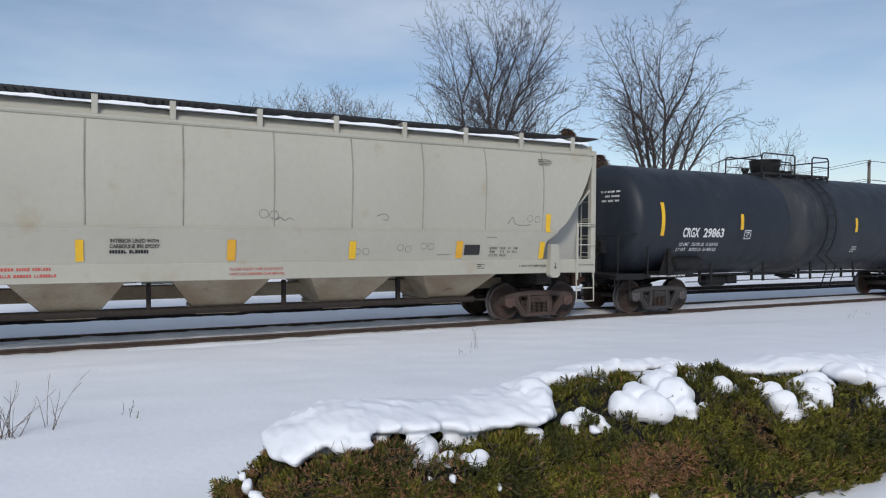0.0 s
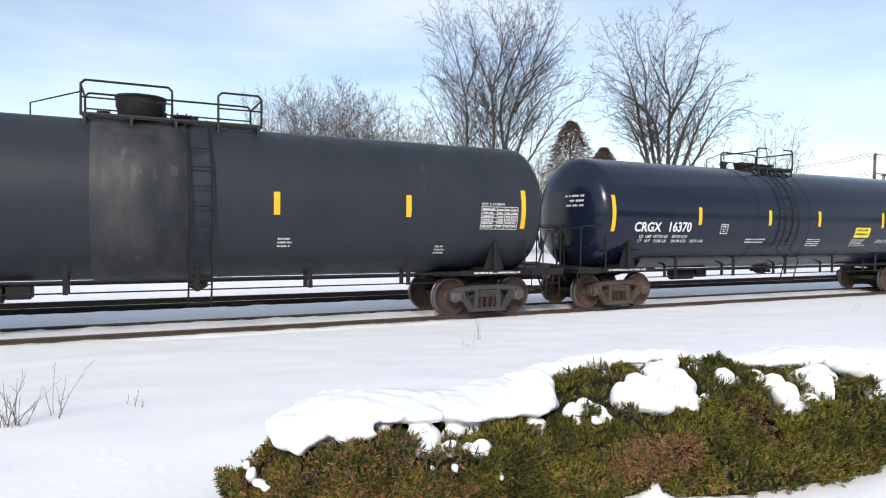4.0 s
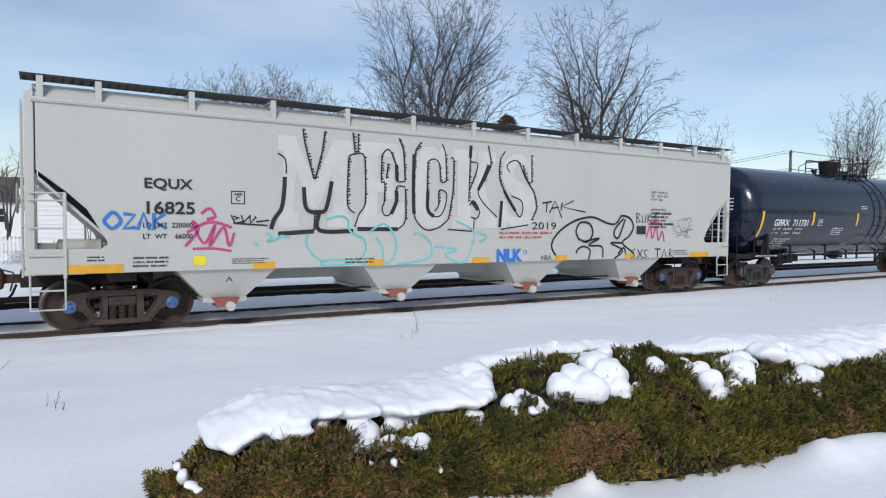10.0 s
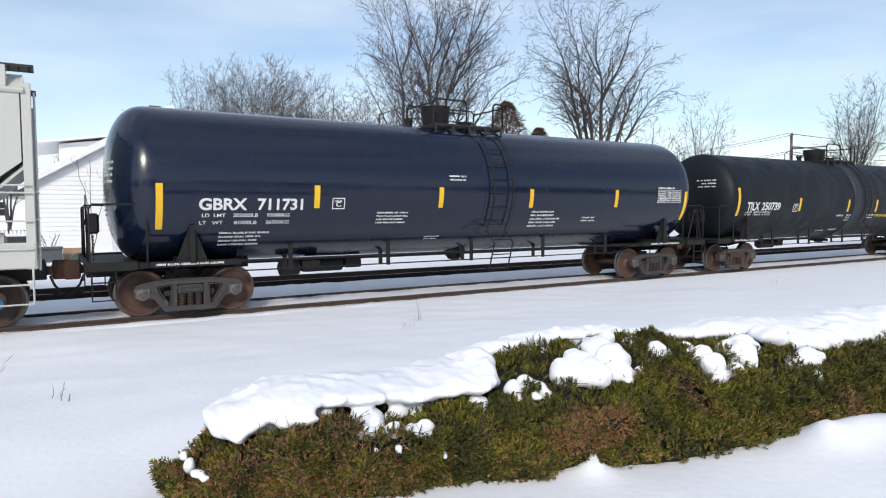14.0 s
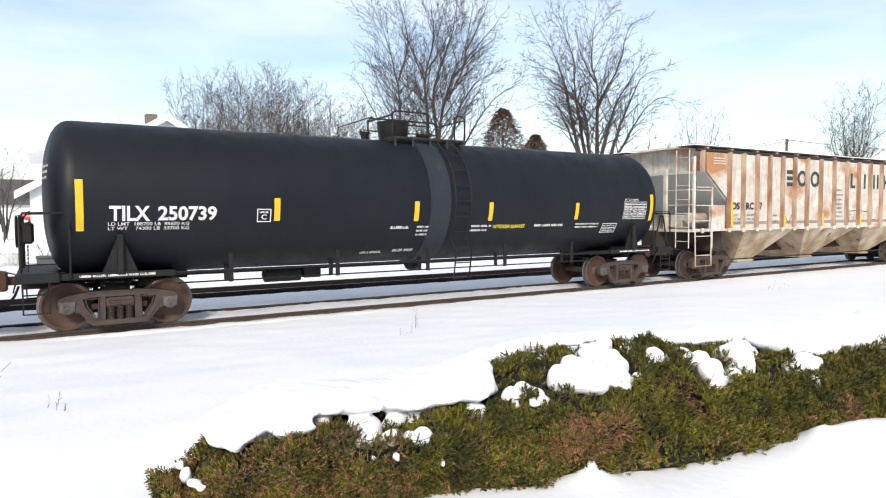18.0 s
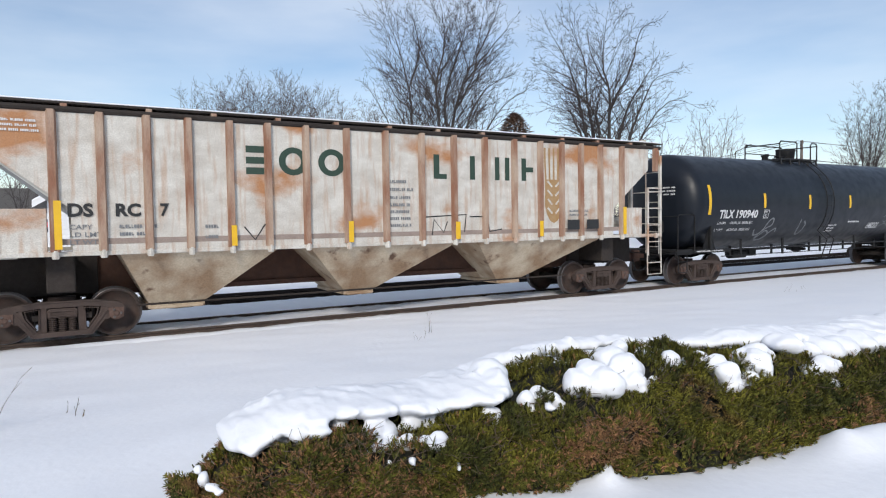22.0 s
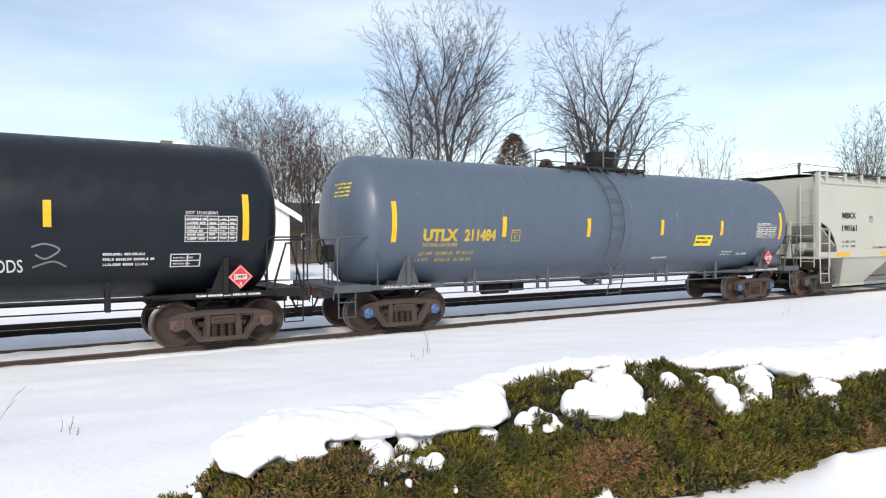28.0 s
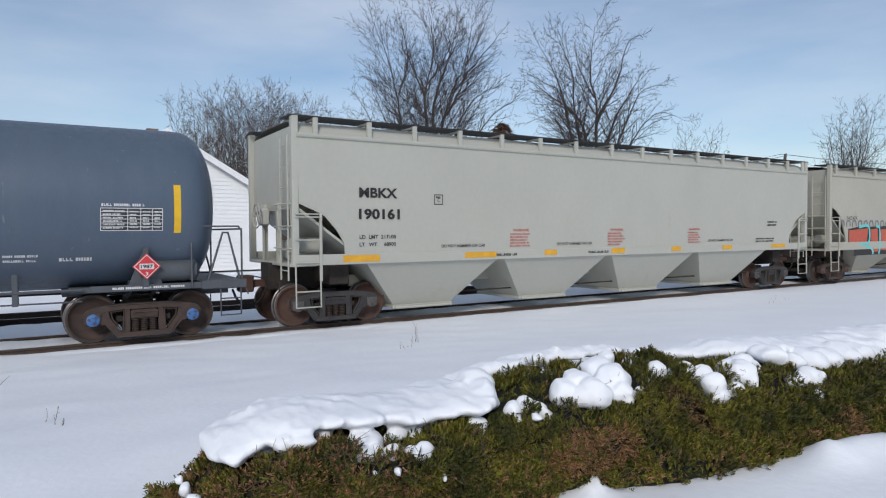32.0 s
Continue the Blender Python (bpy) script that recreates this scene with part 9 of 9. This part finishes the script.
def snow_caps():
    rng = random.Random(12)
    # the thick slab over the hedge's end
    blobs = []
    for i in range(30):
        x = 0.86 + i * 0.052
        x_, y, z = hedge_top(x, 0.0)
        blobs.append((x, y + 0.06, z + 0.075, 0.12, 0.35 + 0.16 * noise.noise((x * 5.5, 1, 0)), 0.065 + 0.025 * noise.noise((x * 3, 7, 2))))
    for x, y, z, r in EDGE:
        up = 0.055 * smooth(1.75, 1.1, x)
        blobs.append((x - 0.02, y - 0.07, z + 0.015 + up, r * 1.15, r * 1.5, r * (1.1 - 3 * up)))
    for x, y, z, r in EAR:
        blobs.append((x - 0.03, y - 0.07, z + 0.02, r * 1.1, r * 1.3, r * 1.05))
    snow_lump("snow_slab", blobs, "thick smooth slab of snow on the hedge end", 0.015, 4)
    # the crest along the back of the top, thin at first, then slumping forward
    blobs = []
    for i in range(90):
        x = 2.5 + i * 0.06
        f = smooth(4.5, 5.1, x)
        x_, y, z = hedge_top(x, 0.98 - 0.45 * f + 0.15 * noise.noise((x * 2.2, 3, 0)))
        r = 0.045 + 0.03 * f + 0.02 * noise.noise((x * 3.7, 9, 1))
        blobs.append((x, y, z - 0.01 + 0.09 * f + 0.03 * noise.noise((x * 2.5, 0, 5)), 0.08, 0.13 + 0.16 * f + 0.05 * noise.noise((x * 3.1, 0, 8)), r))
    for x, y, z, r in SLUMP:
        blobs.append((x - 0.07, y - 0.10, z + 0.015, r * 1.1, r * 1.6, r * 0.8))
    for x, y, z, r in DRIPS:
        blobs.append((x, y, z - 0.01, r, r, r * 0.9))
    snow_lump("snow_crest", blobs, "uneven crest of snow along the hedge top", 0.016, 4)
    for blobs, label in LUMPS:
        snow_lump("snow_lump", blobs, label, 0.011, 7, push=0.06)
    for x, y, z, l in ((4.115, 2.975, 0.64, 0.19), (4.27, 2.97, 0.72, 0.11), (5.02, 2.80, 0.63, 0.10), (5.11, 2.80, 0.63, 0.11)):
        bm = B()
        lathe(bm, [(z - l, 0.0012), (z - l * 0.6, 0.0035), (z - l * 0.25, 0.005), (z + 0.02, 0.009)], 'z', (x, y, 0), 7)
        tagged(obj_from("icicle", bm, "ice", smooth=60), "thin clear icicle hanging from the snow", "icicle", "icicles on the hedge")


snow_caps()
build_hedge()


def weed(x, y, n, h, seed, lean=0.3, label="thin dry weed stalks poking out of the snow"):
    rng = random.Random(seed)
    z = ground_z(x, y) - 0.03
    segs = []
    for i in range(n):
        b = Vector((rng.gauss(0, 0.07), rng.gauss(0, 0.07), 0))
        d = Vector((rng.gauss(0.12, lean), rng.gauss(0, lean), 1)).normalized()
        L = h * rng.uniform(0.4, 1.0)
        p = b
        for k in range(4):
            q = p + d * (L / 4)
            segs.append((p, q, 0.0035 - 0.0006 * k, 0.003 - 0.0006 * k))
            d = (d + Vector((rng.gauss(0, 0.12), rng.gauss(0, 0.12), -0.03))).normalized()
            if k > 0 and rng.random() < 0.6:
                e = (d + Vector((rng.gauss(0, 0.6), rng.gauss(0, 0.6), 0.1))).normalized()
                segs.append((q, q + e * L * 0.2, 0.002, 0.0012))
            p = q
    vf = seg_mesh(segs, 4)
    me = bpy.data.meshes.new("dry_weed")
    me.from_pydata([tuple(v) for v in vf[0]], [], vf[1])
    me.materials.append(M["stem"])
    ob = new("dry_weed", me)
    ob.matrix_basis = pose(x, y, z)
    tagged(ob, label, "weed", "weeds in the snow", kind="stuff")


weed(5.3, 9.8, 3, 0.45, 1, 0.12)
weed(4.75, 9.25, 4, 0.22, 2, 0.3)
weed(-1.0, 6.45, 22, 0.5, 3, 0.35, "clump of thin dry grass stalks in the snow")
weed(-0.62, 6.68, 5, 0.55, 4, 0.3)
weed(-0.02, 7.05, 2, 0.22, 5, 0.3)
weed(0.0, 6.72, 3, 0.14, 7, 0.4)
weed(16.5, 10.2, 3, 0.25, 6, 0.3)
weed(17.6, 10.4, 2, 0.25, 8, 0.3)


# ---------------------------------------------------------------- movement
def motions():
    for car, u in CARS:
        walk(car, [(t, on_line(u - SPEED * t, YC, 0.0)) for t in (0, 8, 16, 24, 32)])
    step = 0.14
    n = int(32 / step)
    times = [i * step for i in range(n + 1)] + [32.0]
    for ax, x in WHEELSETS:
        walk(ax, [(t, pose(x, 0, WR + RAIL_Z, 0, -math.degrees(SPEED * t / WR), 0)) for t in times])


motions()
